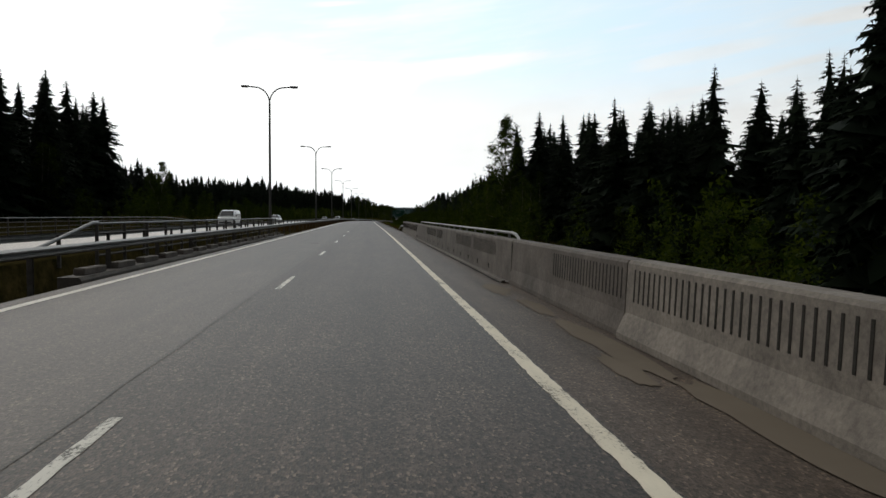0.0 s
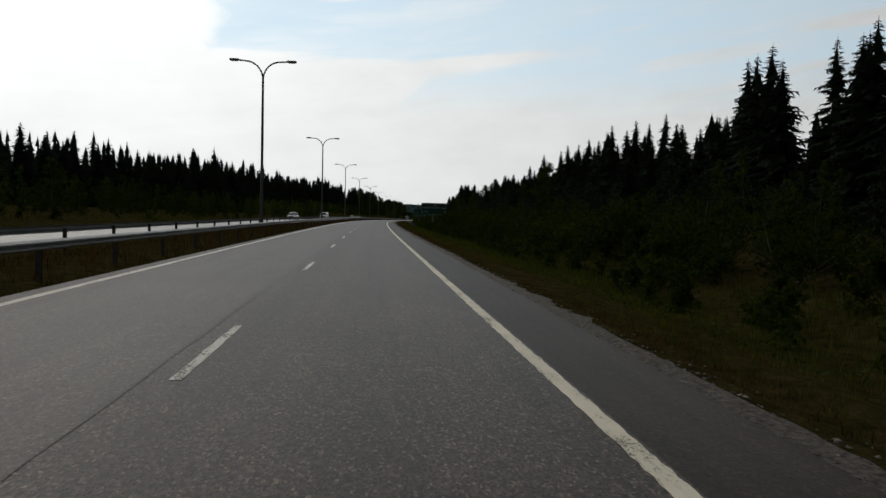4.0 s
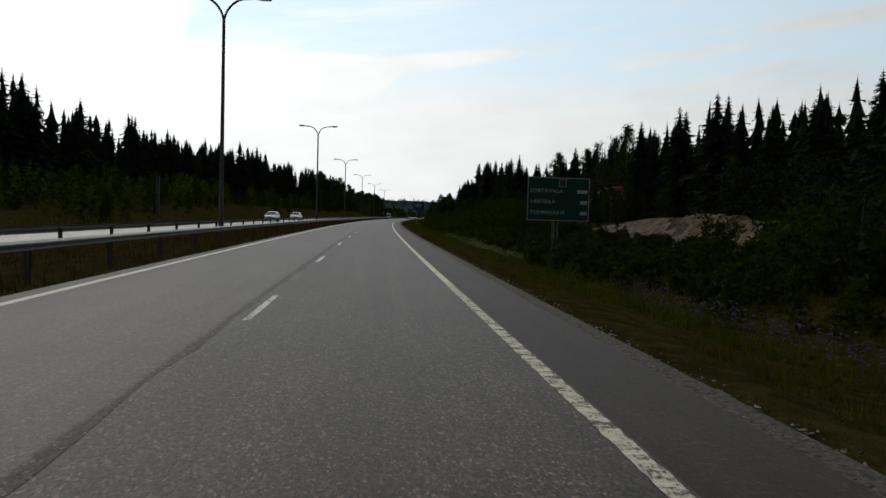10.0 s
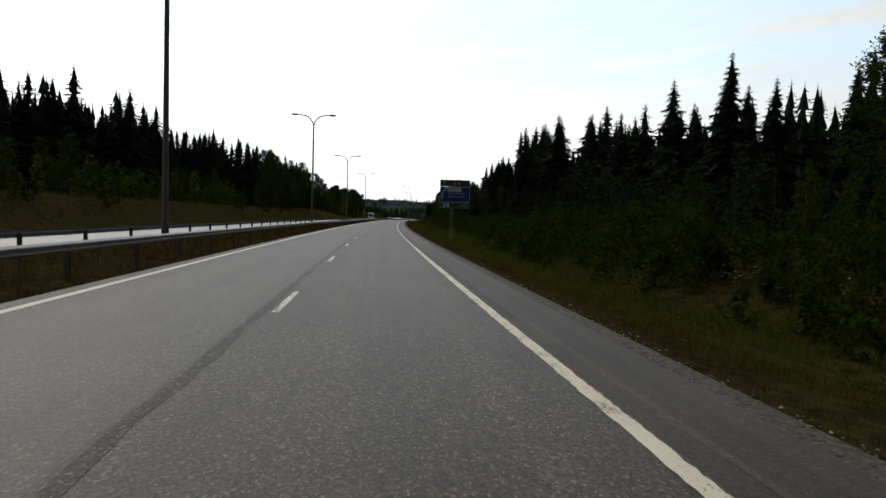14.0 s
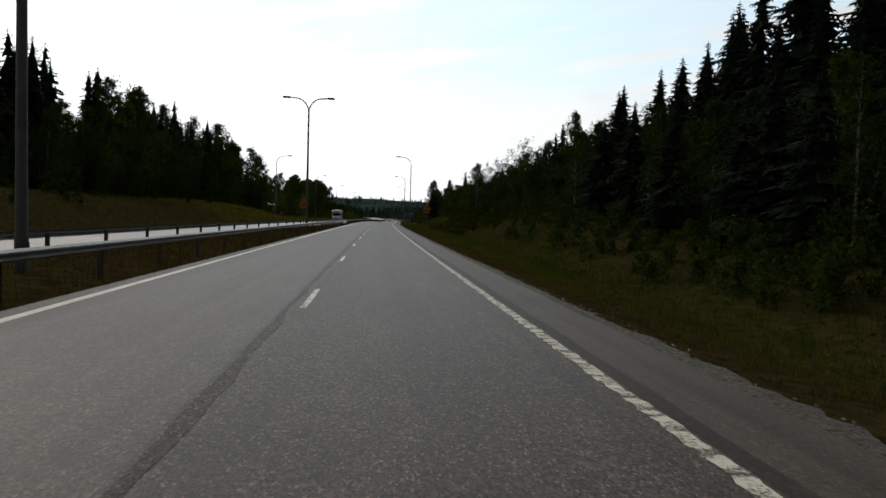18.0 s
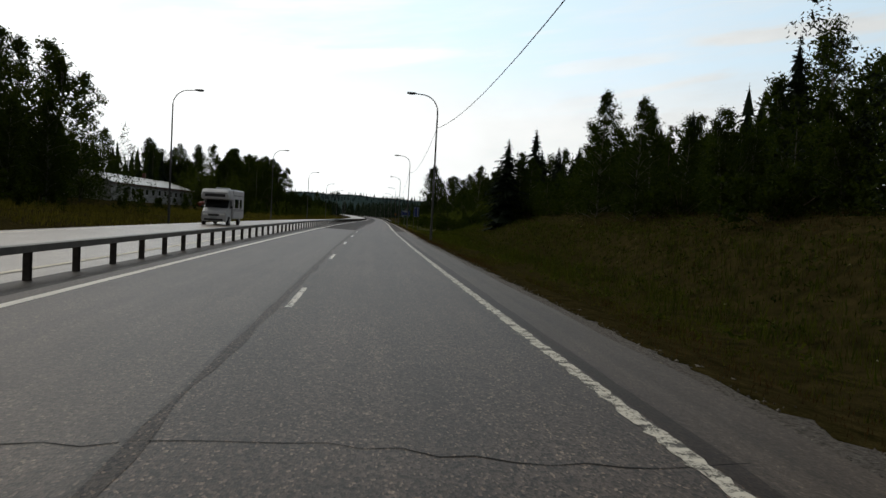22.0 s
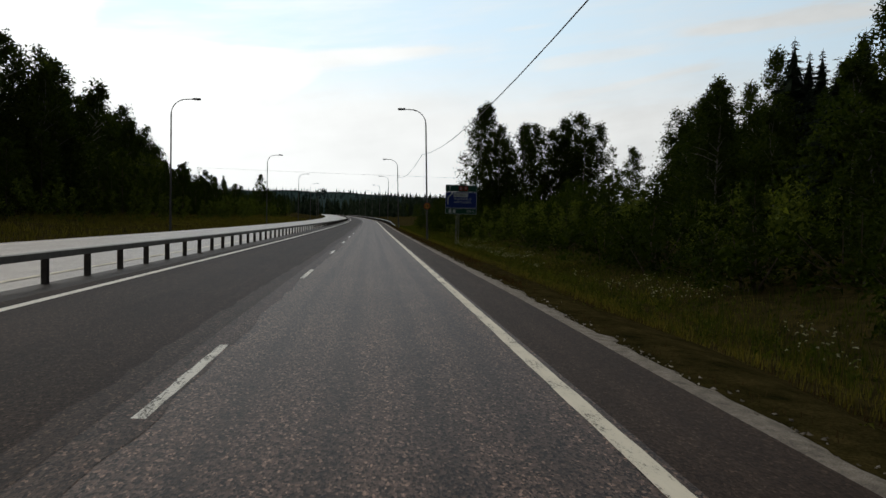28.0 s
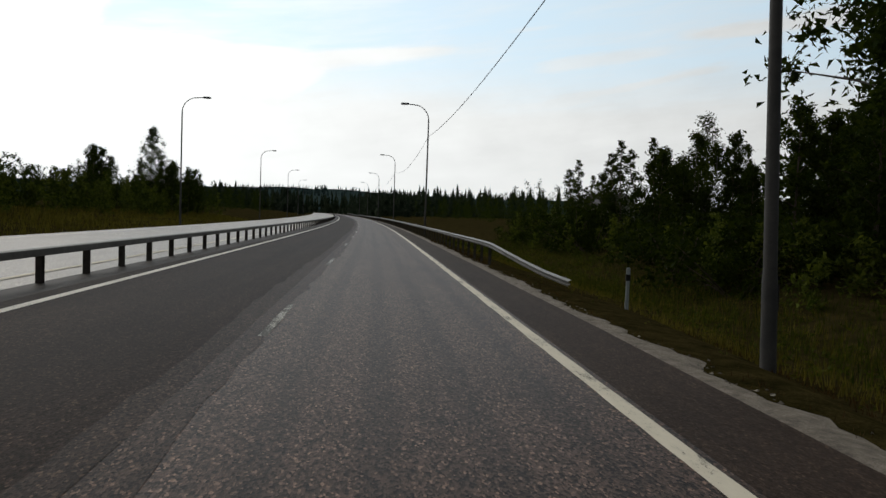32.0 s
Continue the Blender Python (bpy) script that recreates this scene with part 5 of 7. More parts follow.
def build_pine(h, seed):
    rnd = random.Random(seed)
    tree = tagged(empty("pine_tree"), "pine with a bare trunk and a loose dark crown", "tree")
    bm = bmesh.new()
    tube(bm, [(0, 0, -0.6), (0.1, 0, h * 0.5), (0, 0.1, h * 0.95)], [0.013 * h, 0.01 * h, 0.03], 7)
    clumps = []
    for i in range(34):
        z = h * (0.35 + 0.63 * (i / 34))
        a, rr = rnd.uniform(0, 6.28), h * 0.15 * (1.15 - (i / 34)) * rnd.uniform(0.3, 1)
        clumps.append((math.cos(a) * rr, math.sin(a) * rr, z, h * 0.06 * rnd.uniform(0.7, 1.3)))
        if i % 2:
            limb_mesh(bm, (0, 0, z - h * 0.04), clumps[-1][:3], 0.05, 0.015, rnd, 4)
    part("trunk", bm, M_BARK, tree)
    V, F = leaf_arrays(clumps, 46, 0.2, rnd, 0.6)
    mesh_part("crown", V, F, M_PINE_AND_SHADE, tree)
    return tree


def build_broadleaf(h, spread, seed, lean=0.0, density=34, name="birch_tree", label="green birch with a full leafy crown and gaps of sky", leaf=0.13, count=130, heads=1):
    """Broadleaved tree: the crown is widest below the middle and runs up into one or more uneven heads."""
    rnd = random.Random(seed)
    tree = tagged(empty(name), label, "tree")
    bm = bmesh.new()
    clumps = []
    for hd in range(heads):
        hh = h * (1.0 if hd == 0 else rnd.uniform(0.72, 0.93))
        ox, oy = (0, 0) if hd == 0 else (rnd.choice((-1, 1)) * spread * rnd.uniform(0.4, 0.75), rnd.uniform(-0.5, 0.5) * spread)
        ln = lean if hd == 0 else ox * 0.4
        tube(bm, [(ox * 0.1, oy * 0.1, -0.5), (ox * 0.5 + 0.12, oy * 0.5 + 0.05, hh * 0.35), (ox + ln * 0.8, oy, hh * 0.7), (ox + ln * 1.2, oy + 0.05, hh * 0.96)], [0.009 * h, 0.006 * h, 0.004 * h, 0.015], 7)
        n = count // heads
        for i in range(n):
            f = (i + rnd.uniform(0.1, 0.9)) / n
            z = hh * (0.05 + 0.93 * f)
            env = spread * (0.62 if heads > 1 else 1.0) * (1 - (abs(f - 0.34) / 0.7) ** 1.7 * 0.95) * rnd.choice((0.75, 0.95, 1.1))
            a, rr = rnd.uniform(0, 6.28), env * rnd.uniform(0.2, 0.95)
            cx, cy = math.cos(a) * rr + ox * min(1, f * 1.6) + ln * f, math.sin(a) * rr + oy * min(1, f * 1.6)
            clumps.append((cx, cy, z, spread * rnd.uniform(0.15, 0.31) * (1.15 - 0.55 * f)))
            if i % 4 == 0:
                limb_mesh(bm, (ox * min(1, f * 1.4) + ln * f * 0.8, oy * min(1, f * 1.4), z - h * 0.08), (cx, cy, z), 0.004 * h, 0.012, rnd, 4)
    part("trunk", bm, M_BIRCH if name == "birch_tree" else M_BARK, tree)
    V, F = leaf_arrays(clumps, density, leaf, rnd, 0.95, 0.6, 30)
    mesh_part("crown", V, F, M_LEAF, tree)
    return tree


def build_bush(h, spread, seed, density=40):
    rnd = random.Random(seed)
    bush = tagged(empty("willow_bush"), "dense dark green willow bush in the roadside ditch", "bush")
    bm = bmesh.new()
    clumps = []
    for i in range(26):
        a, rr = rnd.uniform(0, 6.28), spread * rnd.uniform(0.0, 0.95)
        z = h * rnd.uniform(0.08, 0.88) * (1 - 0.4 * rr / spread)
        c = (math.cos(a) * rr, math.sin(a) * rr, z)
        clumps.append((*c, h * rnd.uniform(0.13, 0.28)))
        if i % 3 == 0:
            limb_mesh(bm, (rnd.uniform(-0.2, 0.2), rnd.uniform(-0.2, 0.2), -0.3), c, 0.04, 0.012, rnd, 4)
    part("stem", bm, M_BARK, bush)
    V, F = leaf_arrays(clumps, density, 0.09, rnd)
    mesh_part("foliage", V, F, M_WILLOW, bush)
    return bush


SPRUCES = [build_spruce(20, 3.0, 1), build_spruce(18, 2.6, 2), build_spruce(21, 3.3, 3), build_spruce(16, 2.7, 5), build_spruce(19, 2.5, 8)]
PINES = [build_pine(19, 6)]
BIRCHES = [build_broadleaf(12, 3.5, 11, count=120), build_broadleaf(10, 3.7, 12, 0.3, heads=2), build_broadleaf(14, 3.7, 13, -0.3, count=125), build_broadleaf(13, 4.3, 14, 0.2, heads=3, count=130)]
SMALL = [build_broadleaf(6, 1.8, 21, 0.1, 26, "young_tree", "young leafy tree among the roadside bushes", 0.11, 56), build_broadleaf(7.5, 1.9, 22, -0.1, 26, "young_tree", "young leafy tree among the roadside bushes", 0.11, 60, 2)]
BUSHES = [build_bush(2.6, 1.9, 31), build_bush(3.4, 2.3, 32), build_bush(2.0, 1.6, 33)]
BASE_H = {}
for t_, h_ in zip(SPRUCES + PINES + BIRCHES + SMALL + BUSHES, (20, 18, 21, 16, 19, 19, 12, 10, 14, 13, 6, 7.5, 2.6, 3.4, 2.0)):
    BASE_H[t_.name] = h_
FIRST_USE = set()
rt = random.Random(77)


def plant(kind, s, u, height, group):
    """Stand a copy of that tree there, at that height."""
    k = height / BASE_H[kind.name]
    wide = max(k, 0.75 * k + 0.2) if kind in SPRUCES else k
    m = Matrix.LocRotScale(at(s, u, ground_h(min(max(s, -60), 1490), u) - 0.05), Euler((0, 0, rt.uniform(0, 6.28))), (wide * rt.uniform(0.9, 1.12), wide * rt.uniform(0.9, 1.12), k))
    if kind.name not in FIRST_USE:
        FIRST_USE.add(kind.name)
        kind.matrix_basis = m
        return tagged(kind, group=group)
    ob = copy_thing(kind, Matrix())
    ob.matrix_basis = m
    return tagged(ob, group=group)


def belt(kinds, s0, s1, u0, u1, h0, h1, count, group):
    for i in range(count):
        s = s0 + (s1 - s0) * (i + rt.uniform(0.1, 0.9)) / count
        kind, u, h = rt.choice(kinds), rt.uniform(u0, u1), rt.uniform(h0, h1)
        # low growth in front of the spoil heaps
        plant(kind, s, u, min(h, 1.1) if 315 < s < 352 and 0 < u < 25 else h, group)


RIGHT, LEFT = "trees along the right verge", "trees along the far verge"
# right side: spruce edge, then mixed young trees, then birches
belt(SPRUCES, 118, 135, 40, 47, 14.5, 17.2, 5, RIGHT)
belt(SPRUCES, 135, 190, 38, 45, 16.5, 19.5, 17, RIGHT)
belt(SPRUCES, 190, 218, 40, 47, 13, 15.5, 8, RIGHT)
belt(SPRUCES, 218, 248, 39, 44, 16, 18.5, 8, RIGHT)
belt(SPRUCES, 248, 300, 40, 47, 15, 18, 15, RIGHT)
belt(SPRUCES, 300, 312, 40, 46, 13.5, 16.5, 4, RIGHT)
plant(SPRUCES[0], 313, 40, 16.5, RIGHT)
belt(SPRUCES, 345, 372, 40, 46, 12.5, 15, 9, RIGHT)
belt(SPRUCES + BIRCHES[2:3], 372, 470, 40, 48, 15, 18.5, 28, RIGHT)
belt(SPRUCES, 470, 528, 31, 39, 15.5, 18.5, 18, RIGHT)
belt(SPRUCES, 528, 600, 30, 39, 19, 23.5, 24, RIGHT)
belt(SPRUCES, 70, 120, 24, 36, 11.5, 15, 16, RIGHT)
plant(BIRCHES[2], 79, 15, 14.5, RIGHT)
plant(SPRUCES[1], 83, 17.5, 14, RIGHT)
plant(SPRUCES[0], 77, 19, 15, RIGHT)
belt(BIRCHES + SMALL, 66, 120, 13, 22, 5, 8, 16, RIGHT)
belt(SMALL + SPRUCES[3:4], 110, 470, 15, 30, 4, 7.5, 70, RIGHT)
belt(BIRCHES + SPRUCES, 540, 600, 15, 22, 7, 9.5, 26, RIGHT)
belt(SPRUCES, 535, 605, 23, 29, 13, 16.5, 22, RIGHT)
# on and behind the bank: single birches in front, tall wood further back
plant(BIRCHES[0], 626.5, 11.8, 8.0, RIGHT)
plant(BIRCHES[2], 683, 12.8, 7.0, RIGHT)
plant(BIRCHES[2], 690.5, 13, 8.6, RIGHT)
plant(SPRUCES[3], 711, 10.4, 8.4, RIGHT)
plant(BIRCHES[1], 714, 12.2, 6.8, RIGHT)
belt(BIRCHES + SMALL, 600, 640, 13.5, 19, 5, 7, 16, RIGHT)
belt(BIRCHES + SMALL, 640, 742, 14, 20, 5, 7, 22, RIGHT)
belt(SPRUCES + BIRCHES, 606, 650, 30, 40, 13, 16, 14, RIGHT)
belt(SPRUCES + BIRCHES, 650, 705, 32, 42, 15, 18, 18, RIGHT)
belt(SPRUCES + BIRCHES, 705, 748, 32, 42, 11.5, 13.5, 14, RIGHT)
belt(SPRUCES + BIRCHES, 750, 775, 32, 42, 14.5, 17, 9, RIGHT)
plant(BIRCHES[2], 758, 14.1, 10.3, RIGHT)
belt(BIRCHES, 745, 842, 15, 20, 6.5, 8.5, 20, RIGHT)
belt(SPRUCES + BIRCHES, 775, 860, 31, 40, 15, 18, 30, RIGHT)
belt(BIRCHES[2:] + SPRUCES[:2], 852, 915, 33, 42, 15, 18, 24, RIGHT)
belt(BIRCHES + SPRUCES[1:2], 848, 877, 23, 30, 9.5, 12.5, 12, RIGHT)
plant(SMALL[0], 876, 18.2, 5.6, RIGHT)
belt(SMALL, 800, 925, 12, 20, 3.0, 4.6, 30, RIGHT)
for k_, s_, u_, h_ in ((2, 961, 20.2, 20.5), (2, 965.5, 22.8, 21.5), (0, 958.5, 23.6, 17.0), (1, 963, 25.5, 15.0), (2, 962, 38.5, 18.5), (0, 966, 42.5, 20.0), (2, 964, 46.0, 18.0), (3, 960, 41.5, 15.0), (1, 968, 45.0, 16.0), (0, 966, 54.5, 14.0), (2, 959, 29.0, 17.0), (1, 962, 32.0, 17.5), (0, 960, 35.0, 16.5), (2, 966, 30.5, 18.0)):
    plant(BIRCHES[k_], s_, u_, h_ * 1.2, RIGHT)
belt(BIRCHES, 957, 970, 19, 26, 8, 12, 6, RIGHT)
plant(BIRCHES[1], 977.6, 18.1, 7.4, RIGHT)
belt(SMALL, 950, 990, 13, 26, 4.5, 7.5, 34, RIGHT)
belt(SMALL, 990, 1030, 16, 30, 2.0, 3.2, 14, RIGHT)
belt(BIRCHES, 955, 984, 19, 28, 6.5, 9, 8, RIGHT)
# left side
belt(SPRUCES, 78, 128, -56, -47, 19, 22.5, 18, LEFT)
belt(SPRUCES, 125, 250, -60, -53, 11, 14.5, 26, LEFT)
plant(BIRCHES[3], 98, -47, 13.5, LEFT)
plant(BIRCHES[1], 116, -50, 13, LEFT)
plant(BIRCHES[1], 175, -53, 13.5, LEFT)
belt(SMALL, 150, 600, -46, -32, 4, 7, 46, LEFT)
belt(BIRCHES, 600, 725, -40, -35, 8, 13, 22, LEFT)
belt(BIRCHES, 640, 748, -50, -42, 18, 22, 20, LEFT)
belt(BIRCHES, 740, 835, -80, -72, 15, 18, 14, LEFT)
belt(BIRCHES, 852, 885, -74, -56, 16, 19.5, 14, LEFT)
belt(BIRCHES, 855, 888, -50, -40, 14, 17.5, 13, LEFT)
belt(BIRCHES, 888, 916, -48, -40, 17, 20, 11, LEFT)
belt(BIRCHES, 900, 960, -48, -40, 7, 10, 14, LEFT)
belt(SMALL, 850, 975, -38, -32, 6, 9.5, 26, LEFT)
belt(BIRCHES + SMALL, 960, 1000, -43, -38, 7.5, 10, 18, LEFT)
plant(SPRUCES[0], 997.7, -40, 9.5, LEFT)
belt(BIRCHES, 900, 980, -64, -53, 19.5, 22.5, 24, LEFT)
belt(BIRCHES, 978, 993, -62, -53, 17, 20.5, 9, LEFT)
belt(BIRCHES, 992, 1001, -58, -52, 12, 15, 5, LEFT)
plant(BIRCHES[2], 1051.5, -36.3, 13, LEFT)
plant(BIRCHES[3], 1049.5, -35.0, 10, LEFT)
plant(BIRCHES[0], 1046, -43, 9.2, LEFT)
belt(BIRCHES + SMALL, 1042, 1060, -44, -28, 6.5, 9, 12, LEFT)
belt(SMALL, 1002, 1040, -44, -34, 3, 5, 12, LEFT)
plant(PINES[0], 418, 42, 17, RIGHT)
plant(PINES[0], 437, 44, 18, RIGHT)
# bushes
BUSHR = "bushes in the right ditch"
belt(BUSHES, 66, 300, 9.5, 15, 2.0, 3.6, 80, BUSHR)
belt(BUSHES, 300, 470, 9.5, 15, 2.2, 3.8, 56, BUSHR)
belt(BUSHES, 470, 600, 11, 17, 1.6, 3.2, 34, BUSHR)
belt(BUSHES, 600, 740, 12.5, 16, 1.6, 3.0, 40, BUSHR)
belt(BUSHES, 740, 1000, 9.5, 14.5, 2.0, 3.6, 84, BUSHR)


def thicket(name, s0, s1, u0, u1, h0, h1, count, label, material=None):
    """Leafy growth behind the front trees, too dense to tell apart."""
    rnd = random.Random(int(s0))
    clumps = []
    for _ in range(count):
        s, u = rnd.uniform(s0, s1), rnd.uniform(u0, u1)
        h = rnd.uniform(h0, h1)
        if 315 < s < 352 and 8 < u < 25:
            h = min(h, 0.8)
        p = at(s, u, ground_h(s, u))
        n = int(5 + h * 0.9)
        for k in range(n):
            z = (k + 0.5) / n
            q = (0.25 + 0.13 * h) * (1.1 - 0.8 * z)
            clumps.append((p.x + rnd.uniform(-q, q), p.y + rnd.uniform(-q, q), p.z + h * z * 0.93, (0.22 + 0.085 * h) * (1.15 - 0.6 * z) * rnd.uniform(0.7, 1.2)))
    near = -20 < u0 < 16
    V, F = leaf_arrays(clumps, 28 if near else 15, 0.105 if near else 0.16, rnd, 0.95, 0.66, 14 if near else 20)
    return tagged(mesh_part(name, V, F, material or M_LEAF), label, "thicket", kind="stuff")


# needle tone on leafy undergrowth puts the wood's shade into its colour
thicket("thicket", 62, 470, 14, 36, 3.5, 6.5, 480, "dense dark undergrowth in front of the spruce wood", M_PINE_AND_SHADE)
thicket("thicket", 470, 600, 18, 30, 4, 8, 190, "dense dark undergrowth on the bank", M_PINE_AND_SHADE)
thicket("thicket", 600, 850, 17, 34, 4.5, 7.0, 400, "dense leafy wood behind the roadside trees")
thicket("thicket", 850, 955, 22, 40, 4.5, 8, 170, "dense leafy wood behind the birches")
thicket("thicket", 845, 1020, 14, 40, 2, 3.6, 230, "low leafy growth beside the road", M_LEAF_LIT)
thicket("thicket", 90, 600, -56, -38, 3, 6, 360, "dark undergrowth beyond the other carriageway")
thicket("thicket", 600, 770, -60, -40, 8, 13, 200, "dense leafy wood beyond the other carriageway")
thicket("thicket", 735, 850, -90, -64, 8, 13, 150, "dense leafy wood behind the long building")
thicket("thicket", 838, 998, -60, -42, 6, 12, 360, "dense leafy wood beyond the other carriageway", M_LEAF_LIT)
thicket("thicket", 960, 1100, -60, -30, 2.5, 6, 160, "low leafy growth beyond the other carriageway")
thicket("bushes", 66, 300, 10.5, 16, 2.0, 3.6, 150, "dense willow scrub in the roadside ditch", M_WILLOW)
thicket("bushes", 300, 470, 10.5, 16, 2.0, 3.9, 130, "dense willow scrub in the roadside ditch", M_WILLOW)
thicket("bushes", 745, 930, 11, 16, 2.3, 4.0, 150, "hedge-like willow scrub beside the verge", M_LEAF_LIT)
thicket("bushes", 304, 352, 8, 15.5, 0.7, 0.8, 330, "low dark scrub in front of the spoil heaps", M_WILLOW)
thicket("thicket", 300, 317, 17, 32, 4.5, 6.5, 60, "dense dark undergrowth beside the spoil heap", M_PINE_AND_SHADE)
thicket("thicket", 316, 350, 27, 44, 4.5, 7, 120, "dense dark undergrowth behind the spoil heap", M_PINE_AND_SHADE)
thicket("ditch_scrub", 66, 300, 6.4, 10.5, 0.7, 1.7, 330, "low dark scrub and tall herbs in the ditch")
thicket("ditch_scrub", 300, 470, 6.6, 10.5, 0.7, 1.7, 230, "low dark scrub and tall herbs in the ditch")
thicket("bushes", 885, 1000, 9.5, 14, 1.2, 2.6, 120, "light green bushes beside the grassy verge", M_LEAF_LIT)
thicket("bushes", 80, 640, -40, -28, 1.4, 3.2, 150, "scattered bushes on the far verge", M_WILLOW)
thicket("bushes", 320, 560, -47, -34, 2.5, 6, 140, "olive green bushes in front of the far wood", M_LEAF_LIT)
thicket("bank_scrub", 478, 604, 8.5, 17, 0.6, 1.7, 260, "low dark scrub on the bank")
thicket("bank_scrub", 598, 640, 9, 15.5, 0.5, 1.7, 110, "low dark scrub on the bank", M_WILLOW)
thicket("bank_scrub", 600, 650, 6.5, 11, 0.3, 0.7, 90, "patches of tall herbs on the bank", M_BANK)
thicket("thicket", 600, 672, 14.5, 24, 5.5, 9.5, 130, "dense dark young trees above the bank", M_PINE_AND_SHADE)
thicket("bushes", 660, 840, -36, -26.5, 1.2, 3.0, 80, "scattered bushes on the far verge", M_WILLOW)
thicket("bushes", 840, 1070, -38, -28, 2.0, 5.0, 190, "light green bushes on the far verge", M_LEAF_LIT)


def woods(name, places, label, levels=13, per=6, sprays=1, material=None):
    """Trees deep in the wood or far off, joined."""
    V, F = [], []
    stock = []
    for k in range(5):
        stock.append(spruce_arrays(1.0, 0.145 + 0.012 * k, 100 + k, levels, per, sprays, 0.38, 7))
    for i, (p, h) in enumerate(places):
        v, f = stock[i % 5]
        b, a = len(V), rt.uniform(0, 6.28)
        ca, sa = math.cos(a) * h, math.sin(a) * h
        V += [(p.x + x * ca - y * sa, p.y + x * sa + y * ca, p.z + z * h) for x, y, z in v]
        F += [(x + b, y + b, z + b) for x, y, z in f]
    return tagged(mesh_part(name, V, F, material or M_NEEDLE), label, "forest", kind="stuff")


def scatter(s0, s1, u0, u1, h0, h1, count):
    out = []
    for i in range(count):
        s, u = rt.uniform(s0, s1), rt.uniform(u0, u1)
        out.append((at(s, u, ground_h(min(max(s, -60), 1490), min(max(u, -140), 140)) - 0.1), rt.uniform(h0, h1)))
    return out


woods("forest_edge", scatter(250, 335, -61, -54, 13, 15.5, 28) + scatter(335, 520, -66, -57, 17, 21, 56) + scatter(520, 645, -64, -54, 19, 24, 50) + scatter(600, 735, -52, -43, 18, 22, 40), "dark spruce edge of the wood beyond the other carriageway", 30, 8)
woods("forest_interior", scatter(120, 318, 43, 68, 14, 17.8, 190) + scatter(318, 345, 50, 75, 8, 10, 24) + scatter(345, 372, 42, 50, 13.5, 15.5, 16) + scatter(376, 610, 44, 70, 15.5, 19.5, 230), "deep dark spruce wood behind the forest edge", 16, 6)
woods("forest_interior", scatter(60, 250, -85, -60, 11, 13.5, 140) + scatter(250, 340, -85, -60, 13, 15, 70) + scatter(340, 520, -90, -64, 17, 21, 150) + scatter(520, 660, -90, -62, 20, 24, 150), "deep dark spruce wood beyond the other carriageway", 16, 6)
woods("forest_interior", scatter(606, 775, 38, 62, 13, 17, 150) + scatter(775, 915, 38, 60, 14, 17.5, 120), "dark wood behind the roadside birches", 11, 6)
woods("forest_interior", scatter(640, 1000, -110, -64, 12, 16, 260), "dark wood behind the long building", 11, 6)
woods("forest_interior", scatter(-40, 15, 16, 42, 12, 16, 28) + scatter(15, 48, 19, 40, 12.5, 16.5, 34) + scatter(48, 90, 20, 42, 11.5, 15.2, 50), "dark spruce wood below the bridge", 32, 9, 3)
thicket("thicket", -20, 66, 8, 30, 3.5, 6.5, 90, "dense dark undergrowth below the bridge")
woods("forest_interior", scatter(-10, 60, -70, -40, 12, 18, 60), "dark spruce wood beside the other bridge", 12, 6)
woods("far_woods", scatter(1240, 1480, 9.5, 100, 12, 15.5, 300), "distant dark wood along the road", 14, 6, 1, M_FAR_HAZE)
thicket("far_growth", 1015, 1250, 24, 90, 5, 9, 170, "distant leafy wood beside the road")
thicket("far_growth", 1085, 1300, -90, -34, 5, 9.5, 170, "distant leafy wood beyond the other carriageway")
woods("far_woods", scatter(1290, 1480, -110, -23, 11, 14.5, 220), "distant dark wood along the road", 8, 5, 1, M_FAR_HAZE)
woods("far_woods", scatter(1470, 1620, -130, 130, 14, 19, 260), "distant dark wood where the road bends out of sight", 8, 5, 1, M_FAR_HAZE)
hv, hf = [], []
rh = random.Random(8)


def hill_z(x, row):
    return (0, 20 + 4 * math.sin(x * 0.004) + 2 * math.sin(x * 0.017), 36 + 7 * math.sin(x * 0.0023 + 1) + 3 * math.sin(x * 0.011), 14)[row]


for i in range(160):
    x = -2600 + 5600 * i / 159
    for k, dy in enumerate((-260, 0, 350, 900)):
        hv.append((x, 2000 + dy, hill_z(x, k) - 1 + (rh.uniform(-1.5, 1.5) if k else 0)))
for i in range(159):
    for k in range(3):
        a = i * 4 + k
        hf.append((a, a + 4, a + 5, a + 1))
far_p = []
for i in range(1300):
    x = rt.uniform(-900, 1500)
    k = rt.random()
    far_p.append((Vector((x, 2000 + 350 * k, hill_z(x, 1) * (1 - k) + hill_z(x, 2) * k - 3)), rt.uniform(9, 14)))
# bluish tone of the ridge holds the haze of distance
M_HILL_HAZE = mottled("far_hill_haze", (0.016, 0.028, 0.028), (0.036, 0.054, 0.052), 0.02, 0.9, 0, 0.0, 0, 0.3)
woods("far_woods", far_p, "far wooded ridge on the horizon", 6, 5, 1, M_HILL_HAZE)
tagged(mesh_part("far_hill", hv, hf, M_HILL_HAZE, smooth=True), "hazy wooded hill on the horizon", "hill", kind="structure")




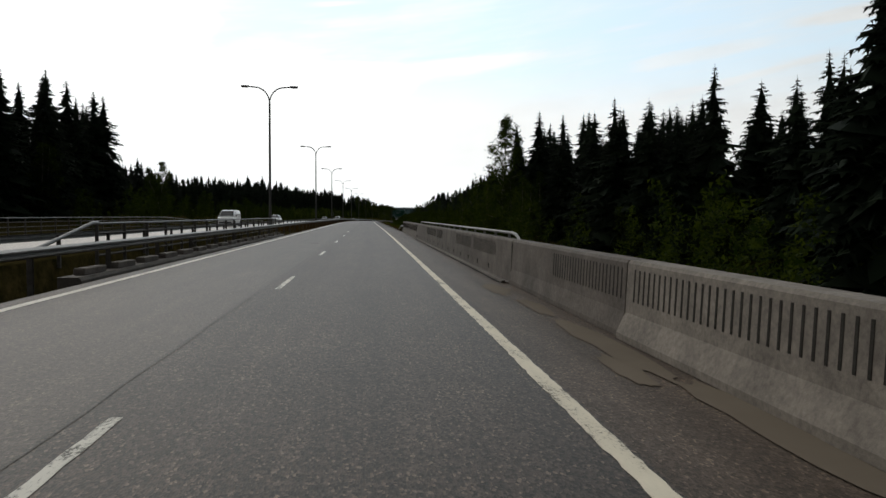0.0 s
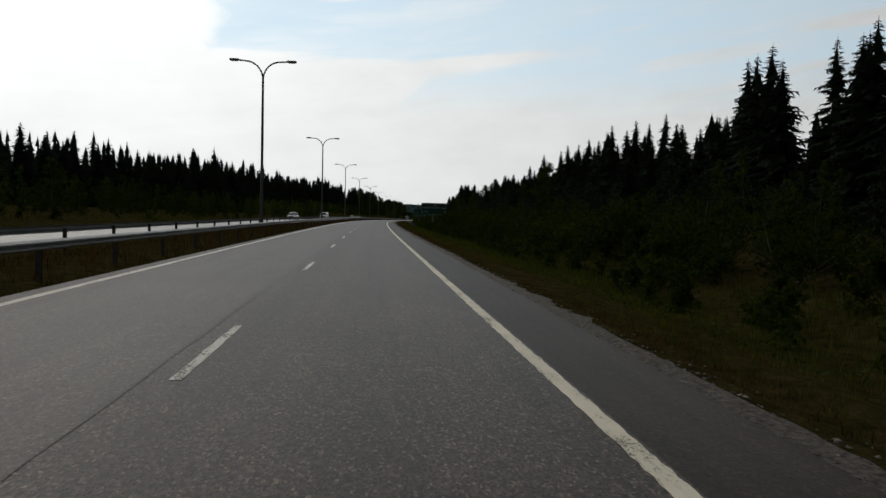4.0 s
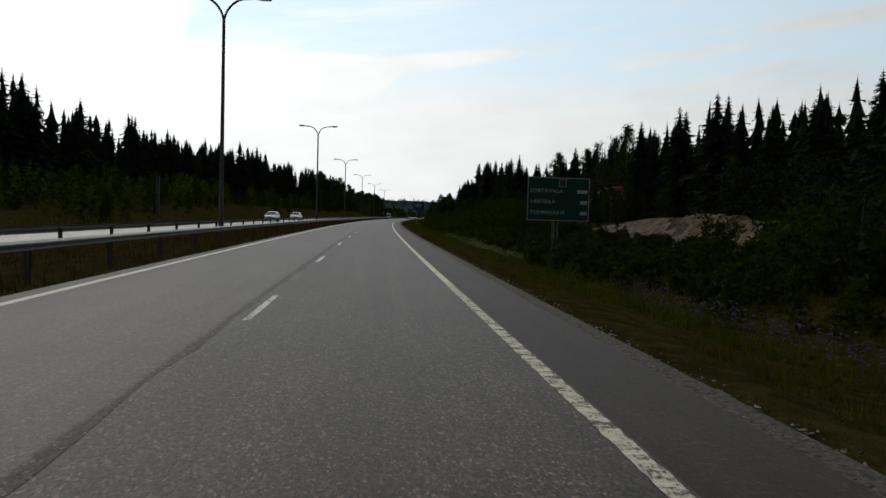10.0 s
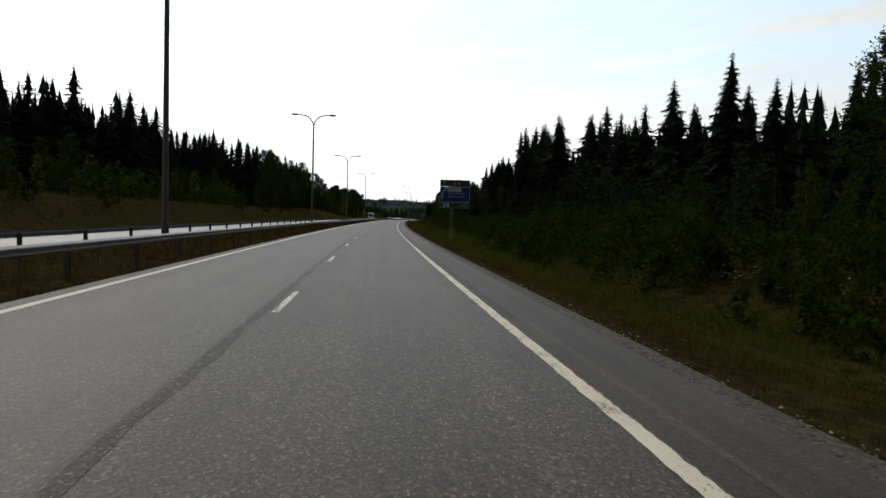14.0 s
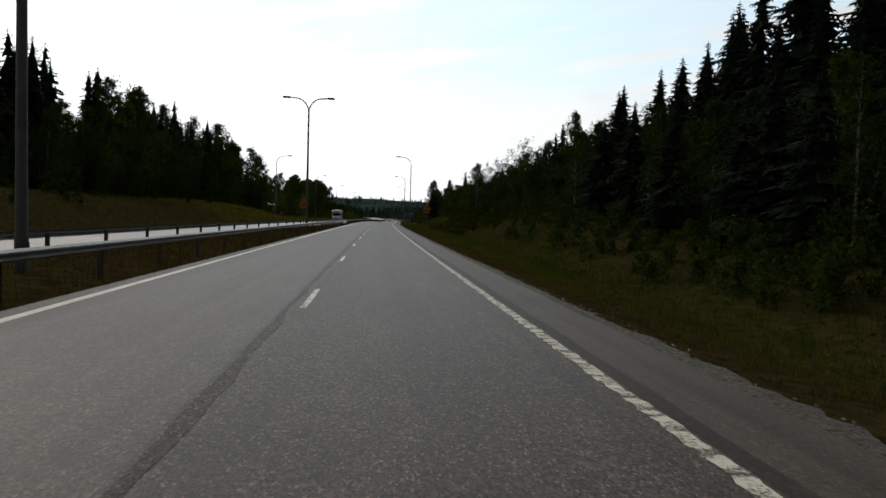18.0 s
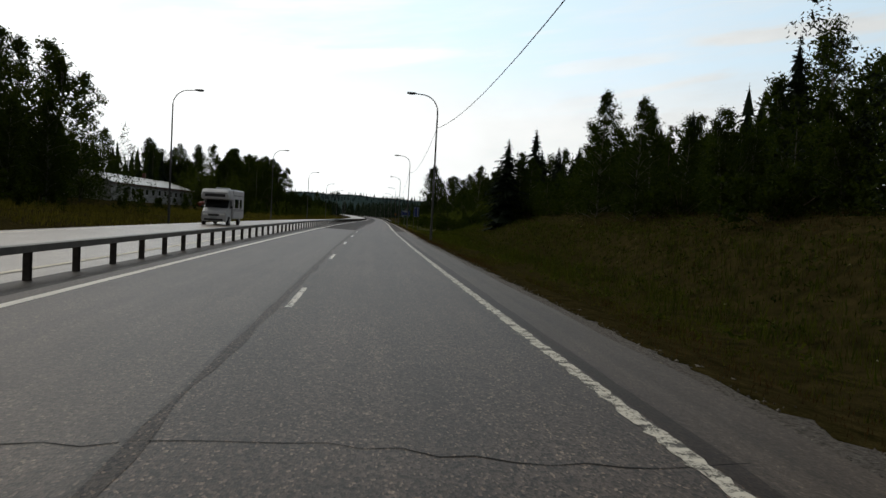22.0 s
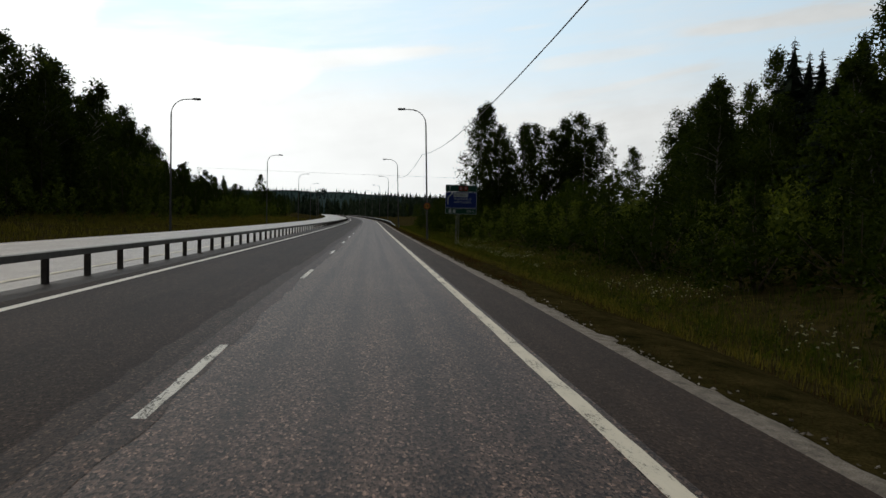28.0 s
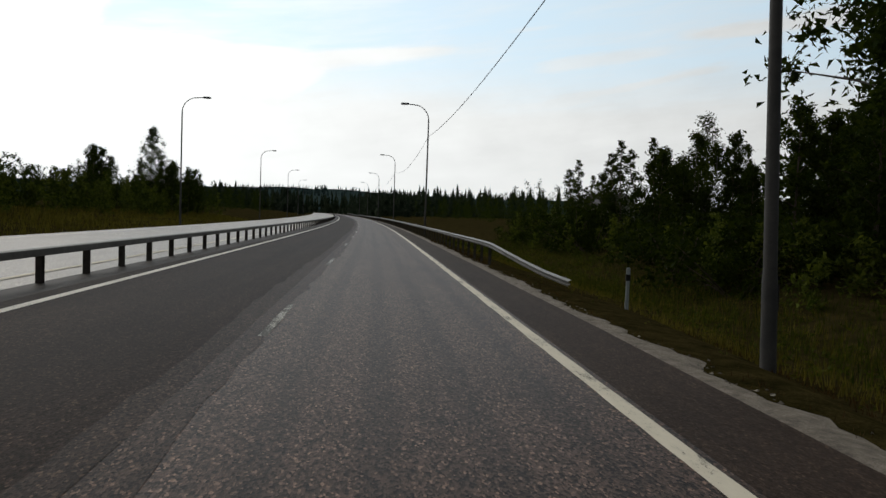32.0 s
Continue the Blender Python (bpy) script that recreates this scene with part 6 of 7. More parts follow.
# ---- grass ----
def grass(name, spots, material, label, category="grass", width=0.02):
    V, F = [], []
    for p, h in spots:
        for _ in range(3):
            a = rt.uniform(0, 6.28)
            w = width * rt.uniform(0.7, 1.5) * (0.5 + h)
            q = p + Vector((rt.uniform(-0.12, 0.12), rt.uniform(-0.12, 0.12), -0.04))
            hh = h * rt.uniform(0.6, 1.25)
            b = len(V)
            V += [q + Vector((math.cos(a) * w, math.sin(a) * w, 0)), q - Vector((math.cos(a) * w, math.sin(a) * w, 0)), q + Vector((rt.uniform(-0.3, 0.3) * hh, rt.uniform(-0.3, 0.3) * hh, hh))]
            F.append((b, b + 1, b + 2))
    return tagged(mesh_part(name, V, F, material), label, category, kind="stuff")


def turf(s0, s1, u0, u1, per_m, h0, h1):
    out = []
    for _ in range(int((s1 - s0) * per_m)):
        s = rt.uniform(s0, s1)
        u = u0 + (u1 - u0) * rt.random()
        out.append((at(s, u, ground_h(s, u)), rt.uniform(h0, h1)))
    return out


belt(BIRCHES, 668, 681, 13.5, 17.5, 4.2, 5.4, 5, RIGHT)
belt(BIRCHES, 687, 702, 13.5, 17.5, 6.0, 7.6, 5, RIGHT)
plant(SPRUCES[1], 756.5, 22.8, 16.4, RIGHT)
plant(BIRCHES[0], 958, 16.8, 8.6, RIGHT)
grass("dry_verge_grass", turf(64, 985, 1.8, 4.4, 90, 0.04, 0.13), M_DRY, "short brownish grass along the gravel", width=0.012)
grass("verge_grass", turf(64, 560, 2.6, 7.0, 90, 0.06, 0.2), M_GRASS, "short green grass on the verge", width=0.012)
grass("verge_grass", turf(560, 740, 2.8, 7.0, 90, 0.06, 0.2), M_GRASS, "short grass below the bank", width=0.012)
grass("verge_grass", turf(740, 985, 3.4, 9.5, 150, 0.08, 0.3), M_MEADOW, "yellowish green grass on the verge", width=0.013)
grass("verge_grass", turf(64, 1000, 5.2, 11, 70, 0.15, 0.5), M_WEED, "tall grass and weeds on the ditch slope", width=0.014)
grass("verge_grass", turf(545, 760, 6, 16, 60, 0.08, 0.26), M_BANK, "rough grass on the bank", width=0.014)
grass("dry_verge_grass", turf(560, 745, 6, 15, 70, 0.06, 0.22), M_DRY, "withered brownish grass on the bank", width=0.014)
grass("median_grass", turf(52, 650, -10.8, -7.4, 34, 0.12, 0.38), M_DRY, "dry brownish grass in the median", width=0.012)
grass("far_verge_grass", turf(60, 620, -36, -21.5, 22, 0.2, 0.5), M_GRASS, "rough grass beyond the other carriageway", width=0.03)
grass("far_verge_grass", turf(620, 1060, -34, -21.5, 75, 0.2, 0.6), M_MEADOW, "tall pale grass beyond the other carriageway", width=0.03)


def weeds(name, s0, s1, u0, u1, count, r0, r1, material, label, size=0.05):
    """Low broad-leaved herbs among the grass."""
    rnd = random.Random(int(s0 + u0 * 10))
    clumps = []
    for _ in range(count):
        s, u = rnd.uniform(s0, s1), u0 + (u1 - u0) * rnd.random()
        r = rnd.uniform(r0, r1)
        p = at(s, u, ground_h(s, u) + r * 0.35)
        clumps.append((p.x, p.y, p.z, r))
    V, F = leaf_arrays(clumps, 12, size, rnd, 0.6, 0)
    return tagged(mesh_part(name, V, F, material), label, "weeds", kind="stuff")


weeds("verge_weeds", 64, 560, 4.5, 10.5, 4200, 0.12, 0.4, M_WEED, "low green herbs and weeds on the ditch slope", 0.06)
weeds("verge_weeds", 560, 760, 4, 15, 2600, 0.1, 0.35, M_WEED, "patchy green herbs on the grassy bank", 0.06)
weeds("bank_weeds", 545, 745, 6, 15, 900, 0.25, 0.6, M_LEAF, "dark tufts of herbs on the bank", 0.07)
weeds("verge_weeds", 760, 1000, 4.2, 10.5, 2600, 0.12, 0.42, M_WEED, "low green herbs and weeds beside the road", 0.06)
weeds("verge_weeds", 64, 985, 2.4, 4.8, 2600, 0.05, 0.14, M_GRASS, "small tufts and weeds along the gravel", 0.03)
weeds("median_weeds", 52, 640, -10.7, -8.0, 1100, 0.1, 0.3, M_DRY, "brownish weeds in the median", 0.05)
M_UMBEL = foliage("white_flowers", (0.14, 0.15, 0.1), (0.32, 0.33, 0.26), 0.1)
M_LUPIN = foliage("purple_flowers", (0.035, 0.025, 0.085), (0.08, 0.055, 0.17), 0.1)


def flowers(name, spots, material, head, label):
    """Flower heads, each on a thin green stalk."""
    V, F, SV, SF = [], [], [], []
    for p, h in spots:
        q = p + Vector((rt.uniform(-0.1, 0.1), rt.uniform(-0.1, 0.1), h))
        b = len(V)
        n = 6
        w = head * rt.uniform(0.6, 1.4)
        V += [q + Vector((0, 0, 0.02))] + [q + Vector((math.cos(k * 6.283 / n) * w, math.sin(k * 6.283 / n) * w, rt.uniform(-0.02, 0.02))) for k in range(n)]
        F += [(b, b + 1 + k, b + 1 + (k + 1) % n) for k in range(n)]
        b = len(SV)
        SV += [p + Vector((-0.006, 0, -0.05)), p + Vector((0.006, 0, -0.05)), q]
        SF.append((b, b + 1, b + 2))
    ob = tagged(mesh_part(name, V, F, material), label, "flowers", kind="stuff")
    mesh_part("stalks", SV, SF, M_WEED, ob)
    return ob


def drifts(s0, s1, u0, u1, count, each, h0, h1):
    """Spots in loose patches."""
    out = []
    for _ in range(count):
        s, u, r = rt.uniform(s0, s1), rt.uniform(u0, u1), rt.uniform(0.3, 1.1)
        for _ in range(int(each * r)):
            ss, uu = s + rt.gauss(0, r), u + rt.gauss(0, 0.4 * r)
            out.append((at(ss, uu, ground_h(ss, uu)), rt.uniform(h0, h1)))
    return out


flowers("white_flowers", drifts(320, 356, 4.9, 6.2, 26, 34, 0.35, 0.7) + drifts(770, 890, 5.8, 8.6, 48, 40, 0.3, 0.6) + drifts(420, 470, 7, 11, 14, 26, 0.4, 0.8) + turf(60, 110, 5, 9, 2, 0.4, 0.8) + turf(600, 760, 5, 12, 0.6, 0.2, 0.5), M_UMBEL, 0.028, "white umbel flowers on thin stalks in the ditch")
flowers("lupins", turf(283, 305, 5.0, 6.6, 40, 0.3, 0.75), M_LUPIN, 0.028, "purple lupins in the roadside grass")

# ---- vehicles on the other carriageway ----
M_TYRE = mottled("tyre_rubber", (0.012, 0.012, 0.012), (0.025, 0.025, 0.025), 8, 0.9)
M_RIM = mottled("wheel_alloy", (0.2, 0.2, 0.2), (0.3, 0.3, 0.3), 6, 0.4, 0.8)
M_GLASS = mottled("car_glass", (0.012, 0.014, 0.016), (0.02, 0.022, 0.025), 3, 0.08, 0, 0.6)
M_TRIM = mottled("black_trim", (0.015, 0.015, 0.015), (0.03, 0.03, 0.03), 5, 0.7)
M_HEADLAMP = mottled("headlamp_glass", (0.6, 0.6, 0.6), (0.8, 0.8, 0.8), 5, 0.1)
M_WHITECAR = mottled("white_car_paint", (0.6, 0.6, 0.6), (0.72, 0.72, 0.72), 1.2, 0.25)
M_SILVER = mottled("silver_car_paint", (0.3, 0.31, 0.32), (0.4, 0.41, 0.42), 1.2, 0.28, 0.5)
M_DARKCAR = mottled("dark_grey_car_paint", (0.05, 0.05, 0.055), (0.08, 0.08, 0.085), 1.2, 0.25, 0.4)
M_CREAM = mottled("camper_body", (0.34, 0.34, 0.35), (0.44, 0.44, 0.45), 1.2, 0.5)


def shell(bm, stations):
    """A closed body through cross sections (y, half width, z0, z1, top half width)."""
    rings = []
    for y, w, z0, z1, wt in stations:
        zm = z0 + (z1 - z0) * 0.5
        pts = [(-w * 0.94, z0), (-w, z0 + 0.12), (-w, zm), (-wt, z1 - 0.03), (-wt * 0.9, z1), (wt * 0.9, z1), (wt, z1 - 0.03), (w, zm), (w, z0 + 0.12), (w * 0.94, z0)]
        rings.append([bm.verts.new((x, y, z)) for x, z in pts])
    for a, b in zip(rings, rings[1:]):
        for k in range(10):
            bm.faces.new((a[k], b[k], b[(k + 1) % 10], a[(k + 1) % 10]))
    bm.faces.new(rings[0])
    bm.faces.new(rings[-1][::-1])


def wheels(thing, half, front, rear, r=0.32):
    for x in (-half, half):
        for y in (front, rear):
            side = 1 if x > 0 else -1
            turn = Matrix.Translation((x, y, r)) @ Euler((0, radians(90), 0)).to_matrix().to_4x4()
            wheel = new("wheel")
            wheel.parent = thing
            bm = bmesh.new()
            bmesh.ops.create_cone(bm, cap_ends=True, segments=20, radius1=r, radius2=r, depth=0.2, matrix=turn)
            part("tyre", bm, M_TYRE, wheel)
            bm = bmesh.new()
            bmesh.ops.create_cone(bm, cap_ends=True, segments=14, radius1=r * 0.62, radius2=r * 0.55, depth=0.02, matrix=Matrix.Translation((side * 0.105, 0, 0)) @ turn)
            part("rim", bm, M_RIM, wheel)


def pane(thing, pts, name="window", material=None):
    bm = bmesh.new()
    bm.faces.new([bm.verts.new(p) for p in pts])
    return part(name, bm, material or M_GLASS, thing)


def front_end(thing, y, w, z):
    for k in (-1, 1):
        bm = bmesh.new()
        box(bm, k * w * 0.72 - 0.19, k * w * 0.72 + 0.19, y - 0.02, y + 0.06, z, z + 0.15, 0.03)
        part("headlight", bm, M_HEADLAMP, thing, "clear headlight")
    bm = bmesh.new()
    box(bm, -w * 0.45, w * 0.45, y - 0.015, y + 0.05, z - 0.05, z + 0.1, 0.01)
    part("grille", bm, M_TRIM, thing)
    bm = bmesh.new()
    box(bm, -w * 0.8, w * 0.8, y - 0.02, y + 0.05, z - 0.4, z - 0.24, 0.01)
    part("lower_grille", bm, M_TRIM, thing)
    bm = bmesh.new()
    box(bm, -0.24, 0.24, y - 0.035, y - 0.02, z - 0.2, z - 0.1)
    part("plate", bm, M_SIGNWHITE, thing)


def mirrors(thing, w, y, z, material):
    for k in (-1, 1):
        bm = bmesh.new()
        box(bm, k * (w + 0.1) - 0.09, k * (w + 0.1) + 0.09, y - 0.05, y + 0.05, z, z + 0.14, 0.03)
        part("mirror", bm, material, thing)


def car(s, u, paint, label, long=False, size=1.0):
    thing = tagged(empty("car", stand(s, u, 0.0, 0, size)), label, "car")
    bm = bmesh.new()
    shell(bm, [(-2.25, 0.62, 0.32, 0.62, 0.58), (-2.15, 0.80, 0.24, 0.74, 0.74), (-1.6, 0.88, 0.22, 0.88, 0.80), (-0.95, 0.9, 0.22, 0.96, 0.82), (1.9, 0.9, 0.24, 1.0, 0.82), (2.2, 0.82, 0.3, 0.92, 0.74), (2.28, 0.7, 0.36, 0.8, 0.62)])
    part("body", bm, paint, thing, smooth=False)
    rear = 2.05 if long else 1.55
    bm = bmesh.new()
    shell(bm, [(-1.0, 0.80, 0.90, 0.97, 0.76), (-0.25, 0.78, 0.92, 1.42, 0.60), (0.3, 0.78, 0.92, 1.47, 0.62), (rear - 0.5, 0.78, 0.92, 1.42, 0.60), (rear, 0.78, 0.92, 1.02, 0.74)])
    part("cabin", bm, paint, thing)
    pane(thing, [(-0.72, -0.97, 0.985), (0.72, -0.97, 0.985), (0.56, -0.30, 1.41), (-0.56, -0.30, 1.41)], "windscreen")
    pane(thing, [(0.72, rear + 0.01, 1.03), (-0.72, rear + 0.01, 1.03), (-0.56, rear - 0.48, 1.41), (0.56, rear - 0.48, 1.41)], "rear_window")
    for k in (-1, 1):
        for y0, y1 in ((-0.62, 0.38), (0.44, rear - 0.35)):
            pane(thing, [(k * 0.795, y0, 0.99), (k * 0.795, y1, 0.99), (k * 0.665, y1 - 0.1 * (y1 > 1), 1.36), (k * 0.665, y0 + 0.42 * (y0 < 0), 1.36)])
    front_end(thing, -2.24, 0.74, 0.58)
    mirrors(thing, 0.85, -0.6, 0.95, paint)
    wheels(thing, 0.82, -1.4, 1.35)
    return thing


def van(s, u, label):
    thing = tagged(empty("van", stand(s, u, 0.0)), label, "van")
    bm = bmesh.new()
    shell(bm, [(-2.45, 0.75, 0.34, 0.85, 0.7), (-2.38, 0.92, 0.26, 1.0, 0.86), (-1.75, 0.96, 0.24, 1.16, 0.9), (2.3, 0.97, 0.26, 1.2, 0.93), (2.45, 0.93, 0.34, 1.1, 0.88)])
    part("body", bm, M_WHITECAR, thing)
    bm = bmesh.new()
    shell(bm, [(-1.85, 0.9, 1.05, 1.2, 0.86), (-1.0, 0.91, 1.1, 1.86, 0.74), (-0.4, 0.92, 1.1, 1.94, 0.78), (2.25, 0.92, 1.1, 1.94, 0.78), (2.42, 0.9, 1.1, 1.8, 0.76)])
    part("roof", bm, M_WHITECAR, thing)
    pane(thing, [(-0.82, -1.83, 1.22), (0.82, -1.83, 1.22), (0.70, -1.05, 1.84), (-0.70, -1.05, 1.84)], "windscreen")
    for k in (-1, 1):
        pane(thing, [(k * 0.93, -1.35, 1.24), (k * 0.93, -0.35, 1.24), (k * 0.845, -0.35, 1.72), (k * 0.845, -0.85, 1.72)])
    front_end(thing, -2.44, 0.85, 0.78)
    mirrors(thing, 0.95, -1.2, 1.2, M_TRIM)
    wheels(thing, 0.88, -1.6, 1.5, 0.34)


def camper(s, u, label):
    thing = tagged(empty("camper_van", stand(s, u, 0.0)), label, "camper van")
    bm = bmesh.new()
    shell(bm, [(-3.0, 0.7, 0.4, 0.9, 0.66), (-2.92, 0.9, 0.3, 1.05, 0.86), (-2.2, 0.95, 0.28, 1.3, 0.92), (-1.4, 0.98, 0.28, 1.95, 0.94)])
    part("cab", bm, M_CREAM, thing)
    bm = bmesh.new()
    box(bm, -1.12, 1.12, -1.4, 2.9, 0.5, 2.78, 0.10)
    part("living_body", bm, M_CREAM, thing)
    bm = bmesh.new()
    shell(bm, [(-2.75, 1.0, 2.02, 2.5, 0.9), (-2.4, 1.08, 1.95, 2.72, 1.0), (-1.38, 1.1, 1.95, 2.76, 1.02)])
    part("overcab_bed", bm, M_CREAM, thing, "alcove over the cab")
    pane(thing, [(-0.86, -2.21, 1.33), (0.86, -2.21, 1.33), (0.84, -1.62, 1.93), (-0.84, -1.62, 1.93)], "windscreen")
    for k in (-1, 1):
        pane(thing, [(k * 0.985, -2.0, 1.3), (k * 0.985, -1.42, 1.3), (k * 0.965, -1.42, 1.85), (k * 0.965, -1.7, 1.85)])
        for y0, y1 in ((-0.9, 0.55), (1.0, 1.9)):
            pane(thing, [(k * 1.125, y0, 1.35), (k * 1.125, y1, 1.35), (k * 1.125, y1, 2.05), (k * 1.125, y0, 2.05)])
        for z in (1.12, 1.22, 2.3):
            bm = bmesh.new()
            box(bm, k * 1.122 - 0.004, k * 1.122 + 0.004, -1.35, 2.85, z, z + 0.04)
            part("stripe", bm, M_TRIM, thing, "dark side stripe")
        pane(thing, [(k * 1.06, -2.35, 2.2), (k * 1.10, -1.6, 2.2), (k * 1.05, -1.6, 2.55), (k * 0.99, -2.3, 2.5)])
    pane(thing, [(-0.75, -2.76, 2.15), (0.75, -2.76, 2.15), (0.75, -2.76, 2.38), (-0.75, -2.76, 2.38)], "alcove_stripe", M_TRIM)
    bm = bmesh.new()
    box(bm, -0.5, 0.5, -0.4, 0.5, 2.78, 2.9, 0.04)
    part("roof_vent", bm, M_CREAM, thing)
    front_end(thing, -3.0, 0.85, 0.75)
    mirrors(thing, 1.0, -2.0, 1.35, M_TRIM)
    wheels(thing, 0.9, -2.15, 1.75, 0.34)


def lane_far(s):
    return opp(s) - 5.25


car(122, lane_far(122), M_SILVER, "silver saloon car on the oncoming carriageway")
van(79, lane_far(79), "white delivery van on the oncoming bridge deck")
car(246, lane_far(246), M_DARKCAR, "dark grey car with pale roof on the oncoming carriageway")
van(303.5, lane_far(303), "white panel van on the oncoming carriageway")
car(393, lane_far(393), M_SILVER, "silver estate car on the oncoming carriageway", True)
car(419, lane_far(419), M_WHITECAR, "white saloon car on the oncoming carriageway")
camper(701, lane_far(701), "grey-white camper van with an alcove over the cab")

# ---- the long building, the house and the earthworks ----
M_WALL = mottled("pale_plaster_wall", (0.16, 0.155, 0.15), (0.24, 0.235, 0.225), 0.8, 0.85, 0, 0.3, 0.2, 0.15)
M_ROOF = mottled("pale_sheet_roof", (0.34, 0.33, 0.32), (0.48, 0.47, 0.45), 0.9, 0.4, 0.3, 0.5, 0.1, 0.1)
M_FASCIA = mottled("red_brown_fascia", (0.07, 0.02, 0.015), (0.10, 0.03, 0.02), 2, 0.7)


def long_building(s0, s1, u0, u1, ground, wall, ridge):
    sm, um = (s0 + s1) / 2, (u0 + u1) / 2
    hall = tagged(empty("long_building", stand(sm, um, ground)), "long low pale building with a sheet roof and dark windows", "building")
    L, W = (s1 - s0) / 2, abs(u1 - u0) / 2
    bm = bmesh.new()
    pts = [(-W, -1.0), (W, -1.0), (W, wall), (0, ridge), (-W, wall)]
    a = [bm.verts.new((x, -L, z)) for x, z in pts]
    b = [bm.verts.new((x, L, z)) for x, z in pts]
    bm.faces.new(a)
    bm.faces.new(b[::-1])
    for i in range(5):
        bm.faces.new((a[i], b[i], b[(i + 1) % 5], a[(i + 1) % 5]))
    part("wall", bm, M_WALL, hall)
    for k in (-1, 1):
        bm = bmesh.new()
        t = 0.12
        e = (k * (W + 0.5), wall - 0.5 * (ridge - wall) / W)
        vs = [bm.verts.new((x, y, z)) for y in (-L - 0.5, L + 0.5) for x, z in ((e[0], e[1] + 0.03), (0, ridge + 0.03), (0, ridge + 0.03 + t), (e[0], e[1] + 0.03 + t))]
        for q in ((0, 1, 5, 4), (1, 2, 6, 5), (2, 3, 7, 6), (3, 0, 4, 7), (0, 3, 2, 1), (4, 5, 6, 7)):
            bm.faces.new([vs[i] for i in q])
        part("roof", bm, M_ROOF, hall)
        bm = bmesh.new()
        box(bm, e[0] - 0.03, e[0] + 0.03, -L - 0.5, L + 0.5, e[1] - 0.22, e[1] + 0.02)
        part("fascia", bm, M_FASCIA, hall, "red-brown eaves board")
    y = -L + 3
    while y < L - 2:
        win = new("window")
        win.parent = hall
        bm = bmesh.new()
        box(bm, W - 0.02, W + 0.05, y - 0.95, y + 0.95, 1.2, 2.7, 0.01)
        part("window_casing", bm, M_ROOF, win)
        bm = bmesh.new()
        box(bm, W + 0.03, W + 0.07, y - 0.82, y + 0.82, 1.32, 2.58)
        part("pane", bm, M_GLASS, win)
        y += 4.6
    bm = bmesh.new()
    box(bm, -0.35, 0.35, L * 0.35, L * 0.35 + 0.7, ridge - 0.3, ridge + 1.4, 0.02)
    part("chimney", bm, M_FASCIA, hall, "dark red chimney")


long_building(790, 851, -70, -55.5, 2.2, 3.5, 5.6)
red = car(846, -50, mottled("red_car_paint", (0.3, 0.02, 0.02), (0.4, 0.03, 0.03), 1, 0.3), "red car parked beside the long building")
red.matrix_basis = stand(846, -51, ground_h(846, -51) + 0.05, 80)


def house(s, u, ground, label):
    h = tagged(empty("house", stand(s, u, ground, 25)), label, "house")
    bm = bmesh.new()
    pts = [(-4, -1), (4, -1), (4, 4.6), (0, 7.2), (-4, 4.6)]
    a = [bm.verts.new((x, -5, z)) for x, z in pts]
    b = [bm.verts.new((x, 5, z)) for x, z in pts]
    bm.faces.new(a)
    bm.faces.new(b[::-1])
    for i in range(5):
        bm.faces.new((a[i], b[i], b[(i + 1) % 5], a[(i + 1) % 5]))
    part("wall", bm, M_WALL, h)
    for k in (-1, 1):
        bm = bmesh.new()
        vs = [bm.verts.new((x, y, z)) for y in (-5.5, 5.5) for x, z in ((k * 4.5, 4.3), (0, 7.25), (0, 7.4), (k * 4.5, 4.45))]
        for q in ((0, 1, 5, 4), (1, 2, 6, 5), (2, 3, 7, 6), (3, 0, 4, 7), (0, 3, 2, 1), (4, 5, 6, 7)):
            bm.faces.new([vs[i] for i in q])
        part("roof", bm, M_POLE, h, "grey roof")
    for x in (-2.2, 0, 2.2):
        for z in (1.2, 3.2):
            bm = bmesh.new()
            box(bm, x - 0.5, x + 0.5, -5.04, -4.98, z, z + 1.1)
            part("window", bm, M_GLASS, h)


house(1085, 52, 0.5, "pale two-storey house among distant trees")

# excavator and sandy spoil heaps beside the wood
M_EXC = mottled("excavator_red_paint", (0.10, 0.012, 0.008), (0.15, 0.02, 0.011), 1.5, 0.5)
M_SAND = mottled("sandy_spoil", (0.022, 0.015, 0.009), (0.13, 0.094, 0.06), 2.4, 0.95, 0, 0.2, 1.0, 0.4)


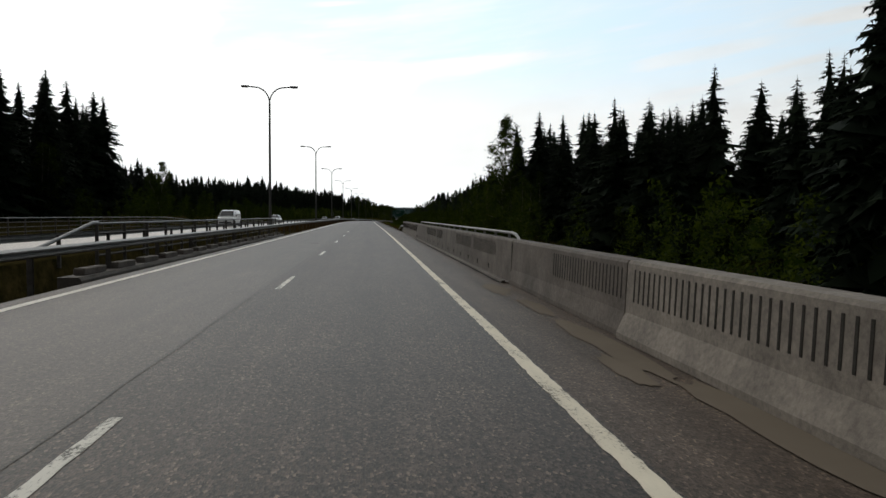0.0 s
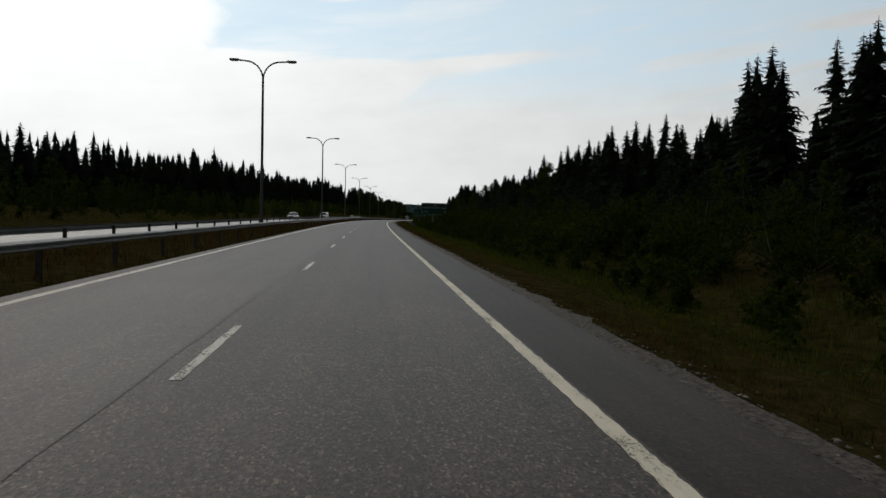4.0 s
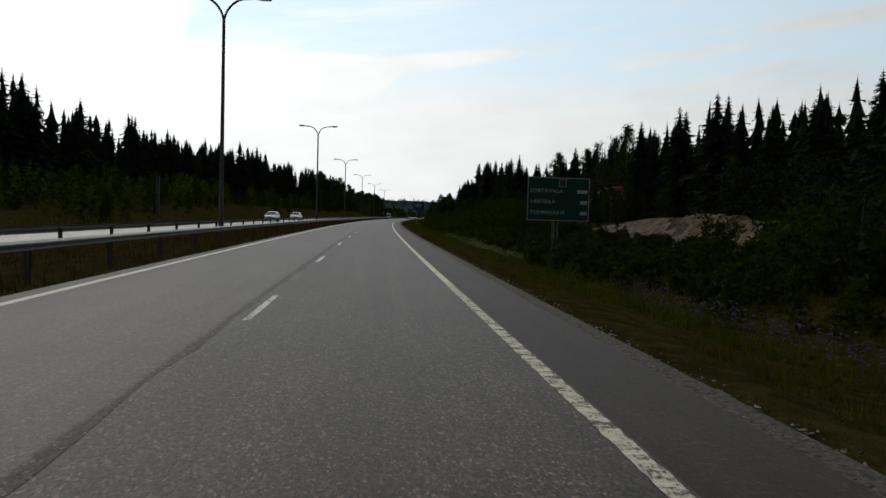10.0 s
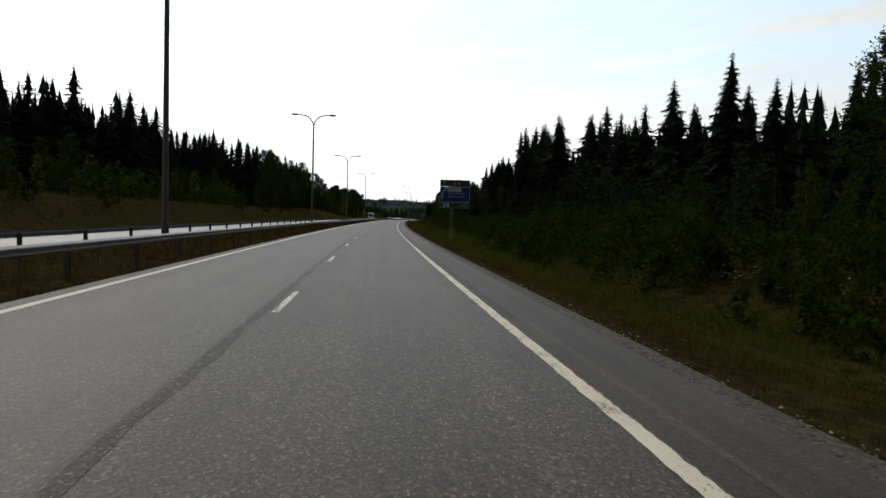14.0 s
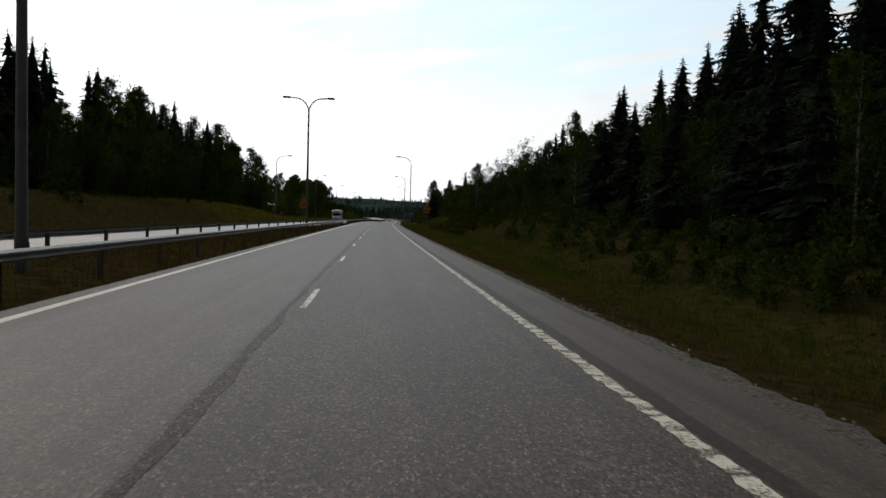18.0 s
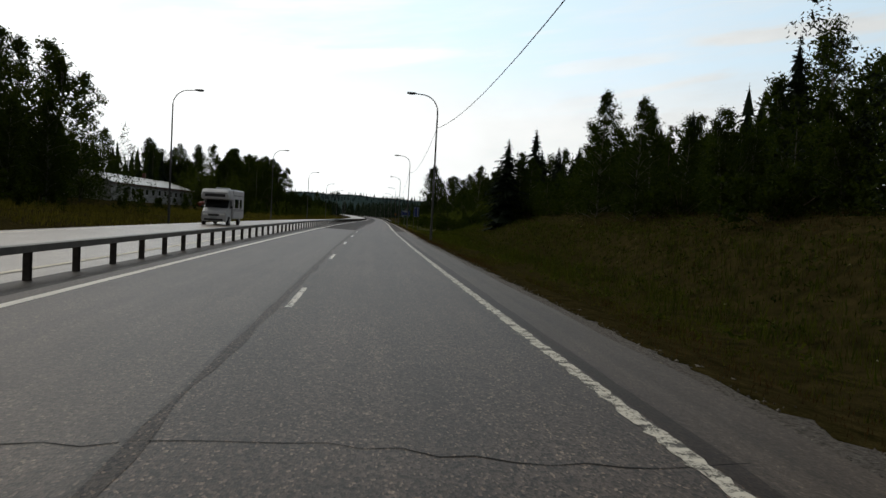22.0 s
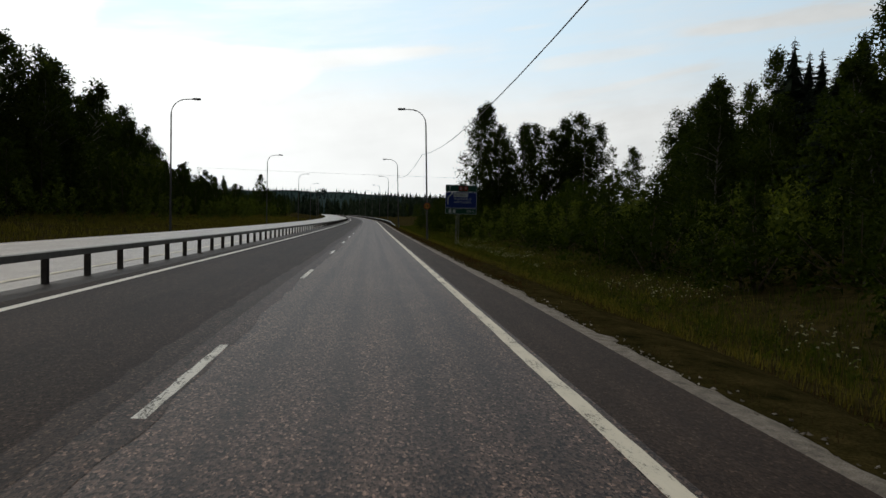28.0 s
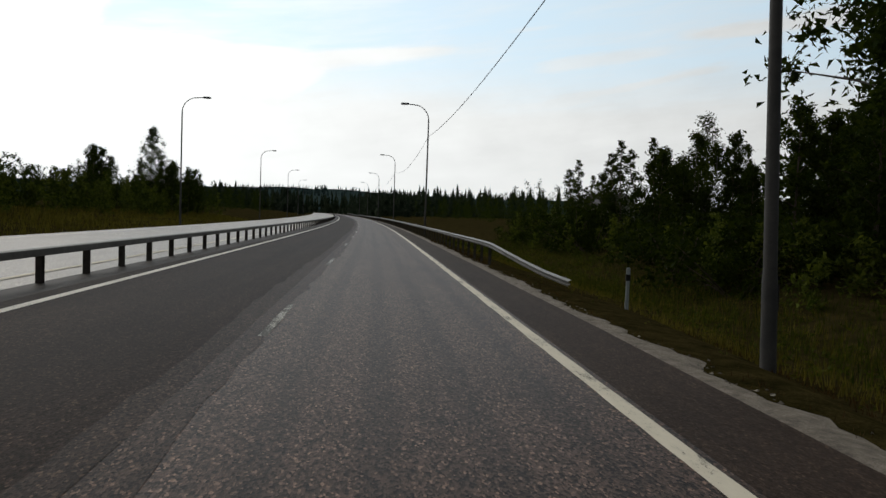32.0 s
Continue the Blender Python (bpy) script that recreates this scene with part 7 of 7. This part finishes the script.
def heap(s, u, length, width, height, seed):
    rnd = random.Random(seed)
    n, k = max(22, int(length * 1.6)), 13
    V, F = [], []
    for i in range(n):
        for j in range(k):
            f, g = i / (n - 1), j / (k - 1)
            z = height * math.sin(math.pi * f) ** 0.6 * math.sin(math.pi * g) ** 0.8 * rnd.uniform(0.75, 1.2)
            ss, uu = s + (f - 0.5) * length, u + (g - 0.5) * width
            V.append(at(ss, uu, ground_h(ss, uu) - 0.15 + z))
    for i in range(n - 1):
        for j in range(k - 1):
            q = i * k + j
            F.append((q, q + 1, q + 1 + k, q + k))
    tagged(mesh_part("spoil_heap", V, F, M_SAND, smooth=False), "pale sandy spoil heap at the edge of the wood", "soil heap")


heap(330, 20, 30, 9, 1.8, 5)
heap(379, 23.5, 7, 4.5, 1.0, 6)
heap(503, 13.5, 4.5, 2.2, 0.6, 7)


def excavator(s, u, turn):
    thing = tagged(empty("excavator", stand(s, u, ground_h(s, u) + 1.0, turn)), "red tracked excavator standing on the spoil beside the wood", "excavator")
    for k in (-1, 1):
        bm = bmesh.new()
        box(bm, k * 1.1 - 0.28, k * 1.1 + 0.28, -1.9, 1.9, -1.0, -0.2, 0.25)
        part("track", bm, M_TRIM, thing, "black crawler track")
    bm = bmesh.new()
    box(bm, -1.3, 1.3, -1.6, 2.1, 0.0, 1.35, 0.15)
    part("upper_body", bm, M_EXC, thing)
    bm = bmesh.new()
    box(bm, -1.25, -0.2, -1.7, 0.1, 0.3, 2.3, 0.12)
    cab = part("cab", bm, M_EXC, thing)
    pane(cab, [(-1.262, -1.5, 1.1), (-1.262, -0.1, 1.1), (-1.262, -0.1, 2.1), (-1.262, -1.4, 2.1)], "window")
    pane(cab, [(-1.15, -1.712, 0.8), (-0.3, -1.712, 0.8), (-0.3, -1.712, 2.1), (-1.15, -1.712, 2.1)], "window")
    for name, pts, r in (("boom", [(0.2, -1.4, 0.9), (0.2, -3.6, 3.1), (0.2, -5.8, 3.3)], [0.3, 0.34, 0.22]), ("stick", [(0.2, -5.6, 3.45), (0.2, -6.6, 0.9)], [0.24, 0.16])):
        bm = bmesh.new()
        tube(bm, pts, r, 4)
        part(name, bm, M_EXC, thing)
    bm = bmesh.new()
    shell(bm, [(-7.2, 0.5, -0.1, 0.5, 0.45), (-6.7, 0.55, 0.1, 0.95, 0.5), (-6.3, 0.5, 0.4, 1.0, 0.45)])
    part("bucket", bm, M_TRIM, thing)


excavator(372, 22.5, 62)

# thin lattice mast beyond the other carriageway
mast = tagged(empty("lattice_post", stand(365.9, -26.3, 0.0)), "grey lattice post on the far verge", "post")
lattice_mast(0, 5.0, -0.8, mast)
